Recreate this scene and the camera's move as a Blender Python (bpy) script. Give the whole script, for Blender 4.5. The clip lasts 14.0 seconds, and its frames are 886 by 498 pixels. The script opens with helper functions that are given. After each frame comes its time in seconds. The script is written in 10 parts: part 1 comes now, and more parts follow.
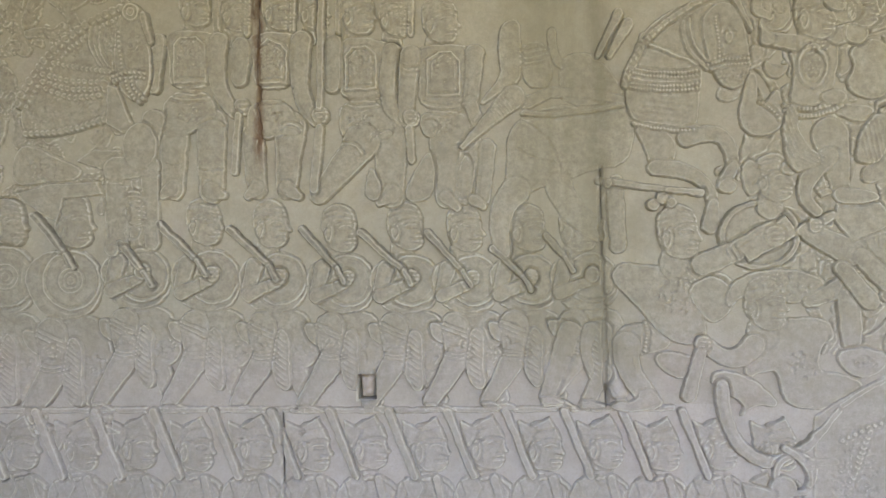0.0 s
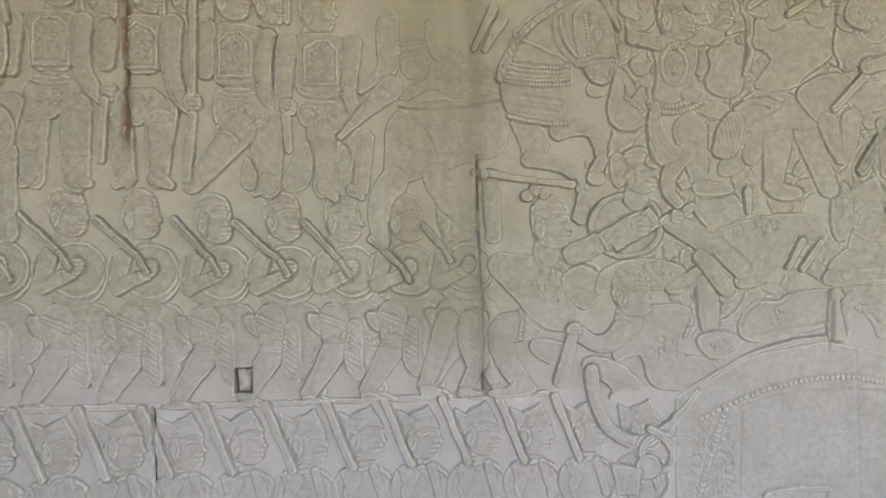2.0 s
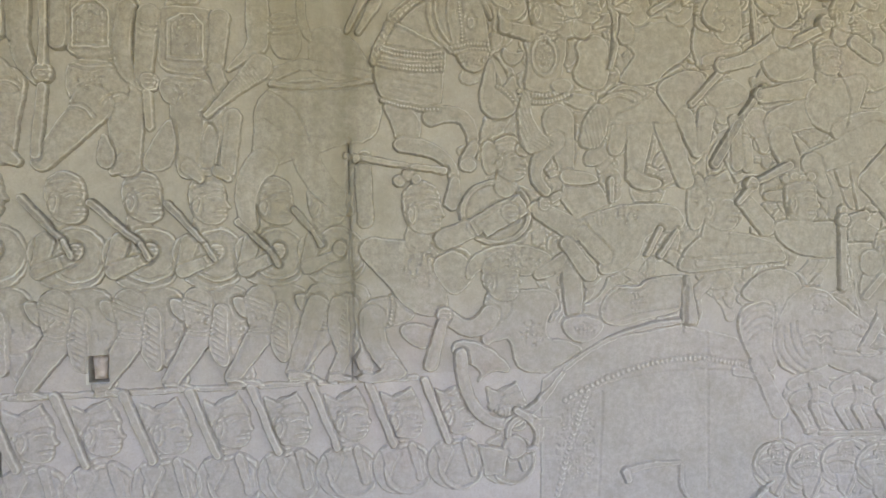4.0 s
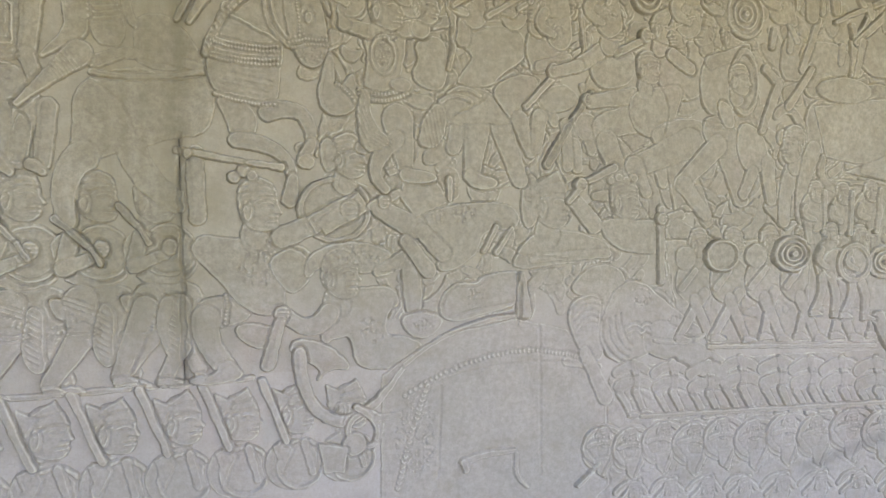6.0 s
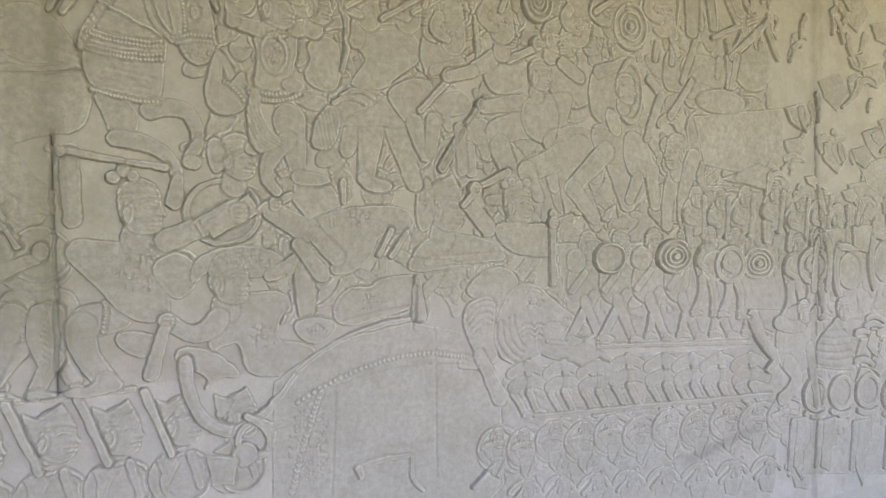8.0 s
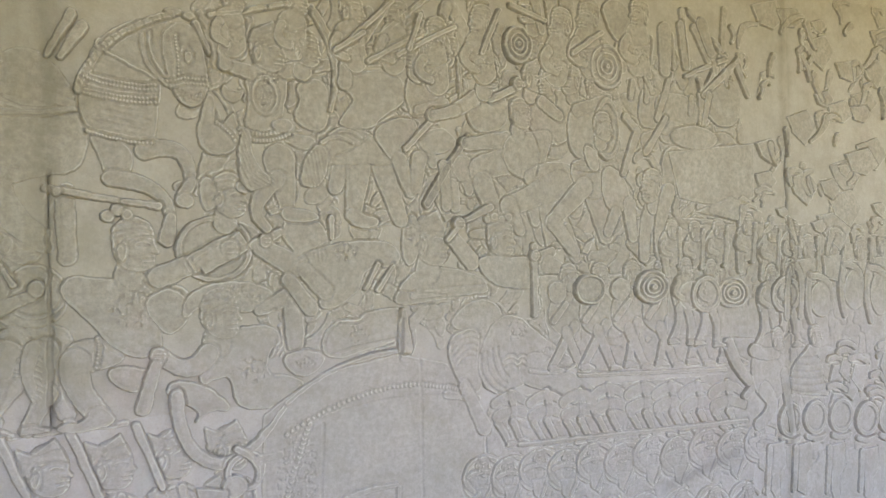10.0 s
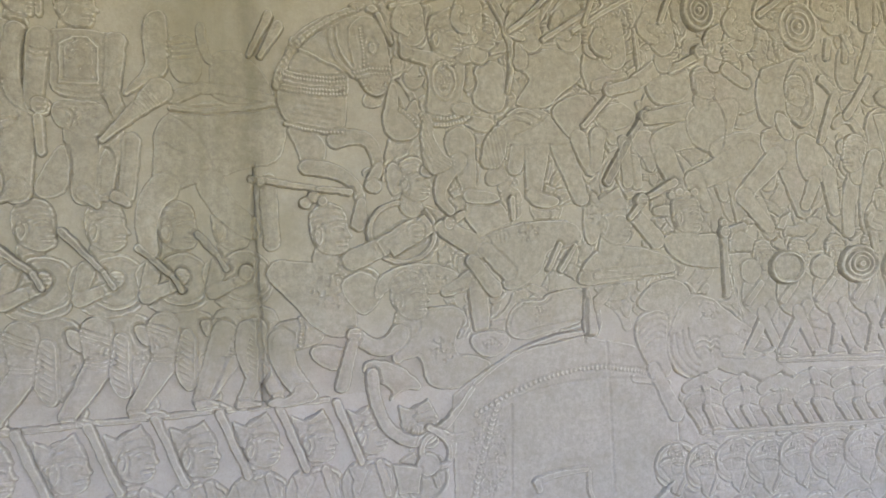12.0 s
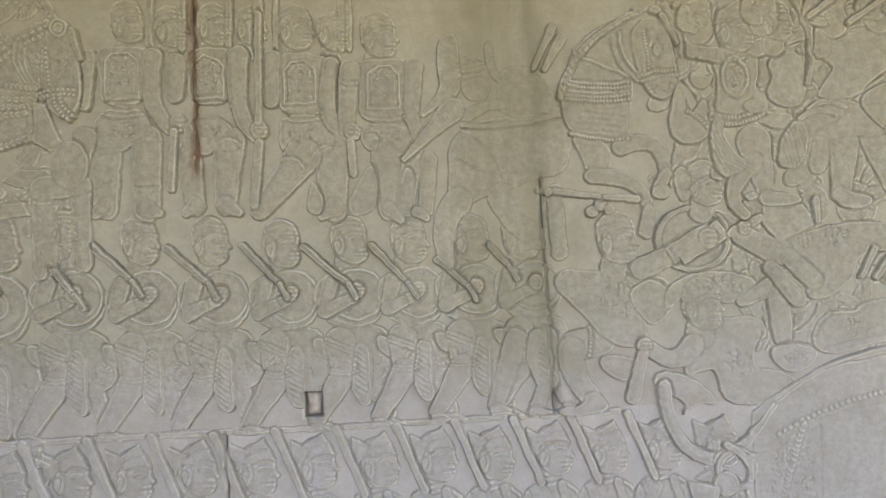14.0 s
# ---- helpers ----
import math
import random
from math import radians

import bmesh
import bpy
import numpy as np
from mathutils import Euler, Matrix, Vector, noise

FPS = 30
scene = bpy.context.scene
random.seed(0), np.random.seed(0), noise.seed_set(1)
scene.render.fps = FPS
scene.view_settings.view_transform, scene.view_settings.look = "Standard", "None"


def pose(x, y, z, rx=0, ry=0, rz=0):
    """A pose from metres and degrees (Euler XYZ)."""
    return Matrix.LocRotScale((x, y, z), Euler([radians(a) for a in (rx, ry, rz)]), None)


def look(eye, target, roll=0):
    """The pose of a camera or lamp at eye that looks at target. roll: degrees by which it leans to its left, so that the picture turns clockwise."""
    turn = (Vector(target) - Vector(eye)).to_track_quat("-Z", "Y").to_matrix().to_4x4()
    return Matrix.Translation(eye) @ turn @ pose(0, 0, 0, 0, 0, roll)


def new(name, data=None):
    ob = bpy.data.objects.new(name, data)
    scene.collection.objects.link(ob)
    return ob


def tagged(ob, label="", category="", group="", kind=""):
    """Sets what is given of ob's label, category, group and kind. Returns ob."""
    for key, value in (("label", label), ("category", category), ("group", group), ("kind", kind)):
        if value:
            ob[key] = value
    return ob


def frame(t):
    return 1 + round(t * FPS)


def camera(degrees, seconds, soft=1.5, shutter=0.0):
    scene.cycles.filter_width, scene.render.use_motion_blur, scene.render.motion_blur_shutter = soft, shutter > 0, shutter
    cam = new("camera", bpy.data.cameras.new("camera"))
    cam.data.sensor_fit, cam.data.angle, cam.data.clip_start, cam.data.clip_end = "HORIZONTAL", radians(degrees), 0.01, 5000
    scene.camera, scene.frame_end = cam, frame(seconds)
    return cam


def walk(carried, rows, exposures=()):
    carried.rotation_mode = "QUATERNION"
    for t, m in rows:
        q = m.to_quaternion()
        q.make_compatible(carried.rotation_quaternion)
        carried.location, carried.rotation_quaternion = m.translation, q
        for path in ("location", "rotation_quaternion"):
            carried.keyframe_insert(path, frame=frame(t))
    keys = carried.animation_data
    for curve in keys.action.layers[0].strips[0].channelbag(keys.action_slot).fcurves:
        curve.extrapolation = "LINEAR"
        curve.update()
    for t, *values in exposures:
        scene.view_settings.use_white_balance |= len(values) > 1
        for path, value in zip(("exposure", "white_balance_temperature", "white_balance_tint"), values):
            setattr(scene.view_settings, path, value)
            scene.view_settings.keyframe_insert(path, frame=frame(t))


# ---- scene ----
cam = camera(62.0, 14.0, soft=1.5)
PATH = [
    (0, (0.0000, -0.5000, 1.5000), (-0.2091, 1.4890, 1.5105), -1.40),
    (0.5, (0.0338, -0.4944, 1.4869), (-0.1077, 1.5005, 1.4954), -1.38),
    (1, (0.0585, -0.4929, 1.4843), (-0.0010, 1.5062, 1.4744), -1.46),
    (1.5, (0.0730, -0.4962, 1.4795), (0.0781, 1.5038, 1.4711), -1.54),
    (2, (0.0840, -0.5015, 1.4764), (0.1267, 1.4980, 1.4741), -1.57),
    (2.2, (0.0987, -0.5115, 1.4692), (0.1727, 1.4871, 1.4705), -1.69),
    (4.3, (0.1770, -0.5001, 1.4661), (0.5421, 1.4657, 1.4205), -1.23),
    (4.5, (0.1905, -0.5107, 1.4709), (0.5915, 1.4483, 1.4308), -1.56),
    (5, (0.2093, -0.5235, 1.4735), (0.7234, 1.4090, 1.4397), -1.39),
    (5.5, (0.2315, -0.5318, 1.4754), (0.8518, 1.3688, 1.4230), -0.99),
    (6, (0.2389, -0.5275, 1.4838), (0.9061, 1.3566, 1.4140), -0.71),
    (6.5, (0.2474, -0.5266, 1.4744), (0.9781, 1.3338, 1.4035), -0.52),
    (7, (0.2533, -0.5227, 1.4679), (1.0255, 1.3207, 1.3934), -0.69),
    (7.5, (0.2693, -0.5301, 1.4709), (1.1310, 1.2739, 1.4131), -0.53),
    (7.7, (0.2708, -0.5266, 1.4726), (1.1581, 1.2648, 1.4136), -0.54),
    (9.8, (0.2255, -0.5785, 1.5042), (1.1747, 1.1819, 1.4966), -1.11),
    (10, (0.2231, -0.5873, 1.5048), (1.1775, 1.1702, 1.5157), -0.96),
    (10.5, (0.2218, -0.5991, 1.4868), (1.1512, 1.1713, 1.5301), -0.67),
    (11, (0.1997, -0.5798, 1.4477), (1.0634, 1.2236, 1.4869), -0.97),
    (11.5, (0.1824, -0.5570, 1.4290), (0.9036, 1.3081, 1.4608), -2.38),
    (12, (0.1442, -0.5329, 1.4249), (0.7158, 1.3833, 1.4647), -2.73),
    (12.5, (0.1007, -0.5061, 1.4221), (0.4883, 1.4556, 1.4574), -3.30),
    (13, (0.0458, -0.4896, 1.4489), (0.2808, 1.4965, 1.4456), -3.10),
    (13.5, (0.0193, -0.4897, 1.4556), (0.1263, 1.5073, 1.4790), -2.90),
    (14, (-0.0362, -0.5053, 1.4440), (-0.0606, 1.4926, 1.5307), -3.18),
]
TONE = (3.21, 7350, 24)  # stops, kelvin, tint of the clip's camera
walk(cam, [(t, look(eye, target, roll)) for t, eye, target, roll in PATH], [(0, *TONE), (14, *TONE)])

FILM_LIGHT = 1.26  # touch-worn grey below here, olive above; sky and lawn light painted in
BARE_SKY_A, BARE_SKY_B = (0.425, 0.382, 0.365), (0.385, 0.352, 0.335)
OLIVE_LAWN_A, OLIVE_LAWN_B = (0.42, 0.385, 0.31), (0.38, 0.35, 0.28)
GRIME, PALE_EDGE = (0.21, 0.19, 0.155), (0.58, 0.545, 0.47)
ROOF_Y, ROOF_Z = -2.0, 3.4
EDGE, RISE = 0.004, 0.0175
SHUT = -3.0  # light-steering wall added unseen on the aisle's far side up to here, open beyond

STREAK = (0.209, -0.021, 2.732)  # slope, height at x = 0 and middle of a dark scored streak

# ---- light ----
world = bpy.data.worlds.new("sky")
scene.world = world
world.use_nodes = True
wn = world.node_tree.nodes
sky = wn.new("ShaderNodeTexSky")
sky.sky_type, sky.sun_disc = "NISHITA", False
sky.sun_elevation, sky.sun_rotation = radians(52), radians(20)
wn["Background"].inputs["Strength"].default_value = 0.15
world.node_tree.links.new(sky.outputs[0], wn["Background"].inputs["Color"])
sun = new("sun", bpy.data.lights.new("sun", "SUN"))
sun.data.energy, sun.data.angle, sun.data.color = 4.5, radians(0.6), (1.0, 0.93, 0.82)
sun.matrix_world = look((3, 6, 12), (0, -3, 0))

# ---- materials ----
def material(name, base, rough=0.9):
    m = bpy.data.materials.new(name)
    m.use_nodes = True
    b = m.node_tree.nodes["Principled BSDF"]
    b.inputs["Base Color"].default_value = (*base, 1)
    b.inputs["Roughness"].default_value = rough
    b.inputs["Specular IOR Level"].default_value = 0.25
    return m


class Nodes:
    """Short hand for a node tree."""

    def __init__(self, m):
        self.t = m.node_tree
        self.bsdf = self.t.nodes["Principled BSDF"]
        geo = self.t.nodes.new("ShaderNodeNewGeometry")
        geo.name = "Geometry"
        self.place = geo.outputs["Position"]

    def link(self, a, b):
        self.t.links.new(a, b)

    def noise(self, scale, detail=4.0, rough=0.55, at=None):
        n = self.t.nodes.new("ShaderNodeTexNoise")
        n.inputs["Scale"].default_value, n.inputs["Detail"].default_value, n.inputs["Roughness"].default_value = scale, detail, rough
        self.link(at or self.place, n.inputs["Vector"])
        return n.outputs["Fac"]

    def stretch(self, sx, sy, sz, dx=0.0, dz=0.0):
        n = self.t.nodes.new("ShaderNodeMapping")
        n.inputs["Scale"].default_value = (sx, sy, sz)
        n.inputs["Location"].default_value = (dx, 0, dz)
        self.link(self.place, n.inputs["Vector"])
        return n.outputs["Vector"]

    def ramp(self, f, lo, hi, a=0.0, b=1.0):
        n = self.t.nodes.new("ShaderNodeMapRange")
        n.interpolation_type = "SMOOTHSTEP"
        for i, v in enumerate((lo, hi, a, b)):
            n.inputs[i + 1].default_value = v
        self.link(f, n.inputs[0])
        return n.outputs[0]

    def math(self, kind, a, b):
        n = self.t.nodes.new("ShaderNodeMath")
        n.operation = kind
        for i, v in enumerate((a, b)):
            if isinstance(v, (int, float)):
                n.inputs[i].default_value = v
            else:
                self.link(v, n.inputs[i])
        return n.outputs[0]

    def axis(self, which):
        n = self.t.nodes.new("ShaderNodeSeparateXYZ")
        self.link(self.place, n.inputs[0])
        return n.outputs[which]

    def mix(self, f, a, b, kind="MIX"):
        n = self.t.nodes.new("ShaderNodeMix")
        n.data_type, n.blend_type = "RGBA", kind
        for s, v in ((n.inputs[0], f), (n.inputs[6], a), (n.inputs[7], b)):
            if isinstance(v, (int, float)):
                s.default_value = v
            elif isinstance(v, tuple):
                s.default_value = (*v, 1)
            else:
                self.link(v, s)
        return n.outputs[2]

    def near(self, axis, middle, half, soft):
        """1 close to a line on the wall, 0 away from it, with an uneven border."""
        wob = self.math("MULTIPLY", self.math("SUBTRACT", self.noise(9, 4), 0.5), soft * 1.6)
        d = self.math("ABSOLUTE", self.math("SUBTRACT", self.math("ADD", self.axis(axis), wob), middle), 0)
        return self.ramp(d, half, half + soft, 1.0, 0.0)

    def above(self, z, soft, wobble=0.05):
        wob = self.math("MULTIPLY", self.math("SUBTRACT", self.noise(3.1, 5), 0.5), wobble * 4)
        return self.ramp(self.math("ADD", self.axis(2), wob), z - soft, z + soft)

    def bump(self, height, strength, dist, prev=None):
        n = self.t.nodes.new("ShaderNodeBump")
        n.inputs["Strength"].default_value, n.inputs["Distance"].default_value = strength, dist
        self.link(height, n.inputs["Height"])
        if prev:
            self.link(prev, n.inputs["Normal"])
        return n.outputs["Normal"]


def sandstone(name, patina):
    """Worn sandstone: a thin ochre-green layer on the upper courses, bare grey stone polished by touch below, lawn and
    sky light put into both colours, damp and rust streaks.
    """
    m = material(name, (0.36, 0.33, 0.27))
    n = Nodes(m)
    big, mid, fine = n.noise(1.7, 5), n.noise(11, 6, 0.6), n.noise(160, 4, 0.7)
    # part of the sky's and lawn's light is painted into this split
    film_light = n.above(FILM_LIGHT, 0.13, 0.06)
    bare = n.mix(n.ramp(big, 0.35, 0.65), BARE_SKY_A, BARE_SKY_B)
    olive = n.mix(n.ramp(big, 0.3, 0.7), OLIVE_LAWN_A, OLIVE_LAWN_B)
    c = n.mix(film_light, bare, olive)
    # faint rose and copper-green patches left of old lacquer
    rose = n.ramp(n.noise(3.3, 5, 0.6, n.stretch(1, 1, 0.8, 4.1, 2.0)), 0.58, 0.72, 0.0, 0.35)
    c = n.mix(rose, c, (0.40, 0.30, 0.28))
    own = n.t.nodes.new("ShaderNodeObjectInfo").outputs["Random"]
    c = n.mix(n.math("MULTIPLY", own, 0.30), c, (0.27, 0.245, 0.20))
    teal = n.ramp(n.noise(4.2, 5, 0.65, n.stretch(1, 1, 0.6, 9.7, 5.0)), 0.6, 0.74, 0.0, 0.35)
    c = n.mix(teal, c, (0.29, 0.33, 0.31))
    # mottling and grain
    c = n.mix(n.ramp(mid, 0.42, 0.75, 0.0, 0.36), c, (0.235, 0.21, 0.165))
    c = n.mix(n.ramp(fine, 0.45, 0.8, 0.0, 0.30), c, (0.20, 0.18, 0.15))
    c = n.mix(n.ramp(n.noise(420, 2), 0.58, 0.74, 0.0, 0.36), c, (0.55, 0.52, 0.46))
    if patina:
        # grime in the grain of the raised carving, paler colour along its convex edges
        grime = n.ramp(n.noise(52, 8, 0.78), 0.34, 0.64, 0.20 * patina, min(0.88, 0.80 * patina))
        grime = n.math("MULTIPLY", grime, n.ramp(film_light, 0.0, 1.0, 0.62, 1.0))
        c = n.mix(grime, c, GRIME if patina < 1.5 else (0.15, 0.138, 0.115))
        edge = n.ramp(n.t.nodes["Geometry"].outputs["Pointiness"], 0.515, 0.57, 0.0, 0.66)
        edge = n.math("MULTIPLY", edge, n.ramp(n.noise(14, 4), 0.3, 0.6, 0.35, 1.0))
        c = n.mix(edge, c, PALE_EDGE)
        n.link(c, n.bsdf.inputs["Base Color"])
    # damp streaks run down in the worn column
    run = n.noise(16, 5, 0.6, n.stretch(1, 1, 0.09))
    damp = n.math("MULTIPLY", n.math("MULTIPLY", n.near(0, 0.15, 0.05, 0.2), n.ramp(run, 0.2, 0.62, 0.25, 1.0)), n.above(1.16, 0.12, 0.04))
    c = n.mix(n.math("MULTIPLY", damp, 0.55), c, (0.19, 0.17, 0.11))
    drip = n.math("MULTIPLY", n.near(0, 0.238, 0.012, 0.03), n.math("MULTIPLY", n.above(1.02, 0.1, 0.03), n.ramp(run, 0.3, 0.55)))
    c = n.mix(n.math("MULTIPLY", drip, 0.16), c, (0.09, 0.08, 0.05))
    rust = n.math("MULTIPLY", n.near(0, -0.785, 0.004, 0.022), n.above(1.80, 0.05, 0.03))
    rust = n.math("MULTIPLY", rust, n.ramp(n.noise(40, 5, 0.7, n.stretch(1, 1, 0.3)), 0.3, 0.6, 0.2, 1.0))
    c = n.mix(n.math("MULTIPLY", rust, 0.85), c, (0.13, 0.07, 0.04))
    soot = n.math("MULTIPLY", n.near(0, 3.32, 0.01, 0.05), n.ramp(run, 0.35, 0.6))
    c = n.mix(n.math("MULTIPLY", soot, 0.4), c, (0.12, 0.11, 0.08))
    slope = n.math("SUBTRACT", n.axis(2), n.math("MULTIPLY", n.axis(0), STREAK[0]))
    off = n.math("ABSOLUTE", n.math("SUBTRACT", n.math("ADD", slope, n.math("MULTIPLY", n.math("SUBTRACT", n.noise(20, 5), 0.5), 0.06)), STREAK[1]), 0)
    streak = n.math("MULTIPLY", n.ramp(off, 0.008, 0.035, 1.0, 0.0), n.near(0, STREAK[2], 0.2, 0.06))
    c = n.mix(n.math("MULTIPLY", streak, 0.45), c, (0.19, 0.18, 0.17))
    n.link(c, n.bsdf.inputs["Base Color"])
    n.link(n.ramp(mid, 0.3, 0.7, 0.72, 0.95), n.bsdf.inputs["Roughness"])
    b = n.bump(n.noise(48, 6, 0.72), 0.5, 0.006)
    b = n.bump(n.noise(240, 4, 0.7), 0.45, 0.002, b)
    pits = n.ramp(n.noise(70, 2, 0.4, n.stretch(1, 1, 1.3, 2.2)), 0.28, 0.36)
    b = n.bump(pits, 0.35, 0.003, b)
    n.link(b, n.bsdf.inputs["Normal"])
    return m


def noisy(name, a, b, scale, bump, rough=0.9):
    m = material(name, a, rough)
    n = Nodes(m)
    c = n.mix(n.ramp(n.noise(scale, 6), 0.35, 0.68), a, b)
    c = n.mix(n.ramp(n.noise(scale * 14, 4), 0.45, 0.8, 0.0, 0.4), c, tuple(v * 0.6 for v in a))
    n.link(c, n.bsdf.inputs["Base Color"])
    n.link(n.bump(n.noise(scale * 9, 5), 0.5, bump), n.bsdf.inputs["Normal"])
    return m


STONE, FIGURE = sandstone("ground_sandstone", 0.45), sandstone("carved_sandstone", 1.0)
# the same stone in a darker tone, for the carved clubs
CLUB_STONE = sandstone("club_sandstone", 1.9)
PAVING = noisy("paving_stone", (0.30, 0.28, 0.24), (0.22, 0.21, 0.19), 2.0, 0.004)
PILLAR = noisy("pillar_stone", (0.33, 0.31, 0.27), (0.22, 0.21, 0.18), 2.5, 0.006)
VAULT = noisy("vault_stone", (0.25, 0.24, 0.20), (0.16, 0.16, 0.13), 1.5, 0.006)
LAWN = noisy("lawn", (0.17, 0.17, 0.055), (0.24, 0.21, 0.09), 0.6, 0.02)

# ---- large structure ----
YW = 1.70  # the wall's carved face
CELL = 0.0032


def hashed(ix, iz, seed):
    h = (ix * 374761393 + iz * 668265263 + seed * 69069) & 0xFFFFFFFF
    h = ((h ^ (h >> 13)) * 1274126177) & 0xFFFFFFFF
    return ((h ^ (h >> 16)) & 0xFFFF) / 65535.0


def value(x, z, size, seed):
    """Smooth value noise over the wall's plane, 0 to 1."""
    u, v = x / size + 1000, z / size + 1000
    iu, iv = np.floor(u).astype(np.int64), np.floor(v).astype(np.int64)
    fu, fv = u - iu, v - iv
    fu, fv = fu * fu * (3 - 2 * fu), fv * fv * (3 - 2 * fv)
    a, b = hashed(iu, iv, seed), hashed(iu + 1, iv, seed)
    c, d = hashed(iu, iv + 1, seed), hashed(iu + 1, iv + 1, seed)
    return (a * (1 - fu) + b * fu) * (1 - fv) + (c * (1 - fu) + d * fu) * fv


def fade(d, a, b):
    u = np.clip((d - a) / (b - a), 0, 1)
    return u * u * (3 - 2 * u)


# open joints between the stones: x, lowest z, highest z, half width
JOINTS = [(-0.785, 1.80, 3.2, 0.003), (0.238, 1.02, 1.76, 0.0032), (-0.738, -0.2, 1.045, 0.002), (3.315, 0.95, 2.02, 0.004), (1.29, 1.13, 1.30, 0.002)]


def worn(x, z):
    """How much of the carving is left: the middle column and a few patches are rubbed flat."""
    k = 1 - 0.5 * fade(-np.abs(x - 0.16 + 0.05 * (value(x, z, 0.2, 5) - 0.5)), -0.17, -0.05) * fade(z, 1.2, 1.45)
    return k * (0.78 + 0.44 * value(x, z, 0.23, 8))


def settle(x, z):
    """The stone's own unevenness and its open joints, metres towards the aisle."""
    h = 0.006 * (value(x, z, 0.5, 1) - 0.5) + 0.003 * (value(x, z, 0.11, 2) - 0.5) + 0.0014 * (value(x, z, 0.026, 3) - 0.5)
    for jx, lo, hi, half in JOINTS:
        wob = 0.012 * (value(x * 0 + jx, z, 0.07, 11) - 0.5) + 0.006 * (value(x * 0 + jx, z, 0.02, 12) - 0.5)
        ragged = half * (0.4 + 1.3 * value(x * 0, z, 0.05, 13))
        h -= 0.012 * (1 - fade(np.abs(x - jx - wob), ragged, ragged + 0.005)) * fade(z, lo, lo + 0.03) * fade(-z, -hi, -hi + 0.03)
    return h


HOLE = (-0.472, 1.101, 0.031, 0.041)  # a square socket cut into the wall: x, z, half width, half height


def link_mesh(name, verts, faces, mat, smooth=True, parent=None):
    me = bpy.data.meshes.new(name)
    me.from_pydata(verts, [], faces)
    me.materials.append(mat)
    if smooth:
        me.polygons.foreach_set("use_smooth", np.ones(len(me.polygons), bool))
    me.update()
    ob = new(name, me)
    ob.parent = parent
    return ob


def sheet(X, Z, Y, keep):
    """Vertices and quads of a sheet over a grid; keep says which cells stay. Its front looks to -y."""
    nz, nx = X.shape
    idx = np.arange(nz * nx).reshape(nz, nx)
    q = np.stack([idx[:-1, :-1], idx[:-1, 1:], idx[1:, 1:], idx[1:, :-1]], -1)[keep]
    used = np.unique(q)
    remap = np.full(nz * nx, -1)
    remap[used] = np.arange(len(used))
    v = np.stack([X.ravel(), Y.ravel(), Z.ravel()], -1)[used]
    return v, remap[q]


def box(bm, x0, x1, y0, y1, z0, z1):
    bmesh.ops.create_cube(bm, size=1, matrix=Matrix.Translation(((x0 + x1) / 2, (y0 + y1) / 2, (z0 + z1) / 2)) @ Matrix.Diagonal((x1 - x0, y1 - y0, z1 - z0, 1)))


def solid(name, bm, mat, parent=None, bevel=0.0):
    if bevel:
        bmesh.ops.bevel(bm, geom=bm.edges[:], offset=bevel, segments=2, affect="EDGES")
    me = bpy.data.meshes.new(name)
    bm.to_mesh(me)
    bm.free()
    me.materials.append(mat)
    ob = new(name, me)
    ob.parent = parent
    return ob


def wall_block(parent, x0, x1, z0, z1, step):
    xs, zs = np.linspace(x0, x1, max(2, round((x1 - x0) / step))), np.linspace(z0, z1, max(2, round((z1 - z0) / step / 1.8)))
    X, Z = np.meshgrid(xs, zs)
    Y = YW - settle(X, Z)
    keep = np.ones((len(zs) - 1, len(xs) - 1), bool)
    hx, hz, hw, hh = HOLE
    mx, mz = (X[:-1, :-1] + X[1:, 1:]) / 2, (Z[:-1, :-1] + Z[1:, 1:]) / 2
    keep &= ~((np.abs(mx - hx) < hw + 0.004) & (np.abs(mz - hz) < hh + 0.004))
    v, f = sheet(X, Z, Y, keep)
    v, f = v.tolist(), f.tolist()
    # sides and back close the stone
    n = len(v)
    for x, z in ((x0, z0), (x1, z0), (x1, z1), (x0, z1)):
        v += [(x, YW + 0.004, z), (x, YW + 0.5, z)]
    for i in range(4):
        a, b = n + 2 * i, n + 2 * ((i + 1) % 4)
        f.append((a, a + 1, b + 1, b))
    f.append((n + 1, n + 7, n + 5, n + 3))
    return link_mesh("stone_block", v, f, STONE, True, parent)


wall = tagged(new("wall_carved"), "long sandstone gallery wall covered in low battle relief", "wall", kind="structure")
for x0, x1, z0, z1, step in ((-1.95, -0.738, 0.2, 1.045, 0.006), (-0.738, 4.3, 0.2, 1.045, 0.006), (-1.95, 0.238, 1.045, 1.78, 0.006), (0.238, 3.315, 1.045, 1.78, 0.006),
                             (3.315, 4.3, 1.045, 2.0, 0.006), (-1.95, -0.785, 1.78, 2.75, 0.006), (-0.785, 3.315, 1.78, 2.75, 0.006), (3.315, 4.3, 2.0, 2.75, 0.006),
                             (-7, -1.95, 0, 3.4, 0.1), (4.3, 9, 0, 3.4, 0.1), (-1.95, 4.3, 0, 0.2, 0.1), (-1.95, 4.3, 2.75, 3.4, 0.1)):
    wall_block(wall, x0, x1, z0, z1, step)

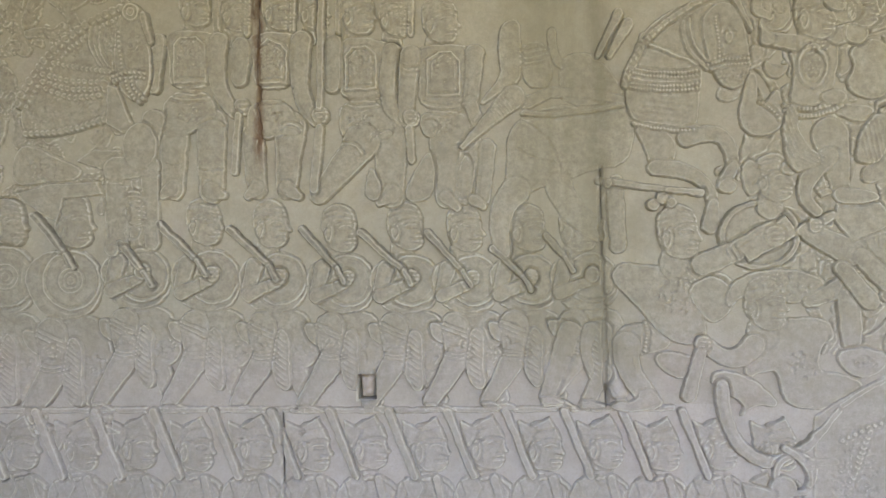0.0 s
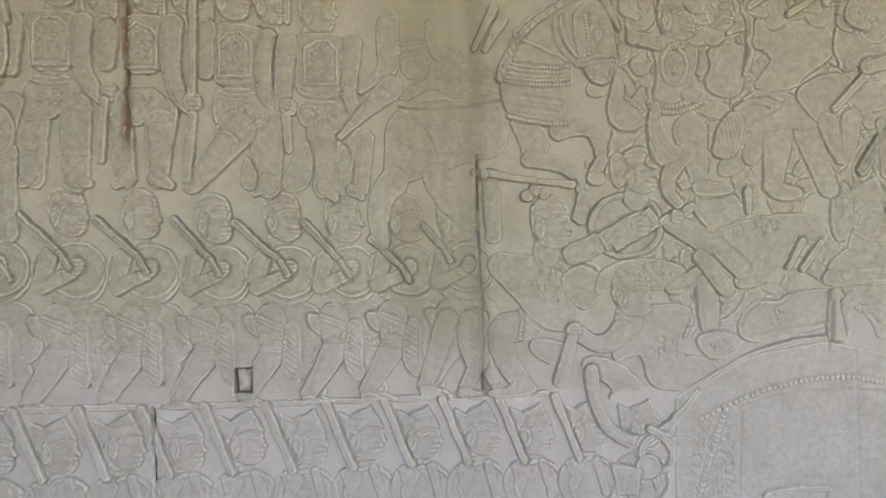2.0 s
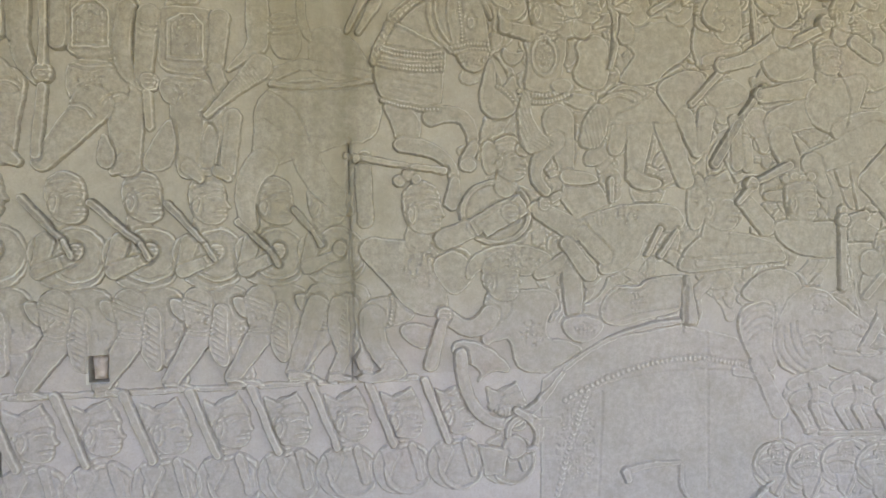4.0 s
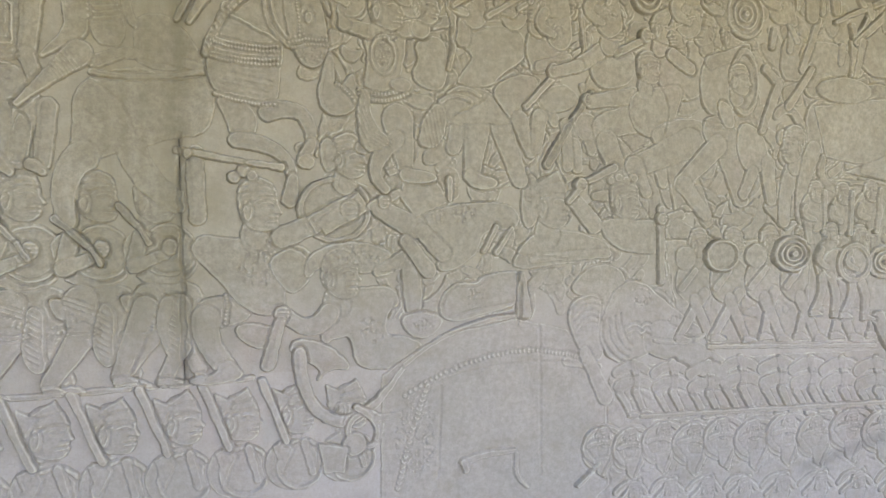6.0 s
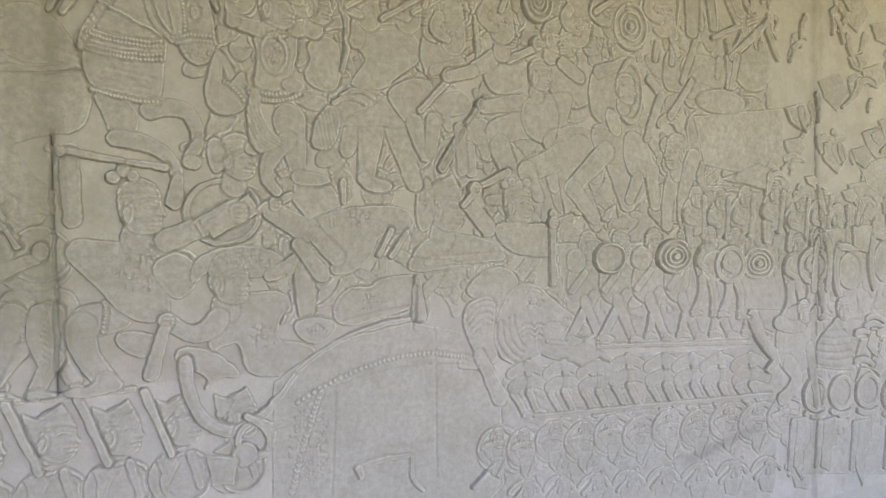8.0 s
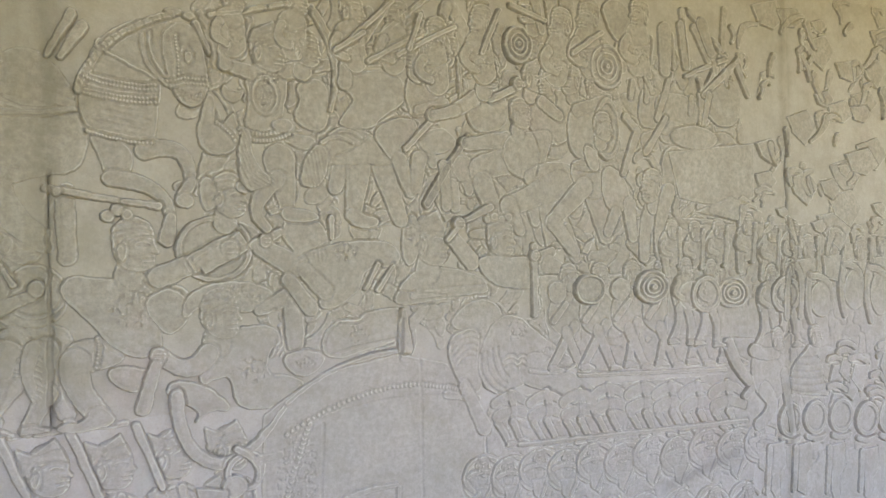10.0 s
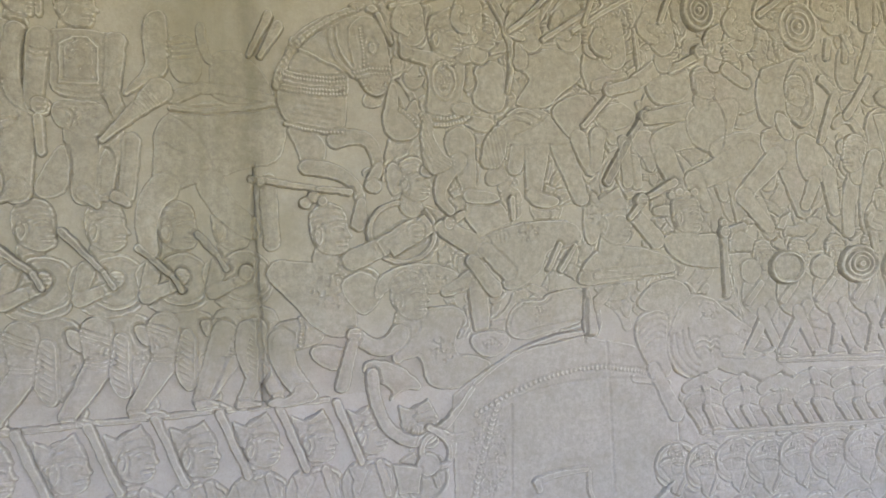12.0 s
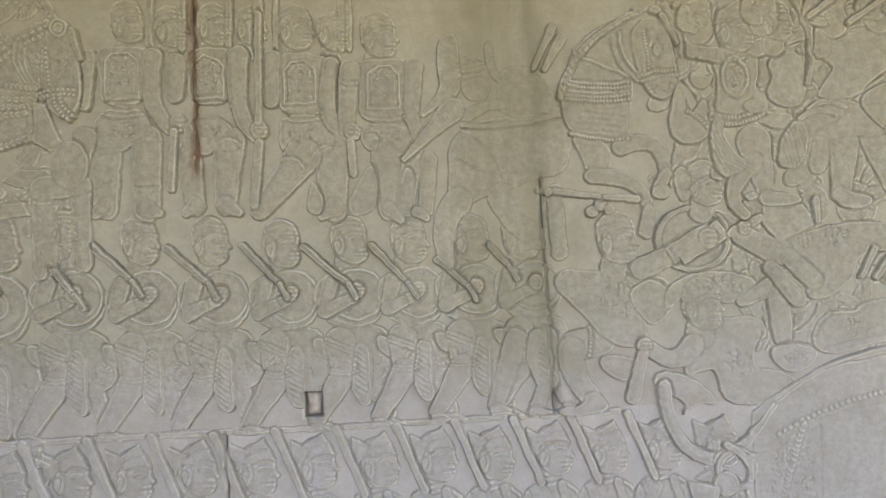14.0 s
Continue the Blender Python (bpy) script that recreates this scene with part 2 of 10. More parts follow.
bm = bmesh.new()
box(bm, -7, 9, -2.6, 2.2, -0.25, 0)
tagged(solid("floor", bm, PAVING), "worn sandstone paving of the gallery", "floor", kind="structure")
bm = bmesh.new()
box(bm, -7, 9, ROOF_Y, 2.2, ROOF_Z, ROOF_Z + 0.5)
box(bm, -7, 9, -2.0, -1.5, ROOF_Z - 0.25, ROOF_Z)
tagged(solid("ceiling", bm, VAULT), "dark stone vault over the gallery", "ceiling", kind="structure")
for px in (-1.2, 2.2, 5.0, 7.8):
    bm = bmesh.new()
    box(bm, px - 0.19, px + 0.19, -1.94, -1.56, 0, ROOF_Z - 0.25)
    tagged(solid("pillar", bm, PILLAR, None, 0.012), "square sandstone pillar on the open side", "pillar", "gallery pillars", "structure")
# walls out of view, added so that light enters from one side
for name, ends in (("wall_end_west", (-7.3, -7.0, -2.6, 2.2)), ("wall_light_block", (-7.0, SHUT, -2.0, -1.6))):
    bm = bmesh.new()
    box(bm, *ends, 0, ROOF_Z)
    tagged(solid(name, bm, PILLAR), "plain stone wall added out of view to block light", "wall", kind="structure")
bm = bmesh.new()
bmesh.ops.create_grid(bm, x_segments=40, y_segments=40, size=400, matrix=Matrix.Translation((0, -300, -1.2)))
tagged(solid("ground", bm, LAWN), "dry sunlit lawn in front of the gallery", "ground", kind="structure")


# ---- carving ----
X0, Z0 = -1.95, 0.2
NX, NZ = int(6.25 / CELL), int(2.55 / CELL)
INNER, OUTER = 0.004, 0.0115  # how deep a later form cuts into its own figure, and into others
CARVINGS = []


class Relief:
    """A carved form: flat shapes whose rounded edges rise out of the wall, and grooves cut into them."""

    def __init__(self, name, label, category, group="", height=1.0, full=0.003):
        self.tags, self.name, self.k, self.full = (label, category, group), name, height, full if category == "relief figure" else 0.002
        self.shapes, self.cuts, self.marks = [], [], []
        self.lo, self.hi = [1e9, 1e9], [-1e9, -1e9]

    def room(self, x, z, r):
        self.lo = [min(self.lo[0], x - r), min(self.lo[1], z - r)]
        self.hi = [max(self.hi[0], x + r), max(self.hi[1], z + r)]

    def limb(self, x0, z0, x1, z1, w0, w1=None, h=1.0):
        """A straight tapered form; w0 and w1 are its widths."""
        w1 = w0 if w1 is None else w1
        self.room(x0, z0, w0), self.room(x1, z1, w1)
        self.shapes.append(("limb", [(x0, z0, w0 / 2), (x1, z1, w1 / 2)], h))
        return self

    def curve(self, x0, z0, cx, cz, x1, z1, w0, w1=None, h=1.0):
        """A bent tapered form."""
        w1 = w0 if w1 is None else w1
        self.shapes.append(("limb", self.bent(x0, z0, cx, cz, x1, z1, w0 / 2, w1 / 2), h))
        return self

    def bent(self, x0, z0, cx, cz, x1, z1, w0, w1):
        pts = []
        for i in range(9):
            s = i / 8
            a, b, c = (1 - s) ** 2, 2 * s * (1 - s), s * s
            p = (a * x0 + b * cx + c * x1, a * z0 + b * cz + c * z1, w0 + (w1 - w0) * s)
            self.room(p[0], p[1], p[2] * 2)
            pts.append(p)
        return pts

    def oval(self, x, z, rx, rz, turn=0.0, h=1.0):
        self.room(x, z, max(rx, rz))
        self.shapes.append(("oval", (x, z, rx, rz, radians(turn)), h))
        return self

    def ring(self, x, z, rx, rz, w, h=1.0):
        self.room(x, z, max(rx, rz) + w)
        self.shapes.append(("ring", (x, z, rx, rz, w / 2), h))
        return self

    def panel(self, h, *corners):
        for x, z in corners:
            self.room(x, z, 0.004)
        self.shapes.append(("panel", corners, h))
        return self

    def blob(self, h, *corners):
        """A flat form with a rounded outline."""
        for _ in range(2):
            pts = []
            for (ax, az), (bx, bz) in zip(corners, corners[1:] + corners[:1]):
                pts += [(0.75 * ax + 0.25 * bx, 0.75 * az + 0.25 * bz), (0.25 * ax + 0.75 * bx, 0.25 * az + 0.75 * bz)]
            corners = tuple(pts)
        return self.panel(h, *corners)

    def cut(self, x0, z0, x1, z1, w=0.004, deep=0.0035):
        self.cuts.append(([(x0, z0, 0), (x1, z1, 0)], w / 2, deep))
        return self

    def cut_curve(self, x0, z0, cx, cz, x1, z1, w=0.004, deep=0.0035):
        keep = list(self.lo), list(self.hi)
        self.cuts.append((self.bent(x0, z0, cx, cz, x1, z1, 0, 0), w / 2, deep))
        self.lo, self.hi = keep
        return self

    def cut_ring(self, x, z, rx, rz, w=0.004, deep=0.003):
        self.marks.append(("ring", x, z, rx, rz, w / 2, deep))
        return self

    def pattern(self, x, z, rx, rz, turn=45.0, pitch=0.012, deep=0.003):
        """Incised hatching inside an oval."""
        self.marks.append(("hatch", x, z, rx, rz, radians(turn), pitch, deep))
        return self

    def ornament(self, x, z, rx, rz, size=0.012, deep=0.0065):
        """Small scrolls and beads inside an oval."""
        self.marks.append(("scroll", x, z, rx, rz, size, deep))
        return self

    @staticmethod
    def chain(X, Z, pts):
        """Depth inside a chain of tapered strokes, and the local half width."""
        best = np.full(X.shape, -1e9)
        wide = np.full(X.shape, 0.01)
        for (x0, z0, r0), (x1, z1, r1) in zip(pts, pts[1:]):
            dx, dz = x1 - x0, z1 - z0
            s = np.clip(((X - x0) * dx + (Z - z0) * dz) / max(dx * dx + dz * dz, 1e-12), 0, 1)
            r = r0 + (r1 - r0) * s
            d = r - np.hypot(X - x0 - s * dx, Z - z0 - s * dz)
            wide = np.where(d > best, r, wide)
            best = np.maximum(best, d)
        return best, wide

    def depth(self, X, Z, kind, p):
        if kind == "limb":
            return self.chain(X, Z, p)
        if kind == "oval":
            x, z, rx, rz, a = p
            u, v = (X - x) * math.cos(a) + (Z - z) * math.sin(a), (Z - z) * math.cos(a) - (X - x) * math.sin(a)
            return (1 - np.hypot(u / rx, v / rz)) * min(rx, rz), np.full(X.shape, min(rx, rz))
        if kind == "ring":
            x, z, rx, rz, w = p
            return w - np.abs(1 - np.hypot((X - x) / rx, (Z - z) / rz)) * min(rx, rz), np.full(X.shape, w)
        inside, near = np.zeros(X.shape, bool), np.full(X.shape, 1e9)
        for (x0, z0), (x1, z1) in zip(p, p[1:] + p[:1]):
            dx, dz = x1 - x0, z1 - z0
            s = np.clip(((X - x0) * dx + (Z - z0) * dz) / max(dx * dx + dz * dz, 1e-12), 0, 1)
            near = np.minimum(near, np.hypot(X - x0 - s * dx, Z - z0 - s * dz))
            if dz:
                inside ^= ((z0 > Z) != (z1 > Z)) & (X < x0 + (Z - z0) * dx / dz)
        return np.where(inside, near, -near), np.full(X.shape, 0.04)

    def done(self):
        CARVINGS.append(self)

    def shape_up(self):
        """Heights over the wall's lattice, form after form, each later one standing before the earlier ones."""
        m = 0.015
        self.i0, self.k0 = max(0, int((self.lo[0] - m - X0) / CELL)), max(0, int((self.lo[1] - m - Z0) / CELL))
        self.i1, self.k1 = min(NX, int((self.hi[0] + m - X0) / CELL)), min(NZ, int((self.hi[1] + m - Z0) / CELL))
        if self.i1 - self.i0 < 3 or self.k1 - self.k0 < 3:
            return False
        X, Z = np.meshgrid(X0 + CELL * np.arange(self.i0, self.i1), Z0 + CELL * np.arange(self.k0, self.k1))
        # hand-cut edges wander a little
        wx = X + 0.004 * (value(X, Z, 0.03, 21) - 0.5) + 0.0025 * (value(X, Z, 0.011, 22) - 0.5)
        wz = Z + 0.004 * (value(X, Z, 0.03, 23) - 0.5) + 0.0025 * (value(X, Z, 0.011, 24) - 0.5)
        H, D = np.full(X.shape, -1.0), np.full(X.shape, -1.0)
        for kind, p, h in self.shapes:
            d, wide = self.depth(wx, wz, kind, p)
            soft = 0.42 if kind == "limb" else 0.22
            d = d + self.full
            u, v = np.clip(d / EDGE, 0, 1), np.clip(d / np.maximum(wide, 0.004), 0, 1)
            top = h * self.k * RISE * ((1 - soft) * np.sqrt(1 - (1 - u) ** 2) + soft * np.sqrt(1 - (1 - v) ** 2))
            top = top + self.k * RISE * (0.03 * np.exp(-(((d - 0.005) / 0.002) ** 2)) - 0.07 * np.exp(-(((d - 0.0115) / 0.003) ** 2)))
            H = np.where((d <= 0) & (H > 0), H - INNER * np.clip(1 + d / 0.006, 0, 1), H)
            H = np.where(d > 0, np.maximum(H - INNER, top), np.maximum(H, d * 1.2))
            D = np.maximum(D, d)
        flat = H > 0
        for pts, w, deep in self.cuts:
            d, _ = self.chain(wx, wz, pts)
            H = np.where(flat, H - deep * (1 - fade(-d, w * 0.4, w + 0.003)), H)
        for kind, x, z, rx, rz, *p in self.marks:
            e = np.hypot((wx - x) / rx, (wz - z) / rz)
            if kind == "ring":
                w, deep = p
                H = np.where(flat, H - deep * (1 - fade(np.abs(1 - e) * min(rx, rz), w * 0.4, w + 0.003)), H)
            elif kind == "hatch":
                a, pitch, deep = p
                s = np.sin(((wx - x) * math.cos(a) + (wz - z) * math.sin(a)) * 2 * math.pi / pitch)
                H = np.where(flat, H - deep * fade(s, -0.2, 0.8) * fade(-e, -1, -0.85), H)
            else:
                size, deep = p
                s = np.abs(value(X, Z, size, 31) - 0.5) * 2.6 + 0.5 * value(X, Z, size * 0.5, 32)
                H = np.where(flat, H - deep * (1 - fade(s, 0.15, 0.62)) * fade(-e, -1, -0.85), H)
        self.X, self.Z, self.D = X, Z, D
        self.H = np.where(H > 0, H * worn(X, Z) + 0.0012 * (value(X, Z, 0.018, 41) - 0.5), H)
        return True

    def stand(self, low):
        """Makes the mesh, cut back where later forms stand before it; low is the lattice of those cuts."""
        X, Z, D = self.X, self.Z, self.D
        here = low[self.k0:self.k1, self.i0:self.i1]
        H = np.maximum(self.H - np.where(self.H > 0, here, 0), -0.012)
        fresh = OUTER * np.where(D > 0, 1.0, np.clip(1 + D / 0.009, 0, 1)) * np.clip(value(X, Z, 0.09, 61) * 1.1 + 0.35, 0, 1)
        low[self.k0:self.k1, self.i0:self.i1] = np.maximum(here, fresh)
        keep = np.maximum.reduce([H[:-1, :-1], H[1:, :-1], H[:-1, 1:], H[1:, 1:]]) > -0.0035
        hx, hz, hw, hh = HOLE
        mx, mz = (X[:-1, :-1] + X[1:, 1:]) / 2, (Z[:-1, :-1] + Z[1:, 1:]) / 2
        keep &= ~((np.abs(mx - hx) < hw) & (np.abs(mz - hz) < hh))
        if not keep.any():
            return
        v, f = sheet(X, Z, YW - H - settle(X, Z), keep)
        label, category, group = self.tags
        tagged(link_mesh(self.name, v.tolist(), f.tolist(), CLUB_STONE if "club" in self.name else FIGURE), label, category, group)

    # --- recurring motifs ---
    def head(self, x, z, s, d=1, hat=0):
        """A plain carved head in profile, s high, looking along d; hat: 0 banded cap, 1 pointed cap, 2 tufted hair."""
        def p(u, v):
            return (x + d * u * s, z + v * s)

        def nick(u0, v0, u1, v1, w=0.045, deep=0.0045):
            self.cut(*p(u0, v0), *p(u1, v1), w * s, deep)

        self.limb(*p(-0.05, -0.3), *p(-0.08, -0.6), 0.42 * s, 0.5 * s, 0.75)
        self.blob(1.0, p(-0.38, 0.1), p(-0.32, 0.4), p(-0.04, 0.54), p(0.26, 0.44), p(0.37, 0.16), p(0.36, -0.04), p(0.46, -0.15), p(0.35, -0.19), p(0.38, -0.34), p(0.24, -0.5), p(-0.08, -0.48), p(-0.3, -0.3))
        if hat == 1:
            self.panel(1.08, p(-0.40, 0.12), p(-0.30, 0.36), p(0.14, 0.6), p(0.37, 0.14))
            nick(-0.24, 0.3, 0.22, 0.4, 0.03, 0.003)
        else:
            for k in range(2):
                self.cut_curve(*p(-0.33, 0.22 + 0.12 * k), *p(0, 0.36 + 0.12 * k), *p(0.3, 0.24 + 0.1 * k), 0.035 * s, 0.003)
        if hat == 2:
            for k in range(4):
                self.oval(*p(k * 0.2 - 0.36, 0.44 + 0.05 * (k % 2)), 0.10 * s, 0.085 * s, 0, 0.95)
        self.cut_curve(*p(-0.36, -0.1), *p(-0.1, 0.24), *p(0.37, 0.14), 0.045 * s, 0.0045)
        self.oval(*p(-0.2, -0.1), 0.085 * s, 0.19 * s, 0, 1.06)
        self.cut_curve(*p(-0.2, 0.02), *p(-0.12, -0.04), *p(-0.2, -0.2), 0.03 * s, 0.004)
        self.cut_curve(*p(0.02, 0.07), *p(0.16, 0.14), *p(0.31, 0.06), 0.035 * s, 0.0045)
        self.cut_curve(*p(0.06, 0.0), *p(0.16, 0.06), *p(0.26, 0.0), 0.03 * s, 0.0035)
        nick(0.06, -0.02, 0.26, -0.03, 0.03, 0.0045)
        nick(0.24, -0.16, 0.4, -0.18, 0.035, 0.005)
        nick(0.14, -0.27, 0.37, -0.26, 0.03, 0.0055)
        nick(0.16, -0.35, 0.33, -0.35, 0.025, 0.004)
        return self

    def rope(self, x0, z0, cx, cz, x1, z1, w, h=1.2):
        """A beaded cord along a bend."""
        pts = self.bent(x0, z0, cx, cz, x1, z1, w / 2, w / 2)
        length = sum(math.dist(a[:2], b[:2]) for a, b in zip(pts, pts[1:]))
        count = max(3, min(26, int(length / (w * 0.95))))
        for k in range(count + 1):
            s = k / count
            a, b, c = (1 - s) ** 2, 2 * s * (1 - s), s * s
            self.shapes.append(("oval", (a * x0 + b * cx + c * x1, a * z0 + b * cz + c * z1, w * 0.52, w * 0.52, 0), h))
        return self

    def fist(self, x, z, s):
        self.oval(x, z, 0.5 * s, 0.55 * s, 0, 1.25)
        for i in range(3):
            self.cut(x - 0.1 * s, z + (i - 1) * 0.3 * s, x + 0.5 * s, z + (i - 1) * 0.3 * s, 0.1 * s, 0.003)
        return self

    def foot(self, x, z, s, d=1):
        self.panel(1.1, (x - d * 0.18 * s, z + 0.30 * s), (x + d * 0.2 * s, z + 0.34 * s), (x + d * 0.8 * s, z + 0.08 * s), (x + d * 0.8 * s, z), (x - d * 0.2 * s, z))
        return self


# ---- square socket ----
def socket():
    """A square hole with a pale stone plug set back in it."""
    x, z, w, h = HOLE
    bm = bmesh.new()
    t = 0.006
    for a in ((x - w - t, x - w + 0.002, z - h - t, z + h + t), (x + w - 0.002, x + w + t, z - h - t, z + h + t)):
        box(bm, a[0], a[1], YW + 0.001, YW + 0.06, a[2], a[3])
    for a in ((z - h - t, z - h + 0.002), (z + h - 0.002, z + h + t)):
        box(bm, x - w + 0.002, x + w - 0.002, YW + 0.001, YW + 0.06, a[0], a[1])
    box(bm, x - w - t, x + w + t, YW + 0.06, YW + 0.07, z - h - t, z + h + t)
    ob = tagged(new("wall_socket"), "square socket cut in the wall with a pale stone plug", "socket")
    ob.location = (0, 0, 0)
    solid("lining", bm, STONE, ob)
    n = 16
    X, Z = np.meshgrid(np.linspace(x - 0.024, x + 0.022, n), np.linspace(z - 0.034, z + 0.033, n))
    lean = 0.74 + 0.26 * (Z - z + 0.032) / 0.062
    X = x + (X - x) * lean
    edge = np.minimum(1 - np.abs(X - x) / 0.025 / lean, 1 - np.abs(Z - z + 0.002) / 0.034)
    Y = YW + 0.040 - 0.034 * np.sqrt(np.clip(edge, 0, 1)) - 0.012 * value(X, Z, 0.012, 51)
    v, f = sheet(X, Z, Y, np.ones((n - 1, n - 1), bool))
    link_mesh("plug", v.tolist(), f.tolist(), PALE, True, ob)["label"] = "pale lumpy stone plug"


PALE = noisy("pale_stone", (0.52, 0.45, 0.40), (0.40, 0.34, 0.30), 30, 0.003)
socket()

# ---- carved things ----

# limbs and drapery packed between the figures
PACK = random.Random(7)


def packed(x0, x1, z0, z1, count, size, label, rise=0.75, worked=0.0):
    r = Relief("carved_crowd", label, "relief figures", "packed limbs behind the fighters", height=rise)
    for _ in range(count):
        x, z, a = PACK.uniform(x0, x1), PACK.uniform(z0, z1), radians(PACK.choice((35, 60, 90, 120, 150)) + PACK.uniform(-14, 14))
        n, w = size * PACK.uniform(0.5, 1.0), size * PACK.uniform(0.28, 0.6)
        dx, dz = n * math.cos(a), n * math.sin(a)
        if PACK.random() < 0.5:
            r.curve(x - dx, z - dz, x + 0.5 * dz, z - 0.5 * dx, x + dx, z + dz, w, w * 0.7, PACK.uniform(0.6, 1.0))
        else:
            r.blob(PACK.uniform(0.6, 1.0), (x - dx, z - dz), (x + 0.6 * dz, z - 0.6 * dx), (x + dx, z + dz), (x - 0.5 * dz, z + 0.5 * dx))
        if PACK.random() < worked:
            r.ornament(x, z, n * 0.7, n * 0.6, 0.013)
    r.done()


for i in range(9):
    for j in range(3):
        packed(0.62 + 0.26 * i, 0.88 + 0.26 * i, 1.42 + 0.3 * j, 1.72 + 0.3 * j, 15, 0.085 + 0.004 * i, "worn carved limbs and drapery packed behind the fighters")
for i in range(3):
    for j in range(3):
        packed(-1.95 + 0.24 * i, -1.71 + 0.24 * i, 1.68 + 0.28 * j, 1.96 + 0.28 * j, 14, 0.09, "worn carved trappings crowded round the harnessed horse", 0.7, 0.9)
for i in range(6):
    packed(0.75 + 0.24 * i, 1.0 + 0.24 * i, 1.2, 1.42, 12, 0.085, "worn carved bodies fallen behind the elephant", 0.65)

# shield-bearing row

# x, z and radius of the shield; x, z and height of the head
ROW = [
    (-1.63, 1.458, 0.101, -1.617, 1.629, 0.152),
    (-1.41, 1.441, 0.099, -1.404, 1.628, 0.172),
    (-1.175, 1.454, 0.087, -1.19, 1.599, 0.149),
    (-0.949, 1.442, 0.086, -0.972, 1.613, 0.147),
    (-0.734, 1.432, 0.084, -0.761, 1.6, 0.146),
    (-0.522, 1.423, 0.082, -0.545, 1.581, 0.145),
    (-0.326, 1.419, 0.081, -0.343, 1.581, 0.143),
    (-0.142, 1.415, 0.079, -0.165, 1.573, 0.142),
    (0.029, 1.415, 0.078, 0.02, 1.567, 0.141),
    (0.204, 1.416, 0.077, 0.168, 1.562, 0.14),
]


def shield_bearer(x, z, s, hx, hz, hs, bossed):
    """A soldier striding behind a round shield: bent arm on its rim, patterned trousers, hanging sash."""
    def p(u, v):
        return (x + u * s, z + v * s)

    r = Relief("carved_soldier", "low-relief foot soldier striding behind a round shield", "relief figure", "shield-bearing foot soldiers", height=1.25)
    r.limb(*p(0.45, -3.0), *p(0.95, -4.4), 0.8 * s, 0.55 * s, 0.8)
    r.foot(*p(0.95, -4.85), 0.75 * s)
    r.blob(0.65, p(-0.9, -1.1), p(0.9, -1.1), p(1.25, -2.0), p(1.45, -2.9), p(0.8, -3.35), p(0.0, -3.1), p(-0.8, -3.0), p(-1.2, -2.0))
    r.blob(0.7, p(-1.6, 0.5), p(-0.6, 1.05), p(0.6, 0.95), p(1.1, 0.0), p(0.75, -1.15), p(-0.9, -1.25), p(-1.5, -0.4))
    r.head(hx, hz, hs)
    r.blob(0.8, p(-1.75, -1.45), p(-0.9, -1.75), p(-1.0, -2.4), p(-1.55, -2.2))
    r.limb(*p(-0.72, -1.7), *p(-0.6, -2.8), 1.05 * s, 0.95 * s, 0.95)
    r.limb(*p(-0.68, -2.95), *p(-1.75, -4.55), 0.95 * s, 0.55 * s, 0.95)
    r.foot(*p(-1.8, -4.88), 0.8 * s)
    for k in range(3):
        r.cut_curve(*p(-1.15, -2.6 - 0.13 * k), *p(-0.6, -2.8 - 0.13 * k), *p(-0.1, -2.6 - 0.13 * k), 0.06 * s, 0.0045)
        r.cut(*p(-1.2, -1.5 - 0.16 * k), *p(-0.3, -1.9 - 0.16 * k), 0.06 * s, 0.0045)
    r.ornament(*p(0.85, -2.7), 0.45 * s, 0.4 * s, 0.016)
    r.ornament(*p(-0.65, -2.25), 0.4 * s, 0.3 * s, 0.016)
    r.blob(1.05, p(-0.05, -1.7), p(0.4, -2.0), p(0.32, -3.1), p(0.4, -4.0), p(0.0, -4.1), p(-0.38, -3.4), p(-0.25, -2.4))
    r.pattern(*p(0.02, -2.9), 0.28 * s, 1.1 * s, 55, 0.014)
    r.done()
    r = Relief("carved_shield", "round carved shield with " + ("a ringed boss" if bossed else "a raised rim"), "carved shield", "round carved shields")
    r.oval(x, z, s, 0.96 * s, 0, 0.9)
    r.cut_ring(x, z, 0.87 * s, 0.83 * s, 0.06 * s, 0.004)
    if bossed:
        r.ring(x, z, 0.4 * s, 0.4 * s, 0.08 * s, 0.95)
        r.oval(x, z, 0.16 * s, 0.16 * s, 0, 1.05)
    r.done()
    if not bossed:
        r = Relief("carved_figure", "bent carved forearm of a soldier holding his club", "relief figure", "soldiers' forearms", height=1.1)
        r.limb(*p(-0.95, 0.5), *p(-1.22, -0.45), 0.6 * s, 0.5 * s)
        r.limb(*p(-1.2, -0.55), *p(-0.15, -0.12), 0.5 * s, 0.38 * s, 1.05)
        r.fist(*p(0.0, 0.12), 0.5 * s)
        r.cut(*p(-0.5, -0.1), *p(-0.42, -0.42), 0.06 * s, 0.004)
        r.done()


for i, row in enumerate(ROW):
    shield_bearer(*row, i < 2)

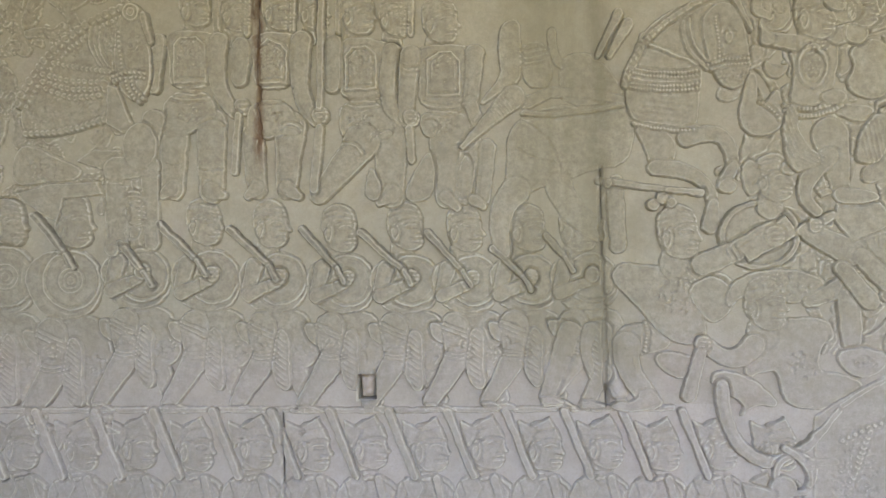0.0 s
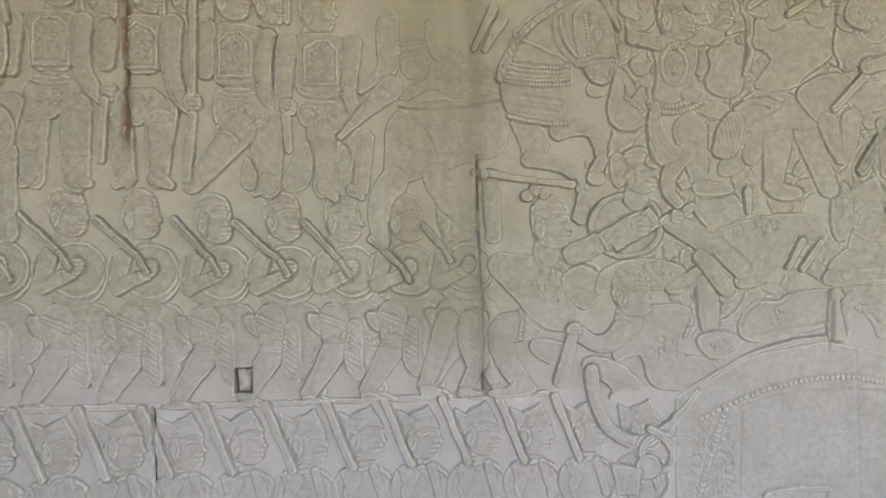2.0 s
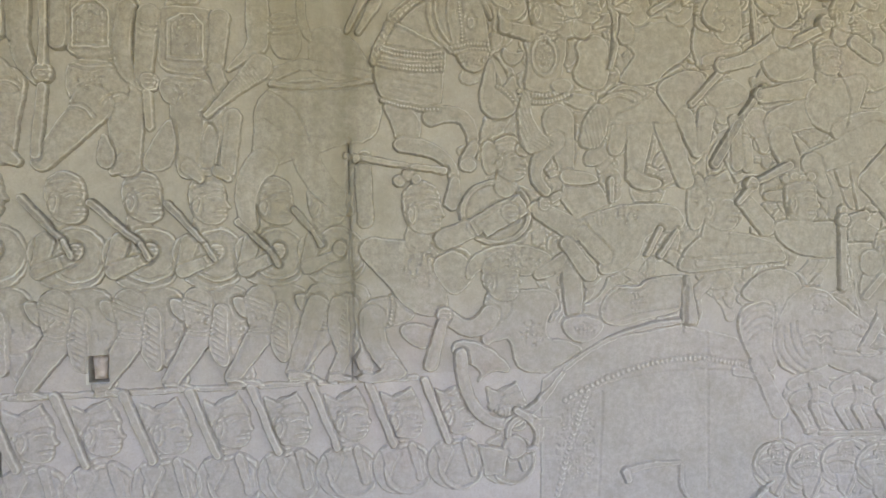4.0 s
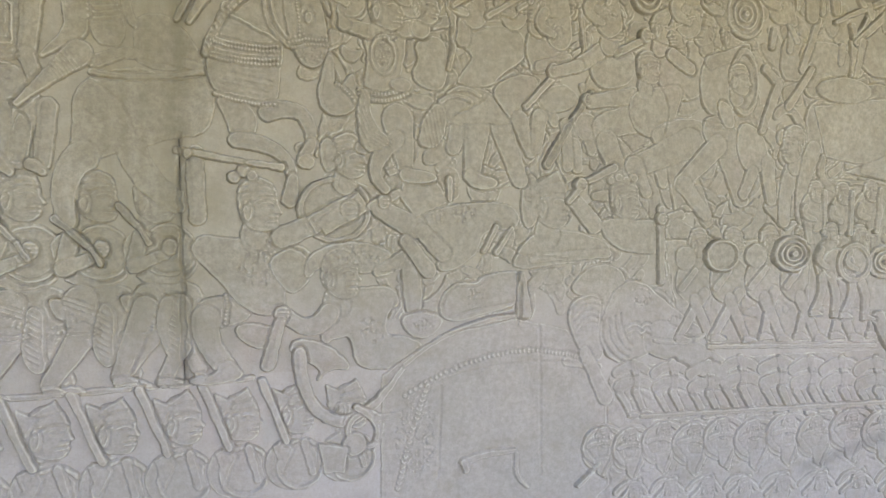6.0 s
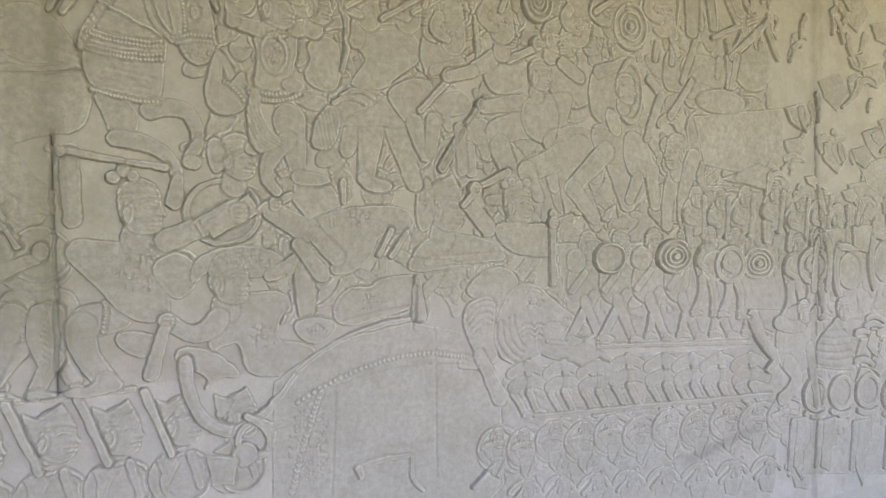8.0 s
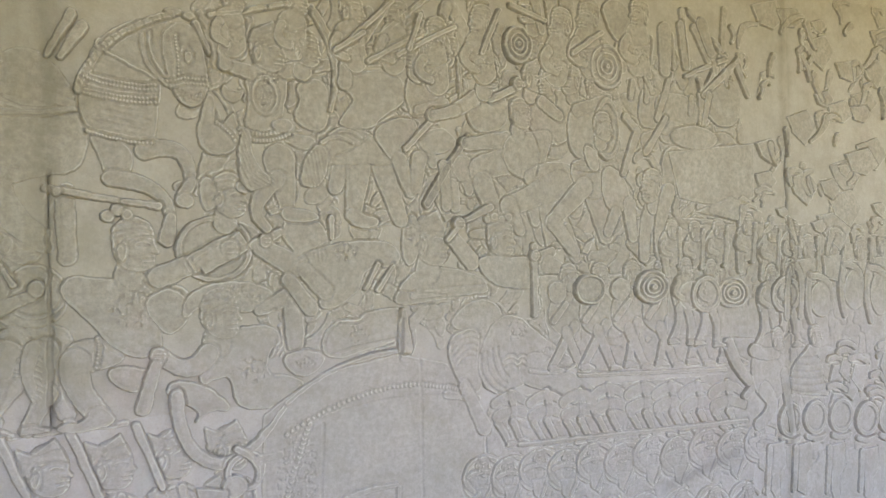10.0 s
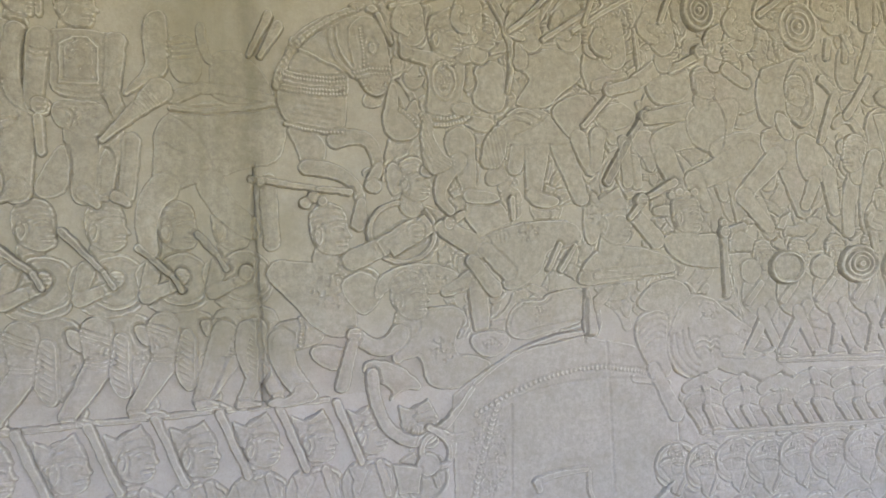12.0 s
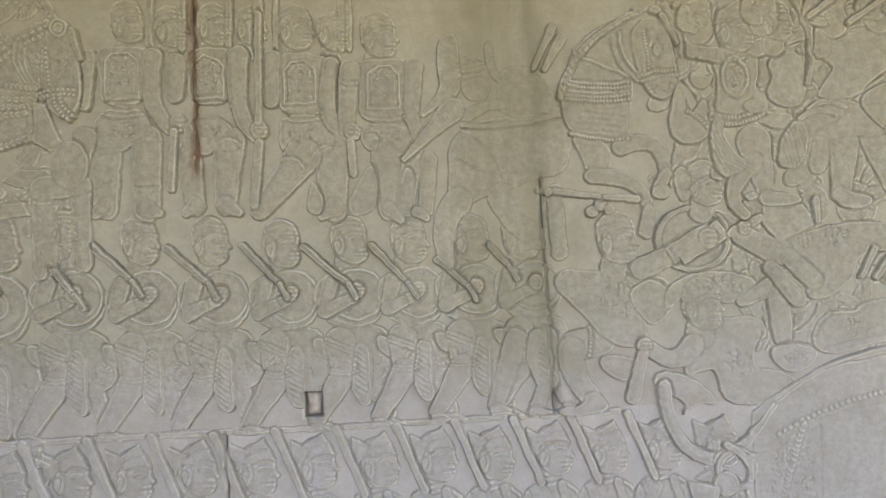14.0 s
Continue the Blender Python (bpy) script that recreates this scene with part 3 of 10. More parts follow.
r = Relief("carved_club", "carved stone club held aslant before a shield", "carved weapon", "soldiers' clubs", height=1.5)
r.limb(-1.528, 1.65, -1.427, 1.525, 0.024, 0.017)
r.limb(-1.427, 1.525, -1.402, 1.482, 0.015, 0.018)
r.done()
r = Relief("carved_club", "carved stone club held aslant before a shield", "carved weapon", "soldiers' clubs", height=1.5)
r.limb(-1.247, 1.556, -1.169, 1.466, 0.024, 0.016)
r.limb(-1.169, 1.466, -1.144, 1.423, 0.015, 0.018)
r.done()
r = Relief("carved_club", "carved stone club held aslant before a shield", "carved weapon", "soldiers' clubs", height=1.5)
r.limb(-1.117, 1.611, -0.995, 1.494, 0.024, 0.016)
r.limb(-0.995, 1.494, -0.97, 1.451, 0.014, 0.018)
r.done()
r = Relief("carved_club", "carved stone club held aslant before a shield", "carved weapon", "soldiers' clubs", height=1.5)
r.limb(-0.891, 1.589, -0.767, 1.474, 0.023, 0.016)
r.limb(-0.767, 1.474, -0.743, 1.432, 0.014, 0.018)
r.done()
r = Relief("carved_club", "carved stone club held aslant before a shield", "carved weapon", "soldiers' clubs", height=1.5)
r.limb(-0.661, 1.581, -0.554, 1.461, 0.023, 0.016)
r.limb(-0.554, 1.461, -0.531, 1.419, 0.014, 0.017)
r.done()
r = Relief("carved_club", "carved stone club held aslant before a shield", "carved weapon", "soldiers' clubs", height=1.5)
r.limb(-0.477, 1.567, -0.351, 1.451, 0.022, 0.015)
r.limb(-0.351, 1.451, -0.328, 1.41, 0.014, 0.017)
r.done()
r = Relief("carved_club", "carved stone club held aslant before a shield", "carved weapon", "soldiers' clubs", height=1.5)
r.limb(-0.276, 1.562, -0.172, 1.444, 0.022, 0.015)
r.limb(-0.172, 1.444, -0.149, 1.403, 0.014, 0.017)
r.done()
r = Relief("carved_club", "carved stone club held aslant before a shield", "carved weapon", "soldiers' clubs", height=1.5)
r.limb(-0.082, 1.51, 0.004, 1.427, 0.022, 0.015)
r.limb(0.004, 1.427, 0.027, 1.386, 0.013, 0.017)
r.done()
r = Relief("carved_club", "carved stone club held aslant before a shield", "carved weapon", "soldiers' clubs", height=1.5)
r.limb(0.077, 1.542, 0.13, 1.479, 0.022, 0.015)
r.limb(0.13, 1.479, 0.152, 1.439, 0.013, 0.017)
r.done()
r = Relief("carved_ledge", "narrow carved ground line between two rows", "relief band")
r.limb(-1.984, 1.03, -0.703, 1.033, 0.017, 0.016, h=0.6)
r.done()
r = Relief("carved_ledge", "narrow carved ground line between two rows", "relief band")
r.limb(-0.703, 1.028, 0.427, 1.034, 0.016, 0.015, h=0.6)
r.done()

# marching row
r = Relief("carved_soldier", "low-relief sandstone soldier in a pointed cap, marching", "relief figure", "marching soldiers in caps", height=0.9)
r.head(-1.793, 0.916, 0.156, 1, 1)
r.panel(0.8, (-1.88, 0.997), (-1.821, 0.97), (-1.87, 0.897))
r.oval(-1.803, 0.745, 0.106, 0.091, 0, 0.5)
r.ring(-1.779, 0.738, 0.086, 0.08, 0.009, h=0.8)
r.panel(0.7, (-1.88, 0.806), (-1.832, 0.828), (-1.81, 0.788), (-1.851, 0.715))
r.limb(-1.766, 0.814, -1.737, 0.708, 0.026, 0.023, h=0.9)
r.cut_curve(-1.88, 0.821, -1.81, 0.85, -1.727, 0.825, 0.0076)
r.done()
r = Relief("carved_soldier", "low-relief sandstone soldier in a pointed cap, marching", "relief figure", "marching soldiers in caps", height=0.9)
r.head(-1.597, 0.923, 0.155, 1, 1)
r.panel(0.8, (-1.679, 0.997), (-1.621, 0.97), (-1.669, 0.898))
r.oval(-1.603, 0.747, 0.104, 0.09, 0, 0.5)
r.ring(-1.58, 0.74, 0.085, 0.079, 0.009, h=0.8)
r.panel(0.7, (-1.679, 0.808), (-1.632, 0.83), (-1.61, 0.79), (-1.65, 0.718))
r.limb(-1.567, 0.816, -1.539, 0.71, 0.026, 0.022, h=0.9)
r.cut_curve(-1.679, 0.822, -1.61, 0.851, -1.528, 0.827, 0.0075)
r.done()
r = Relief("carved_soldier", "low-relief sandstone soldier in a pointed cap, marching", "relief figure", "marching soldiers in caps", height=0.9)
r.head(-1.394, 0.917, 0.153, 1, 1)
r.panel(0.8, (-1.481, 0.997), (-1.425, 0.97), (-1.472, 0.899))
r.oval(-1.407, 0.749, 0.102, 0.089, 0, 0.5)
r.ring(-1.385, 0.742, 0.083, 0.078, 0.009, h=0.8)
r.panel(0.7, (-1.482, 0.809), (-1.436, 0.831), (-1.414, 0.792), (-1.453, 0.72))
r.limb(-1.372, 0.817, -1.344, 0.712, 0.026, 0.022, h=0.9)
r.cut_curve(-1.482, 0.824, -1.414, 0.853, -1.334, 0.828, 0.0074)
r.done()
r = Relief("carved_soldier", "low-relief sandstone soldier in a pointed cap, marching", "relief figure", "marching soldiers in caps", height=0.9)
r.head(-1.205, 0.925, 0.152, 1, 1)
r.panel(0.8, (-1.287, 0.997), (-1.232, 0.971), (-1.278, 0.9))
r.oval(-1.215, 0.751, 0.101, 0.088, 0, 0.5)
r.ring(-1.192, 0.744, 0.082, 0.078, 0.009, h=0.8)
r.panel(0.7, (-1.288, 0.811), (-1.243, 0.832), (-1.221, 0.794), (-1.26, 0.722))
r.limb(-1.18, 0.819, -1.152, 0.715, 0.025, 0.022, h=0.9)
r.cut_curve(-1.288, 0.825, -1.221, 0.854, -1.142, 0.83, 0.0073)
r.done()
r = Relief("carved_soldier", "low-relief sandstone soldier in a pointed cap, marching", "relief figure", "marching soldiers in caps", height=0.9)
r.head(-1.019, 0.918, 0.151, 1, 1)
r.panel(0.8, (-1.097, 0.997), (-1.042, 0.971), (-1.088, 0.9))
r.oval(-1.025, 0.753, 0.099, 0.088, 0, 0.5)
r.ring(-1.003, 0.746, 0.08, 0.077, 0.009, h=0.8)
r.panel(0.7, (-1.097, 0.812), (-1.053, 0.834), (-1.032, 0.795), (-1.07, 0.725))
r.limb(-0.991, 0.82, -0.964, 0.717, 0.025, 0.021, h=0.9)
r.cut_curve(-1.097, 0.826, -1.032, 0.855, -0.954, 0.831, 0.0072)
r.done()
r = Relief("carved_soldier", "low-relief sandstone soldier in a pointed cap, marching", "relief figure", "marching soldiers in caps", height=0.9)
r.head(-0.826, 0.926, 0.15, 1, 1)
r.panel(0.8, (-0.909, 0.997), (-0.856, 0.971), (-0.901, 0.901))
r.oval(-0.839, 0.755, 0.097, 0.087, 0, 0.5)
r.ring(-0.818, 0.748, 0.079, 0.076, 0.009, h=0.8)
r.panel(0.7, (-0.91, 0.814), (-0.866, 0.835), (-0.845, 0.797), (-0.883, 0.727))
r.limb(-0.805, 0.821, -0.779, 0.719, 0.025, 0.021, h=0.9)
r.cut_curve(-0.91, 0.828, -0.846, 0.856, -0.769, 0.832, 0.0071)
r.done()
r = Relief("carved_soldier", "low-relief sandstone soldier in a pointed cap, marching", "relief figure", "marching soldiers in caps", height=0.9)
r.head(-0.647, 0.919, 0.148, 1, 1)
r.panel(0.8, (-0.725, 0.997), (-0.672, 0.971), (-0.717, 0.902))
r.oval(-0.656, 0.757, 0.096, 0.086, 0, 0.5)
r.ring(-0.635, 0.75, 0.078, 0.076, 0.009, h=0.8)
r.panel(0.7, (-0.726, 0.815), (-0.683, 0.836), (-0.662, 0.798), (-0.699, 0.729))
r.limb(-0.623, 0.823, -0.597, 0.722, 0.024, 0.021, h=0.9)
r.cut_curve(-0.725, 0.829, -0.663, 0.857, -0.587, 0.833, 0.007)
r.done()
r = Relief("carved_soldier", "low-relief sandstone soldier in a pointed cap, marching", "relief figure", "marching soldiers in caps", height=0.9)
r.head(-0.47, 0.927, 0.147, 1, 1)
r.panel(0.8, (-0.544, 0.997), (-0.492, 0.971), (-0.536, 0.902))
r.oval(-0.476, 0.759, 0.094, 0.085, 0, 0.5)
r.ring(-0.455, 0.752, 0.076, 0.075, 0.009, h=0.8)
r.panel(0.7, (-0.545, 0.817), (-0.502, 0.837), (-0.482, 0.8), (-0.519, 0.731))
r.limb(-0.443, 0.824, -0.418, 0.724, 0.024, 0.021, h=0.9)
r.cut_curve(-0.544, 0.83, -0.482, 0.858, -0.408, 0.835, 0.0069)
r.done()
r = Relief("carved_soldier", "low-relief sandstone soldier in a pointed cap, marching", "relief figure", "marching soldiers in caps", height=0.9)
r.head(-0.287, 0.92, 0.146, 1, 1)
r.panel(0.8, (-0.366, 0.997), (-0.315, 0.971), (-0.358, 0.903))
r.oval(-0.299, 0.761, 0.092, 0.085, 0, 0.5)
r.ring(-0.279, 0.754, 0.075, 0.075, 0.009, h=0.8)
r.panel(0.7, (-0.366, 0.818), (-0.325, 0.839), (-0.305, 0.802), (-0.341, 0.733))
r.limb(-0.267, 0.826, -0.242, 0.726, 0.024, 0.02, h=0.9)
r.cut_curve(-0.366, 0.832, -0.305, 0.859, -0.233, 0.836, 0.0069)
r.done()
r = Relief("carved_soldier", "low-relief sandstone soldier in a pointed cap, marching", "relief figure", "marching soldiers in caps", height=0.9)
r.head(-0.116, 0.928, 0.145, 1, 1)
r.panel(0.8, (-0.19, 0.997), (-0.14, 0.971), (-0.182, 0.904))
r.oval(-0.125, 0.763, 0.091, 0.084, 0, 0.5)
r.ring(-0.105, 0.756, 0.074, 0.074, 0.008, h=0.8)
r.panel(0.7, (-0.191, 0.819), (-0.15, 0.84), (-0.131, 0.803), (-0.166, 0.735))
r.limb(-0.093, 0.827, -0.069, 0.728, 0.024, 0.02, h=0.9)
r.cut_curve(-0.191, 0.833, -0.131, 0.86, -0.06, 0.837, 0.0068)
r.done()
r = Relief("carved_soldier", "low-relief sandstone soldier in a pointed cap, marching", "relief figure", "marching soldiers in caps", height=0.9)
r.head(0.052, 0.921, 0.144, 1, 1)
r.panel(0.8, (-0.018, 0.997), (0.031, 0.971), (-0.01, 0.904))
r.oval(0.046, 0.765, 0.089, 0.083, 0, 0.5)
r.ring(0.066, 0.758, 0.073, 0.073, 0.008, h=0.8)
r.panel(0.7, (-0.019, 0.821), (0.021, 0.841), (0.04, 0.805), (0.006, 0.737))
r.limb(0.077, 0.828, 0.101, 0.73, 0.023, 0.02, h=0.9)
r.cut_curve(-0.019, 0.834, 0.04, 0.861, 0.111, 0.838, 0.0067)
r.done()
r = Relief("carved_soldier", "low-relief sandstone soldier in a pointed cap, marching", "relief figure", "marching soldiers in caps", height=0.9)
r.head(0.227, 0.929, 0.142, 1, 1)
r.panel(0.8, (0.152, 0.996), (0.2, 0.972), (0.159, 0.905))
r.oval(0.215, 0.766, 0.088, 0.083, 0, 0.5)
r.ring(0.234, 0.76, 0.072, 0.073, 0.008, h=0.8)
r.panel(0.7, (0.151, 0.822), (0.19, 0.842), (0.209, 0.806), (0.175, 0.739))
r.limb(0.245, 0.829, 0.269, 0.732, 0.023, 0.02, h=0.9)
r.cut_curve(0.151, 0.835, 0.209, 0.862, 0.278, 0.84, 0.0066)
r.done()
r = Relief("carved_soldier", "low-relief sandstone soldier in a pointed cap, marching", "relief figure", "marching soldiers in caps", height=0.9)
r.head(0.389, 0.922, 0.141, 1, 1)
r.panel(0.8, (0.318, 0.996), (0.366, 0.972), (0.326, 0.906))
r.oval(0.38, 0.768, 0.087, 0.082, 0, 0.5)
r.ring(0.399, 0.762, 0.07, 0.072, 0.008, h=0.8)
r.panel(0.7, (0.317, 0.823), (0.357, 0.843), (0.375, 0.807), (0.341, 0.741))
r.limb(0.411, 0.831, 0.434, 0.734, 0.023, 0.019, h=0.9)
r.cut_curve(0.318, 0.837, 0.375, 0.863, 0.443, 0.841, 0.0065)
r.done()
r = Relief("carved_soldier", "low-relief sandstone soldier in a pointed cap, marching", "relief figure", "marching soldiers in caps", height=0.9)
r.head(0.549, 0.929, 0.14, 1, 1)
r.panel(0.8, (0.483, 0.996), (0.53, 0.972), (0.49, 0.906))
r.oval(0.543, 0.77, 0.085, 0.081, 0, 0.5)
r.ring(0.562, 0.764, 0.069, 0.072, 0.008, h=0.8)
r.panel(0.7, (0.481, 0.825), (0.52, 0.845), (0.538, 0.809), (0.505, 0.743))
r.limb(0.573, 0.832, 0.596, 0.736, 0.022, 0.019, h=0.9)
r.cut_curve(0.482, 0.838, 0.538, 0.864, 0.605, 0.842, 0.0064)
r.done()
r = Relief("carved_soldier", "low-relief sandstone soldier in a pointed cap, marching", "relief figure", "marching soldiers in caps", height=0.9)
r.head(0.716, 0.923, 0.139, 1, 1)
r.panel(0.8, (0.644, 0.996), (0.69, 0.972), (0.651, 0.907))
r.oval(0.704, 0.772, 0.084, 0.081, 0, 0.5)
r.ring(0.722, 0.765, 0.068, 0.071, 0.008, h=0.8)
r.panel(0.7, (0.643, 0.826), (0.681, 0.846), (0.699, 0.81), (0.666, 0.745))
r.limb(0.733, 0.833, 0.756, 0.738, 0.022, 0.019, h=0.9)
r.cut_curve(0.643, 0.839, 0.699, 0.865, 0.765, 0.843, 0.0064)
r.done()
r = Relief("carved_spear", "carved stone spear shaft held aslant", "carved weapon", "slanting spears", height=0.95)
r.limb(-1.74, 1.028, -1.654, 0.822, 0.028, 0.022)
r.done()
r = Relief("carved_spear", "carved stone spear shaft held aslant", "carved weapon", "slanting spears", height=0.95)
r.limb(-1.54, 1.028, -1.455, 0.824, 0.028, 0.022)
r.done()
r = Relief("carved_spear", "carved stone spear shaft held aslant", "carved weapon", "slanting spears", height=0.95)
r.limb(-1.343, 1.027, -1.26, 0.825, 0.027, 0.022)
r.done()
r = Relief("carved_spear", "carved stone spear shaft held aslant", "carved weapon", "slanting spears", height=0.95)
r.limb(-1.15, 1.027, -1.068, 0.827, 0.027, 0.022)
r.done()
r = Relief("carved_spear", "carved stone spear shaft held aslant", "carved weapon", "slanting spears", height=0.95)
r.limb(-0.959, 1.027, -0.879, 0.828, 0.027, 0.021)
r.done()
r = Relief("carved_spear", "carved stone spear shaft held aslant", "carved weapon", "slanting spears", height=0.95)
r.limb(-0.772, 1.026, -0.693, 0.829, 0.026, 0.021)
r.done()
r = Relief("carved_spear", "carved stone spear shaft held aslant", "carved weapon", "slanting spears", height=0.95)
r.limb(-0.589, 1.026, -0.511, 0.831, 0.026, 0.021)
r.done()
r = Relief("carved_spear", "carved stone spear shaft held aslant", "carved weapon", "slanting spears", height=0.95)
r.limb(-0.408, 1.026, -0.332, 0.832, 0.026, 0.021)
r.done()
r = Relief("carved_spear", "carved stone spear shaft held aslant", "carved weapon", "slanting spears", height=0.95)
r.limb(-0.23, 1.025, -0.155, 0.833, 0.025, 0.02)
r.done()
r = Relief("carved_spear", "carved stone spear shaft held aslant", "carved weapon", "slanting spears", height=0.95)
r.limb(-0.056, 1.025, 0.018, 0.834, 0.025, 0.02)
r.done()
r = Relief("carved_spear", "carved stone spear shaft held aslant", "carved weapon", "slanting spears", height=0.95)
r.limb(0.116, 1.025, 0.189, 0.836, 0.025, 0.02)
r.done()
r = Relief("carved_spear", "carved stone spear shaft held aslant", "carved weapon", "slanting spears", height=0.95)
r.limb(0.285, 1.024, 0.356, 0.837, 0.025, 0.02)
r.done()
r = Relief("carved_spear", "carved stone spear shaft held aslant", "carved weapon", "slanting spears", height=0.95)
r.limb(0.452, 1.024, 0.521, 0.838, 0.024, 0.019)
r.done()


# armoured row
r = Relief("carved_guard", "worn low-relief heads of guards in the rear file", "relief figure")
r.head(-0.985, 2.282, 0.1332, 1, 0)
r.head(-0.853, 2.257, 0.1289, 1, 0)
r.head(-0.72, 2.256, 0.1316, 1, 0)
r.head(-0.609, 2.246, 0.1205, 1, 0)
r.head(-0.474, 2.231, 0.1369, 1, 0)
r.head(-0.362, 2.214, 0.1225, 1, 0)
r.head(-0.224, 2.196, 0.142, 1, 0)
r.limb(-0.91, 2.368, -0.917, 2.194, 0.021, 0.021, h=0.9)
r.limb(-0.811, 2.362, -0.818, 2.188, 0.0209, 0.0209, h=0.9)
r.limb(-0.668, 2.353, -0.676, 2.18, 0.0173, 0.0173, h=0.9)
r.limb(-0.58, 2.347, -0.587, 2.176, 0.0275, 0.0275, h=0.9)
r.limb(-0.527, 2.344, -0.535, 2.173, 0.0154, 0.0154, h=0.9)
r.limb(-0.328, 2.331, -0.336, 2.162, 0.0204, 0.0204, h=0.9)
r.limb(-0.306, 2.33, -0.313, 2.16, 0.017, 0.017, h=0.9)
r.done()
r = Relief("carved_guard", "low-relief guard in an ornamented breastplate, standing in file", "relief figure", "armoured guards in file", height=1.25)
r.limb(-1.058, 1.894, -1.069, 1.719, 0.0878, 0.0702, h=0.9)
r.limb(-0.939, 1.915, -0.945, 1.709, 0.0943, 0.0768, h=0.95)
r.limb(-1.069, 1.719, -1.099, 1.7, 0.0527, 0.0281, h=1.0)
r.limb(-0.945, 1.709, -0.908, 1.694, 0.0524, 0.0244, h=1.0)
r.blob(0.75, (-1.088, 2.195), (-1.032, 2.209), (-0.968, 2.205), (-0.905, 2.184), (-0.925, 2.107), (-0.945, 2.024), (-1.073, 2.03), (-1.065, 2.114))
r.blob(0.8, (-1.073, 2.026), (-0.945, 2.02), (-0.915, 1.932), (-0.984, 1.903), (-1.007, 1.887), (-1.076, 1.882), (-1.107, 1.914))
r.panel(1.15, (-1.051, 2.163), (-1.033, 2.186), (-0.978, 2.187), (-0.946, 2.16), (-0.948, 2.042), (-1.054, 2.043))
r.cut(-1.041, 2.157, -1.026, 2.177, 0.0053, 0.005)
r.cut(-1.026, 2.177, -0.982, 2.178, 0.0053, 0.005)
r.cut(-0.982, 2.178, -0.957, 2.156, 0.0053, 0.005)
r.cut(-0.957, 2.156, -0.959, 2.056, 0.0052, 0.005)
r.cut(-0.959, 2.056, -1.044, 2.057, 0.0052, 0.005)
r.cut(-1.044, 2.057, -1.041, 2.157, 0.0053, 0.005)
r.ornament(-1.002, 2.13, 0.0421, 0.0526, 0.0105)
r.cut_curve(-1.07, 2.03, -1.004, 2.006, -0.938, 2.024, 0.0053, 0.005)
r.cut_curve(-1.07, 2.014, -1.005, 1.99, -0.939, 2.008, 0.0053, 0.005)
r.cut_curve(-1.071, 1.998, -1.005, 1.974, -0.939, 1.992, 0.0053, 0.005)
r.limb(-1.106, 2.178, -1.121, 2.038, 0.0493, 0.0423, h=1.0)
r.curve(-0.909, 2.167, -0.942, 2.011, -0.86, 1.947, 0.0593, 0.0418, h=1.0)
r.fist(-0.838, 1.963, 0.0487)
r.cut_curve(-0.984, 1.908, -0.938, 1.95, -0.897, 1.91, 0.007, 0.005)
r.cut_curve(-1.088, 1.798, -1.068, 1.787, -1.045, 1.797, 0.0053, 0.005)
r.cut_curve(-0.978, 1.777, -0.944, 1.765, -0.907, 1.778, 0.0052, 0.005)
r.ornament(-1.006, 1.95, 0.0456, 0.028, 0.0123)
r.done()
r = Relief("carved_guard", "low-relief guard in an ornamented breastplate, standing in file", "relief figure", "armoured guards in file", height=1.25)
r.limb(-0.808, 1.875, -0.799, 1.71, 0.0694, 0.059, h=0.9)
r.limb(-0.688, 1.896, -0.705, 1.706, 0.0967, 0.0621, h=0.95)
r.limb(-0.799, 1.71, -0.827, 1.691, 0.0486, 0.0243, h=1.0)
r.limb(-0.705, 1.706, -0.666, 1.683, 0.0483, 0.0241, h=1.0)
r.blob(0.75, (-0.815, 2.171), (-0.788, 2.187), (-0.69, 2.185), (-0.628, 2.157), (-0.665, 2.093), (-0.681, 2.011), (-0.801, 2.017), (-0.804, 2.101))
r.blob(0.8, (-0.82, 1.983), (-0.691, 1.977), (-0.648, 1.868), (-0.715, 1.875), (-0.769, 1.859), (-0.826, 1.876))
r.panel(1.15, (-0.789, 2.138), (-0.752, 2.167), (-0.708, 2.148), (-0.688, 2.121), (-0.694, 2.026), (-0.788, 2.027))
r.cut(-0.778, 2.133, -0.749, 2.157, 0.0052, 0.005)
r.cut(-0.749, 2.157, -0.714, 2.141, 0.0052, 0.005)
r.cut(-0.714, 2.141, -0.697, 2.118, 0.0052, 0.005)
r.cut(-0.697, 2.118, -0.702, 2.038, 0.0052, 0.005)
r.cut(-0.702, 2.038, -0.778, 2.039, 0.0052, 0.005)
r.cut(-0.778, 2.039, -0.778, 2.133, 0.0052, 0.005)
r.ornament(-0.736, 2.104, 0.0416, 0.0519, 0.0104)
r.cut_curve(-0.803, 2.014, -0.739, 1.99, -0.675, 2.008, 0.0052, 0.005)
r.cut_curve(-0.803, 1.998, -0.74, 1.974, -0.675, 1.992, 0.0052, 0.005)
r.cut_curve(-0.804, 1.982, -0.74, 1.959, -0.675, 1.977, 0.0052, 0.005)
r.limb(-0.837, 2.146, -0.847, 2.051, 0.0591, 0.0522, h=1.05)
r.curve(-0.648, 2.153, -0.674, 1.964, -0.608, 1.915, 0.0621, 0.0413, h=1.0)
r.fist(-0.593, 1.925, 0.0481)
r.cut_curve(-0.718, 1.888, -0.687, 1.913, -0.658, 1.877, 0.0069, 0.005)
r.cut_curve(-0.714, 1.902, -0.687, 1.925, -0.651, 1.889, 0.0052, 0.005)
r.ornament(-0.74, 1.934, 0.045, 0.0277, 0.0121)
r.done()
r = Relief("carved_guard", "low-relief guard in an ornamented breastplate, standing in file", "relief figure", "armoured guards in file", height=1.25)
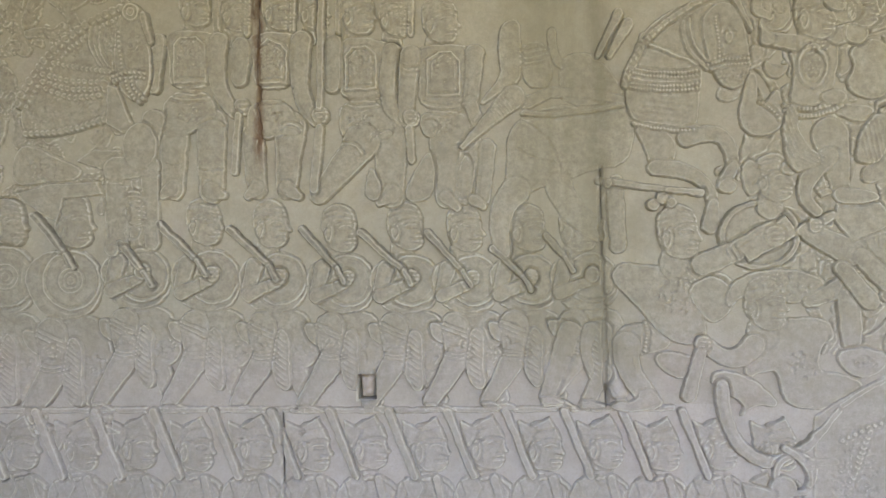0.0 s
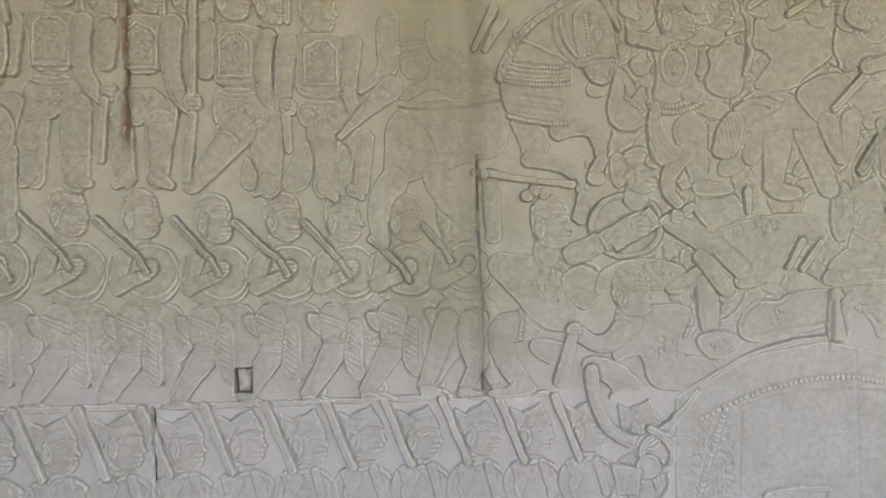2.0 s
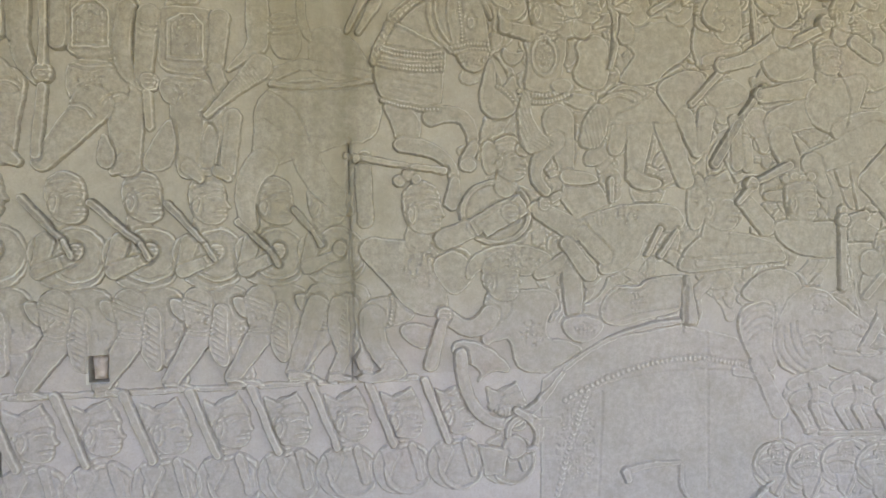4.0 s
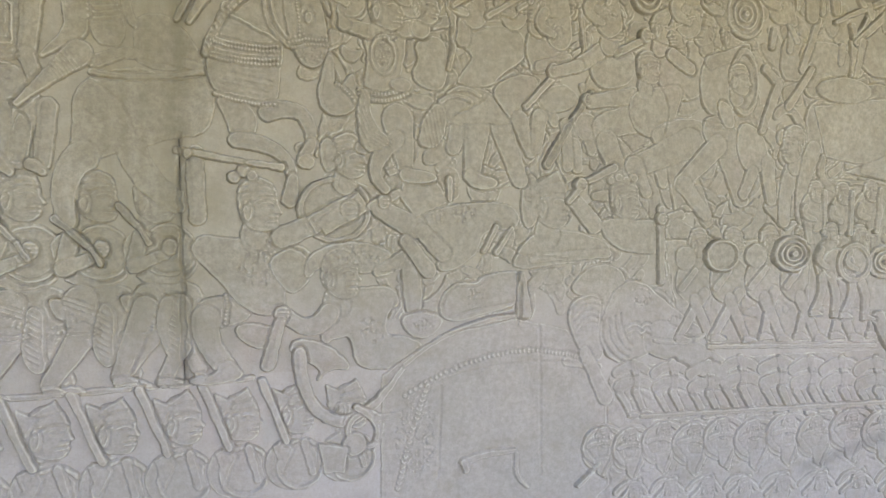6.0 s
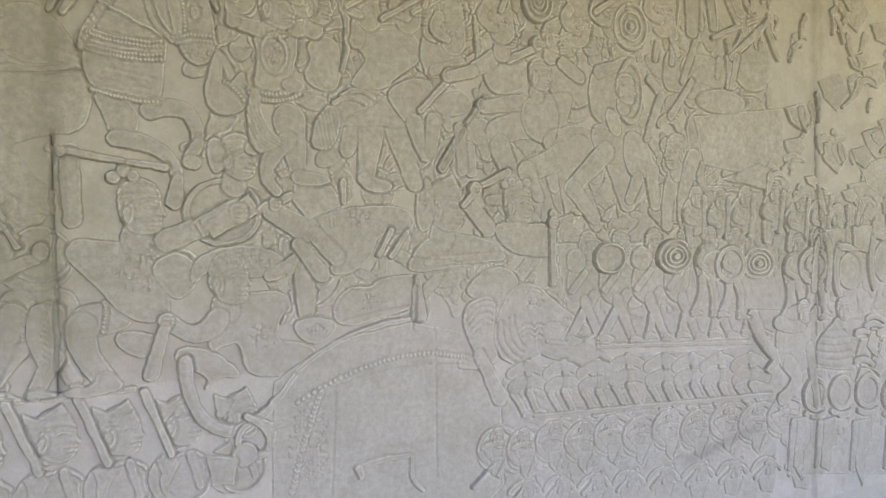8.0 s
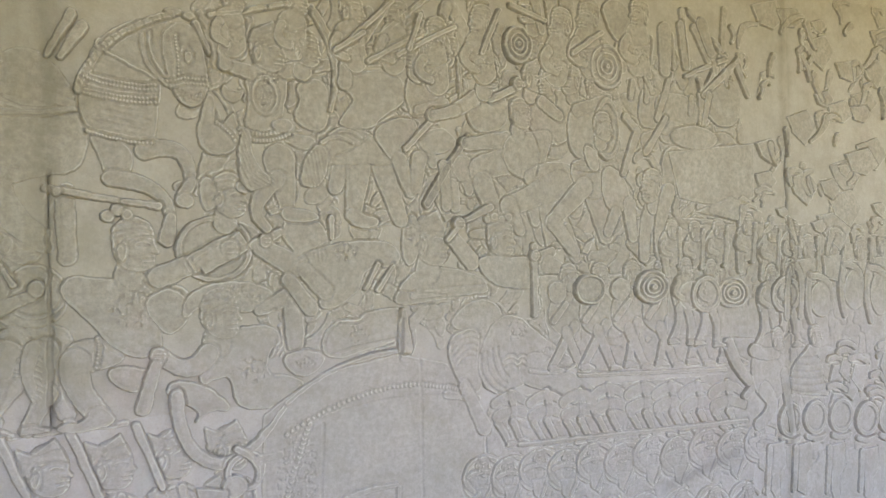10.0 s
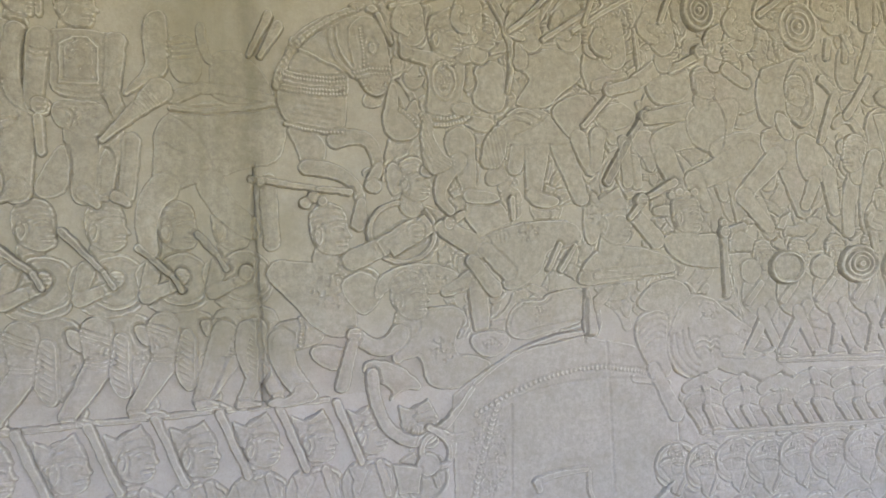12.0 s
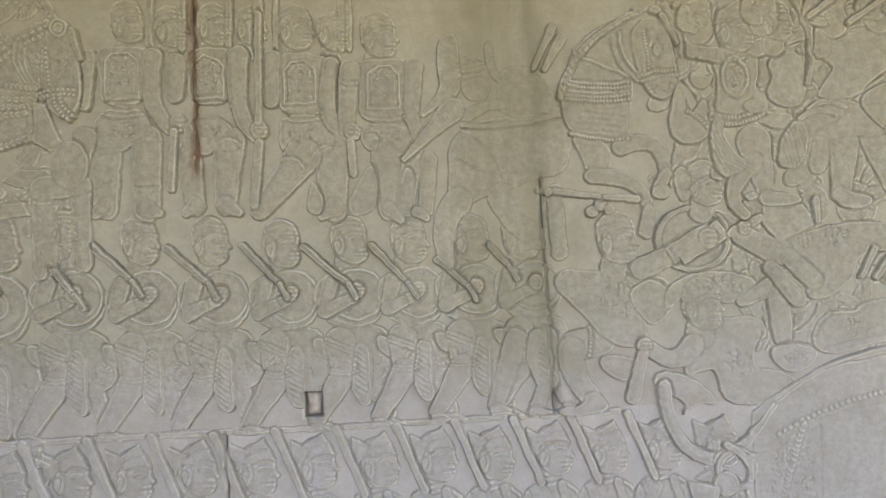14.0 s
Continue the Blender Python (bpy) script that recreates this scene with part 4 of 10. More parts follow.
r.limb(-0.382, 1.874, -0.383, 1.679, 0.1055, 0.0782, h=0.9)
r.limb(-0.383, 1.679, -0.419, 1.654, 0.0578, 0.0204, h=1.0)
r.blob(0.75, (-0.532, 2.152), (-0.462, 2.158), (-0.39, 2.139), (-0.356, 2.103), (-0.393, 1.994), (-0.411, 1.964), (-0.527, 1.97), (-0.531, 2.035))
r.blob(0.8, (-0.536, 1.967), (-0.406, 1.968), (-0.362, 1.86), (-0.435, 1.839), (-0.486, 1.862), (-0.534, 1.855))
r.panel(1.15, (-0.512, 2.099), (-0.489, 2.127), (-0.445, 2.13), (-0.415, 2.103), (-0.417, 1.995), (-0.515, 1.995))
r.cut(-0.503, 2.095, -0.484, 2.119, 0.0051, 0.005)
r.cut(-0.484, 2.119, -0.449, 2.121, 0.0051, 0.005)
r.cut(-0.449, 2.121, -0.425, 2.098, 0.0051, 0.005)
r.cut(-0.425, 2.098, -0.427, 2.008, 0.0051, 0.005)
r.cut(-0.427, 2.008, -0.505, 2.008, 0.0051, 0.005)
r.cut(-0.505, 2.008, -0.503, 2.095, 0.0051, 0.005)
r.ornament(-0.465, 2.075, 0.041, 0.0513, 0.0103)
r.cut_curve(-0.53, 1.982, -0.468, 1.958, -0.405, 1.976, 0.0051, 0.005)
r.cut_curve(-0.531, 1.966, -0.469, 1.943, -0.406, 1.961, 0.0051, 0.005)
r.cut_curve(-0.531, 1.951, -0.469, 1.928, -0.406, 1.945, 0.0051, 0.005)
r.limb(-0.55, 2.139, -0.556, 2.019, 0.0549, 0.0549, h=1.0)
r.curve(-0.47, 1.84, -0.506, 1.785, -0.603, 1.686, 0.1093, 0.0584, h=1.0)
r.curve(-0.37, 2.109, -0.419, 1.927, -0.327, 1.899, 0.0511, 0.0407, h=1.0)
r.fist(-0.313, 1.905, 0.0441)
r.cut_curve(-0.554, 1.822, -0.504, 1.849, -0.471, 1.801, 0.0069, 0.005)
r.cut_curve(-0.557, 1.834, -0.5, 1.862, -0.46, 1.809, 0.0051, 0.005)
r.cut_curve(-0.443, 1.843, -0.413, 1.884, -0.374, 1.866, 0.0051, 0.005)
r.ornament(-0.469, 1.904, 0.0444, 0.0273, 0.012)
r.done()
r = Relief("carved_guard", "low-relief guard in an ornamented breastplate, standing in file", "relief figure", "armoured guards in file", height=1.25)
r.limb(-0.22, 1.842, -0.216, 1.665, 0.0878, 0.0607, h=0.9)
r.limb(-0.14, 1.831, -0.166, 1.663, 0.0605, 0.0438, h=0.9)
r.limb(-0.091, 1.809, -0.107, 1.658, 0.0503, 0.0403, h=0.85)
r.limb(-0.216, 1.665, -0.183, 1.633, 0.0405, 0.0202, h=1.0)
r.limb(-0.135, 1.654, -0.106, 1.634, 0.0336, 0.0168, h=1.0)
r.blob(0.75, (-0.299, 2.105), (-0.265, 2.124), (-0.121, 2.116), (-0.102, 2.064), (-0.138, 1.948), (-0.168, 1.923), (-0.295, 1.935), (-0.284, 2.04))
r.blob(0.8, (-0.29, 1.928), (-0.151, 1.922), (-0.124, 1.838), (-0.212, 1.82), (-0.246, 1.843), (-0.288, 1.857))
r.panel(1.15, (-0.266, 2.078), (-0.231, 2.1), (-0.189, 2.099), (-0.164, 2.073), (-0.167, 1.967), (-0.268, 1.968))
r.cut(-0.255, 2.073, -0.228, 2.091, 0.0051, 0.005)
r.cut(-0.228, 2.091, -0.194, 2.091, 0.0051, 0.005)
r.cut(-0.194, 2.091, -0.174, 2.069, 0.0051, 0.005)
r.cut(-0.174, 2.069, -0.176, 1.98, 0.0051, 0.005)
r.cut(-0.176, 1.98, -0.258, 1.981, 0.0051, 0.005)
r.cut(-0.258, 1.981, -0.255, 2.073, 0.0051, 0.005)
r.ornament(-0.214, 2.047, 0.0405, 0.0507, 0.0101)
r.cut_curve(-0.278, 1.955, -0.217, 1.932, -0.155, 1.949, 0.0051, 0.005)
r.cut_curve(-0.278, 1.94, -0.217, 1.917, -0.156, 1.934, 0.0051, 0.005)
r.cut_curve(-0.278, 1.924, -0.218, 1.901, -0.156, 1.919, 0.0051, 0.005)
r.limb(-0.315, 2.096, -0.333, 1.915, 0.0577, 0.0475, h=1.0)
r.limb(-0.121, 2.091, -0.138, 1.94, 0.0538, 0.0437, h=1.0)
r.limb(-0.138, 1.94, -0.11, 1.871, 0.0437, 0.037, h=1.0)
r.fist(-0.318, 1.909, 0.0407)
r.cut_curve(-0.275, 1.895, -0.219, 1.91, -0.246, 1.852, 0.0051, 0.005)
r.cut_curve(-0.335, 2.063, -0.318, 2.052, -0.292, 2.061, 0.0051, 0.005)
r.cut_curve(-0.335, 2.046, -0.318, 2.035, -0.292, 2.044, 0.0051, 0.005)
r.ornament(-0.218, 1.878, 0.0439, 0.027, 0.0118)
r.done()
r = Relief("carved_staff", "carved upright staff of a guard", "carved weapon", "guards' staffs", height=1.1)
r.limb(-0.853, 1.938, -0.868, 1.764, 0.0226, 0.0226, h=1.0)
r.done()
r = Relief("carved_staff", "carved upright staff of a guard", "carved weapon", "guards' staffs", height=1.1)
r.limb(-0.596, 1.887, -0.62, 1.704, 0.0275, 0.0275, h=1.0)
r.done()
r = Relief("carved_staff", "carved upright staff of a guard", "carved weapon", "guards' staffs", height=1.1)
r.limb(-0.583, 2.279, -0.595, 1.952, 0.0224, 0.0223, h=1.0)
r.done()
r = Relief("carved_staff", "carved upright staff of a guard", "carved weapon", "guards' staffs", height=1.1)
r.limb(-0.322, 1.875, -0.319, 1.78, 0.0238, 0.0237, h=1.0)
r.done()
r = Relief("carved_robe", "smooth carved skirts falling between the guards' legs", "carved cloth")
r.blob(0.55, (-0.264, 1.815), (-0.248, 1.75), (-0.253, 1.674), (-0.31, 1.647), (-0.349, 1.672), (-0.308, 1.753))
r.blob(0.55, (-0.162, 1.811), (-0.133, 1.746), (-0.149, 1.663), (-0.191, 1.672))
r.blob(0.5, (-0.445, 1.783), (-0.412, 1.705), (-0.422, 1.658), (-0.47, 1.673))
r.done()
# harnessed horse
r = Relief("carved_horse", "low-relief horse with beaded harness and saddle cloth", "relief animal", height=1.2)
r.blob(0.8, (-1.563, 1.996), (-1.518, 2.084), (-1.453, 2.17), (-1.347, 2.244), (-1.243, 2.292), (-1.169, 2.279), (-1.247, 2.141), (-1.267, 2.053), (-1.279, 1.939), (-1.412, 1.9), (-1.542, 1.901), (-1.568, 1.942))
r.blob(0.55, (-1.565, 1.888), (-1.452, 1.83), (-1.358, 1.791), (-1.397, 1.753), (-1.53, 1.752), (-1.597, 1.745), (-1.605, 1.817))
r.limb(-1.188, 1.864, -1.18, 1.731, 0.0636, 0.0459, h=0.7)
r.limb(-1.127, 1.932, -1.159, 1.81, 0.0775, 0.0529, h=0.75)
r.limb(-1.255, 1.769, -1.247, 1.574, 0.046, 0.0389, h=0.9)
r.oval(-1.151, 1.698, 0.0317, 0.0282, 0, 0.9)
r.rope(-1.566, 2.005, -1.452, 2.241, -1.193, 2.291, 0.027, h=1.3)
r.rope(-1.54, 1.995, -1.424, 2.211, -1.201, 2.263, 0.0144, h=1.1)
r.blob(1.15, (-1.244, 2.239), (-1.211, 2.285), (-1.159, 2.282), (-1.135, 2.206), (-1.126, 2.117), (-1.124, 2.047), (-1.155, 2.002), (-1.192, 1.993), (-1.229, 2.03), (-1.249, 2.106))
r.rope(-1.228, 2.211, -1.228, 2.14, -1.214, 2.086, 0.0142, h=1.15)
r.rope(-1.25, 2.074, -1.201, 2.089, -1.146, 2.076, 0.0142, h=1.15)
r.rope(-1.25, 2.06, -1.201, 2.075, -1.146, 2.062, 0.0124, h=1.15)
r.rope(-1.209, 2.065, -1.206, 2.024, -1.17, 1.992, 0.0124, h=1.15)
r.rope(-1.191, 2.064, -1.184, 2.032, -1.155, 2.002, 0.0124, h=1.15)
r.limb(-1.149, 2.263, -1.125, 2.174, 0.0229, 0.0159, h=1.3)
r.ring(-1.188, 2.273, 0.0248, 0.0248, 0.0088, 1.2)
r.ring(-1.188, 2.273, 0.0124, 0.0124, 0.0071, 1.2)
r.curve(-1.325, 2.234, -1.349, 2.161, -1.276, 2.096, 0.0107, 0.0089, h=1.1)
r.curve(-1.308, 2.233, -1.332, 2.16, -1.264, 2.096, 0.0107, 0.0089, h=1.1)
r.curve(-1.291, 2.232, -1.315, 2.159, -1.253, 2.095, 0.0107, 0.0089, h=1.1)
r.rope(-1.449, 2.13, -1.351, 2.104, -1.264, 2.092, 0.0161, h=1.15)
r.rope(-1.484, 2.096, -1.39, 2.059, -1.284, 2.063, 0.0197, h=1.15)
r.rope(-1.484, 2.071, -1.39, 2.031, -1.284, 2.04, 0.0197, h=1.15)
r.rope(-1.475, 2.049, -1.391, 2.002, -1.3, 2.019, 0.0197, h=1.15)
r.rope(-1.545, 1.909, -1.412, 1.907, -1.283, 1.944, 0.0197, h=1.15)
r.oval(-1.284, 2.054, 0.016, 0.016, 0, 1.3)
r.ornament(-1.387, 2.181, 0.0642, 0.0464, 0.0143)
r.ornament(-1.27, 2.196, 0.039, 0.071, 0.0142)
r.ornament(-1.452, 1.973, 0.0787, 0.0536, 0.0161)
r.ornament(-1.335, 1.982, 0.0391, 0.0391, 0.016)
r.ornament(-1.18, 2.177, 0.0247, 0.0389, 0.0124)
r.ornament(-1.491, 1.795, 0.0716, 0.043, 0.0161)
r.ornament(-1.525, 1.949, 0.0538, 0.0359, 0.0143)
r.done()
r = Relief("broken_patch", "bare fracture where a piece of carving broke away", "broken stone", "fractures")
r.panel(0.95, (-1.277, 2.054), (-1.243, 2.043), (-1.212, 1.962), (-1.176, 1.89), (-1.233, 1.901), (-1.28, 1.93))
r.done()
r = Relief("broken_patch", "bare fracture where a piece of carving broke away", "broken stone", "fractures")
r.panel(0.95, (-1.326, 1.852), (-1.214, 1.844), (-1.253, 1.773), (-1.386, 1.816))
r.done()
r = Relief("broken_patch", "bare fracture where a piece of carving broke away", "broken stone", "fractures")
r.panel(0.95, (-1.588, 1.723), (-1.473, 1.748), (-1.317, 1.75), (-1.3, 1.709), (-1.432, 1.704), (-1.456, 1.624), (-1.547, 1.681))
r.done()
r = Relief("carved_helper", "low-relief attendant squeezed behind the horse", "relief figure")
r.head(-1.198, 1.662, 0.106)
r.limb(-1.262, 1.735, -1.276, 1.539, 0.055, 0.048, h=0.8)
r.limb(-1.143, 1.766, -1.141, 1.554, 0.054, 0.047, h=0.8)
r.limb(-1.26, 1.788, -1.139, 1.793, 0.073, 0.054, h=0.7)
r.oval(-1.175, 1.856, 0.056, 0.071, 0, 0.7)
r.panel(0.7, (-1.29, 1.736), (-1.215, 1.733), (-1.223, 1.556), (-1.283, 1.557))
r.done()

# worn middle column
r = Relief("carved_horse", "worn smooth low-relief horse body beside the cracked joint", "relief animal", height=0.9)
r.blob(0.75, (0.005, 1.897), (0.129, 1.933), (0.3, 1.938), (0.347, 1.867), (0.322, 1.744), (0.208, 1.732), (0.123, 1.699), (0.071, 1.688), (-0.002, 1.656), (-0.044, 1.661), (-0.034, 1.752), (-0.035, 1.837))
r.curve(-0.011, 1.677, -0.075, 1.624, -0.054, 1.501, 0.0857, 0.047, h=0.9)
r.curve(0.117, 1.688, 0.141, 1.611, 0.224, 1.556, 0.0762, 0.0663, h=0.7)
r.cut_curve(0.005, 1.891, 0.106, 1.84, 0.124, 1.731, 0.0054, 0.005)
r.cut_curve(-0.007, 1.806, 0.062, 1.753, 0.166, 1.754, 0.0043, 0.005)
r.done()
r = Relief("carved_horseman", "worn low-relief rider with a bent arm by the joint", "relief figure")
r.blob(0.55, (0.128, 2.063), (0.186, 2.082), (0.223, 2.073), (0.285, 2.009), (0.319, 1.931), (0.129, 1.922), (0.126, 2.003))
r.blob(0.6, (0.011, 2.111), (0.093, 2.12), (0.11, 1.986), (0.038, 1.978), (0.017, 2.031))
r.cut_curve(0.016, 2.095, 0.051, 2.09, 0.093, 2.103, 0.0043, 0.005)
r.cut_curve(0.016, 2.08, 0.051, 2.075, 0.092, 2.088, 0.0043, 0.005)
r.cut_curve(0.015, 2.065, 0.051, 2.06, 0.092, 2.073, 0.0043, 0.005)
r.cut_curve(0.015, 2.05, 0.05, 2.045, 0.092, 2.058, 0.0043, 0.005)
r.blob(1.0, (-0.05, 2.134), (-0.037, 2.177), (0.014, 2.191), (0.016, 2.095), (0.017, 2.004), (-0.032, 1.981), (-0.103, 1.936), (-0.105, 1.952), (-0.041, 2.018), (-0.048, 2.071))
r.limb(0.027, 1.935, 0.105, 1.97, 0.0365, 0.026, h=0.9)
r.curve(0.11, 1.965, 0.214, 1.963, 0.316, 1.927, 0.0282, 0.0245, h=0.7)
r.curve(0.016, 1.908, 0.128, 1.889, 0.305, 1.921, 0.0107, 0.0089, h=0.9)
r.curve(-0.013, 1.955, -0.075, 1.9, -0.165, 1.814, 0.0705, 0.0126, h=1.1)
r.pattern(-0.044, 1.917, 0.0426, 0.0479, 40, 0.0096)
r.blob(0.8, (0.094, 2.153), (0.12, 2.16), (0.121, 2.079), (0.143, 2.025), (0.112, 2.046), (0.098, 2.088))
r.done()
r = Relief("carved_strip", "slanting carved strip of trappings by the worn column", "relief band", "slanting strips", height=1.2)
r.limb(0.301, 2.187, 0.239, 2.068, 0.0288, 0.0154, h=1.0)
r.done()
r = Relief("carved_strip", "slanting carved strip of trappings by the worn column", "relief band", "slanting strips", height=1.2)
r.limb(0.327, 2.155, 0.271, 2.064, 0.0333, 0.0177, h=1.0)
r.done()
r = Relief("carved_strip", "slanting carved strip of trappings by the worn column", "relief band", "slanting strips", height=1.2)
r.limb(0.376, 2.113, 0.318, 1.994, 0.0335, 0.02, h=1.0)
r.done()
r = Relief("carved_strider", "striding carved legs beside the cracked joint", "relief figure")
r.limb(0.138, 1.259, 0.066, 1.069, 0.0652, 0.0421, h=0.85)
r.foot(0.063, 1.049, 0.0647, 1)
r.limb(0.222, 1.255, 0.225, 1.139, 0.0724, 0.056, h=0.8)
r.curve(0.197, 1.265, 0.162, 1.173, 0.218, 1.123, 0.0426, 0.0231, h=1.1)
r.limb(0.23, 1.139, 0.179, 1.044, 0.0495, 0.0361, h=0.8)
r.foot(0.179, 1.037, 0.0657, 1)
r.limb(0.384, 1.243, 0.313, 1.23, 0.0872, 0.0899, h=0.95)
r.curve(0.296, 1.218, 0.289, 1.144, 0.358, 1.067, 0.0764, 0.057, h=1.0)
r.blob(1.0, (0.333, 1.09), (0.38, 1.087), (0.408, 1.033), (0.254, 1.025), (0.251, 1.051), (0.324, 1.056))
r.rope(0.355, 1.282, 0.362, 1.248, 0.35, 1.202, 0.01, h=1.0)
r.blob(0.85, (0.377, 1.193), (0.436, 1.2), (0.503, 1.172), (0.493, 1.122), (0.434, 1.122), (0.393, 1.149))
r.done()

# rearing horse with saddle cloth
r = Relief("carved_horse", "low-relief rearing horse with banded saddle cloth", "relief animal")
r.blob(0.8, (0.315, 1.977), (0.342, 2.07), (0.372, 2.127), (0.429, 2.177), (0.501, 2.209), (0.574, 2.217), (0.557, 2.116), (0.535, 2.019), (0.522, 1.923), (0.517, 1.843), (0.445, 1.835), (0.342, 1.862), (0.314, 1.918))
r.blob(0.75, (0.333, 1.872), (0.45, 1.833), (0.456, 1.755), (0.413, 1.707), (0.389, 1.72), (0.361, 1.794))
r.curve(0.485, 1.816, 0.618, 1.857, 0.61, 1.721, 0.055, 0.0339, h=1.0)
r.limb(0.611, 1.727, 0.586, 1.683, 0.0339, 0.0382, h=1.0)
r.oval(0.592, 1.672, 0.027, 0.0225, 0, 1.0)
r.curve(0.396, 1.731, 0.546, 1.725, 0.553, 1.622, 0.0496, 0.0312, h=1.05)
r.limb(0.553, 1.622, 0.544, 1.56, 0.0312, 0.0489, h=1.05)
r.curve(0.315, 1.977, 0.349, 2.14, 0.569, 2.223, 0.0233, 0.0202, h=1.15)
r.cut_curve(0.324, 1.977, 0.356, 2.127, 0.569, 2.21, 0.0042, 0.005)
r.cut(0.315, 1.996, 0.324, 1.982, 0.0032, 0.005)
r.cut(0.32, 2.015, 0.33, 2.001, 0.0032, 0.005)
r.cut(0.327, 2.033, 0.337, 2.019, 0.0032, 0.005)
r.cut(0.335, 2.051, 0.345, 2.037, 0.0032, 0.005)
r.cut(0.345, 2.068, 0.355, 2.054, 0.0032, 0.005)
r.cut(0.357, 2.084, 0.366, 2.07, 0.0032, 0.005)
r.cut(0.369, 2.1, 0.379, 2.086, 0.0032, 0.005)
r.cut(0.384, 2.116, 0.394, 2.102, 0.0032, 0.005)
r.cut(0.4, 2.131, 0.41, 2.117, 0.0032, 0.005)
r.cut(0.418, 2.145, 0.428, 2.131, 0.0033, 0.005)
r.cut(0.437, 2.159, 0.447, 2.145, 0.0033, 0.005)
r.cut(0.459, 2.173, 0.468, 2.159, 0.0033, 0.005)
r.cut(0.482, 2.186, 0.492, 2.172, 0.0033, 0.005)
r.cut(0.506, 2.198, 0.517, 2.184, 0.0033, 0.005)
r.cut(0.533, 2.21, 0.543, 2.196, 0.0033, 0.005)
r.cut(0.562, 2.222, 0.572, 2.208, 0.0034, 0.005)
r.limb(0.36, 2.102, 0.519, 2.025, 0.0096, 0.01, h=1.15)
r.rope(0.332, 2.024, 0.407, 1.997, 0.517, 2.005, 0.0096, h=1.15)
r.rope(0.332, 2.013, 0.407, 1.984, 0.517, 1.992, 0.0096, h=1.15)
r.rope(0.329, 1.981, 0.407, 1.956, 0.514, 1.969, 0.0096, h=1.15)
r.rope(0.329, 1.97, 0.407, 1.945, 0.514, 1.956, 0.0096, h=1.15)
r.cut_curve(0.335, 2.035, 0.407, 2.008, 0.514, 2.014, 0.0032, 0.005)
r.rope(0.337, 1.865, 0.405, 1.835, 0.504, 1.836, 0.0096, h=1.15)
r.ornament(0.503, 1.979, 0.0243, 0.0265, 0.0088)
r.pattern(0.426, 1.894, 0.0815, 0.0434, 80, 0.0174)
r.curve(0.482, 2.149, 0.474, 2.062, 0.55, 2.013, 0.0154, 0.0134, h=1.15)
r.curve(0.502, 2.159, 0.497, 2.076, 0.551, 2.032, 0.0089, 0.0089, h=1.1)
r.blob(1.15, (0.529, 2.141), (0.553, 2.185), (0.587, 2.204), (0.63, 2.191), (0.649, 2.147), (0.661, 2.082), (0.667, 2.024), (0.658, 1.977), (0.627, 1.945), (0.59, 1.96), (0.566, 1.994), (0.547, 2.042))
r.rope(0.572, 2.157, 0.581, 2.096, 0.58, 2.033, 0.0101, h=1.15)
r.rope(0.551, 2.022, 0.604, 2.04, 0.661, 2.034, 0.0101, h=1.15)
r.rope(0.559, 2.009, 0.604, 2.024, 0.664, 2.021, 0.009, h=1.15)
r.ornament(0.616, 1.989, 0.0431, 0.0295, 0.0091)
r.limb(0.63, 2.202, 0.671, 2.116, 0.0205, 0.0115, h=1.3)
r.cut(0.65, 2.184, 0.67, 2.175, 0.0034, 0.005)
r.cut(0.655, 2.168, 0.674, 2.159, 0.0034, 0.005)
r.oval(0.607, 2.099, 0.0125, 0.0227, 0, 1.35)
r.cut_curve(0.592, 2.109, 0.608, 2.124, 0.625, 2.11, 0.0034, 0.005)
r.oval(0.569, 2.23, 0.0247, 0.0112, 0, 1.0)
r.oval(0.612, 2.222, 0.0182, 0.0114, 0, 1.0)
r.done()
r = Relief("carved_figure", "bent carved leg and gathered cloth beside the swordsman", "relief figure")
r.blob(0.95, (0.658, 1.993), (0.683, 1.993), (0.681, 1.915), (0.701, 1.897), (0.739, 1.951), (0.753, 1.906), (0.77, 1.869), (0.746, 1.83), (0.689, 1.809), (0.647, 1.823), (0.629, 1.875), (0.646, 1.933))
r.rope(0.69, 1.907, 0.724, 1.892, 0.741, 1.858, 0.0104, h=1.15)
r.blob(0.8, (0.707, 2.035), (0.737, 2.009), (0.778, 2.019), (0.748, 1.97), (0.708, 1.984))
r.done()
# great warrior with round shield
r = Relief("carved_shield", "round carved shield with a raised rim", "carved shield", "round carved shields", height=1.1)
r.oval(0.677, 1.528, 0.11, 0.0967, 0, 0.7)
r.ring(0.677, 1.528, 0.1033, 0.0917, 0.015, 1.15)
r.done()
r = Relief("carved_warrior", "large low-relief warrior with tufted hair thrusting a blade", "relief figure", height=1.05)
r.blob(0.75, (0.253, 1.411), (0.287, 1.465), (0.363, 1.447), (0.441, 1.45), (0.498, 1.46), (0.555, 1.435), (0.613, 1.399), (0.6, 1.353), (0.541, 1.344), (0.522, 1.287), (0.527, 1.235), (0.458, 1.21), (0.38, 1.265), (0.338, 1.329))
r.head(0.451, 1.543, 0.1566, 1, 0)
r.oval(0.385, 1.626, 0.0169, 0.0169, 0, 1.2)
r.oval(0.411, 1.645, 0.0169, 0.0169, 0, 1.2)
r.oval(0.435, 1.629, 0.0147, 0.0147, 0, 1.2)
r.limb(0.521, 1.448, 0.615, 1.486, 0.0641, 0.0579, h=1.1)
r.limb(0.615, 1.486, 0.724, 1.554, 0.0579, 0.0421, h=1.2)
r.panel(1.25, (0.748, 1.583), (0.783, 1.529), (0.649, 1.456), (0.621, 1.489))
r.fist(0.72, 1.527, 0.0539)
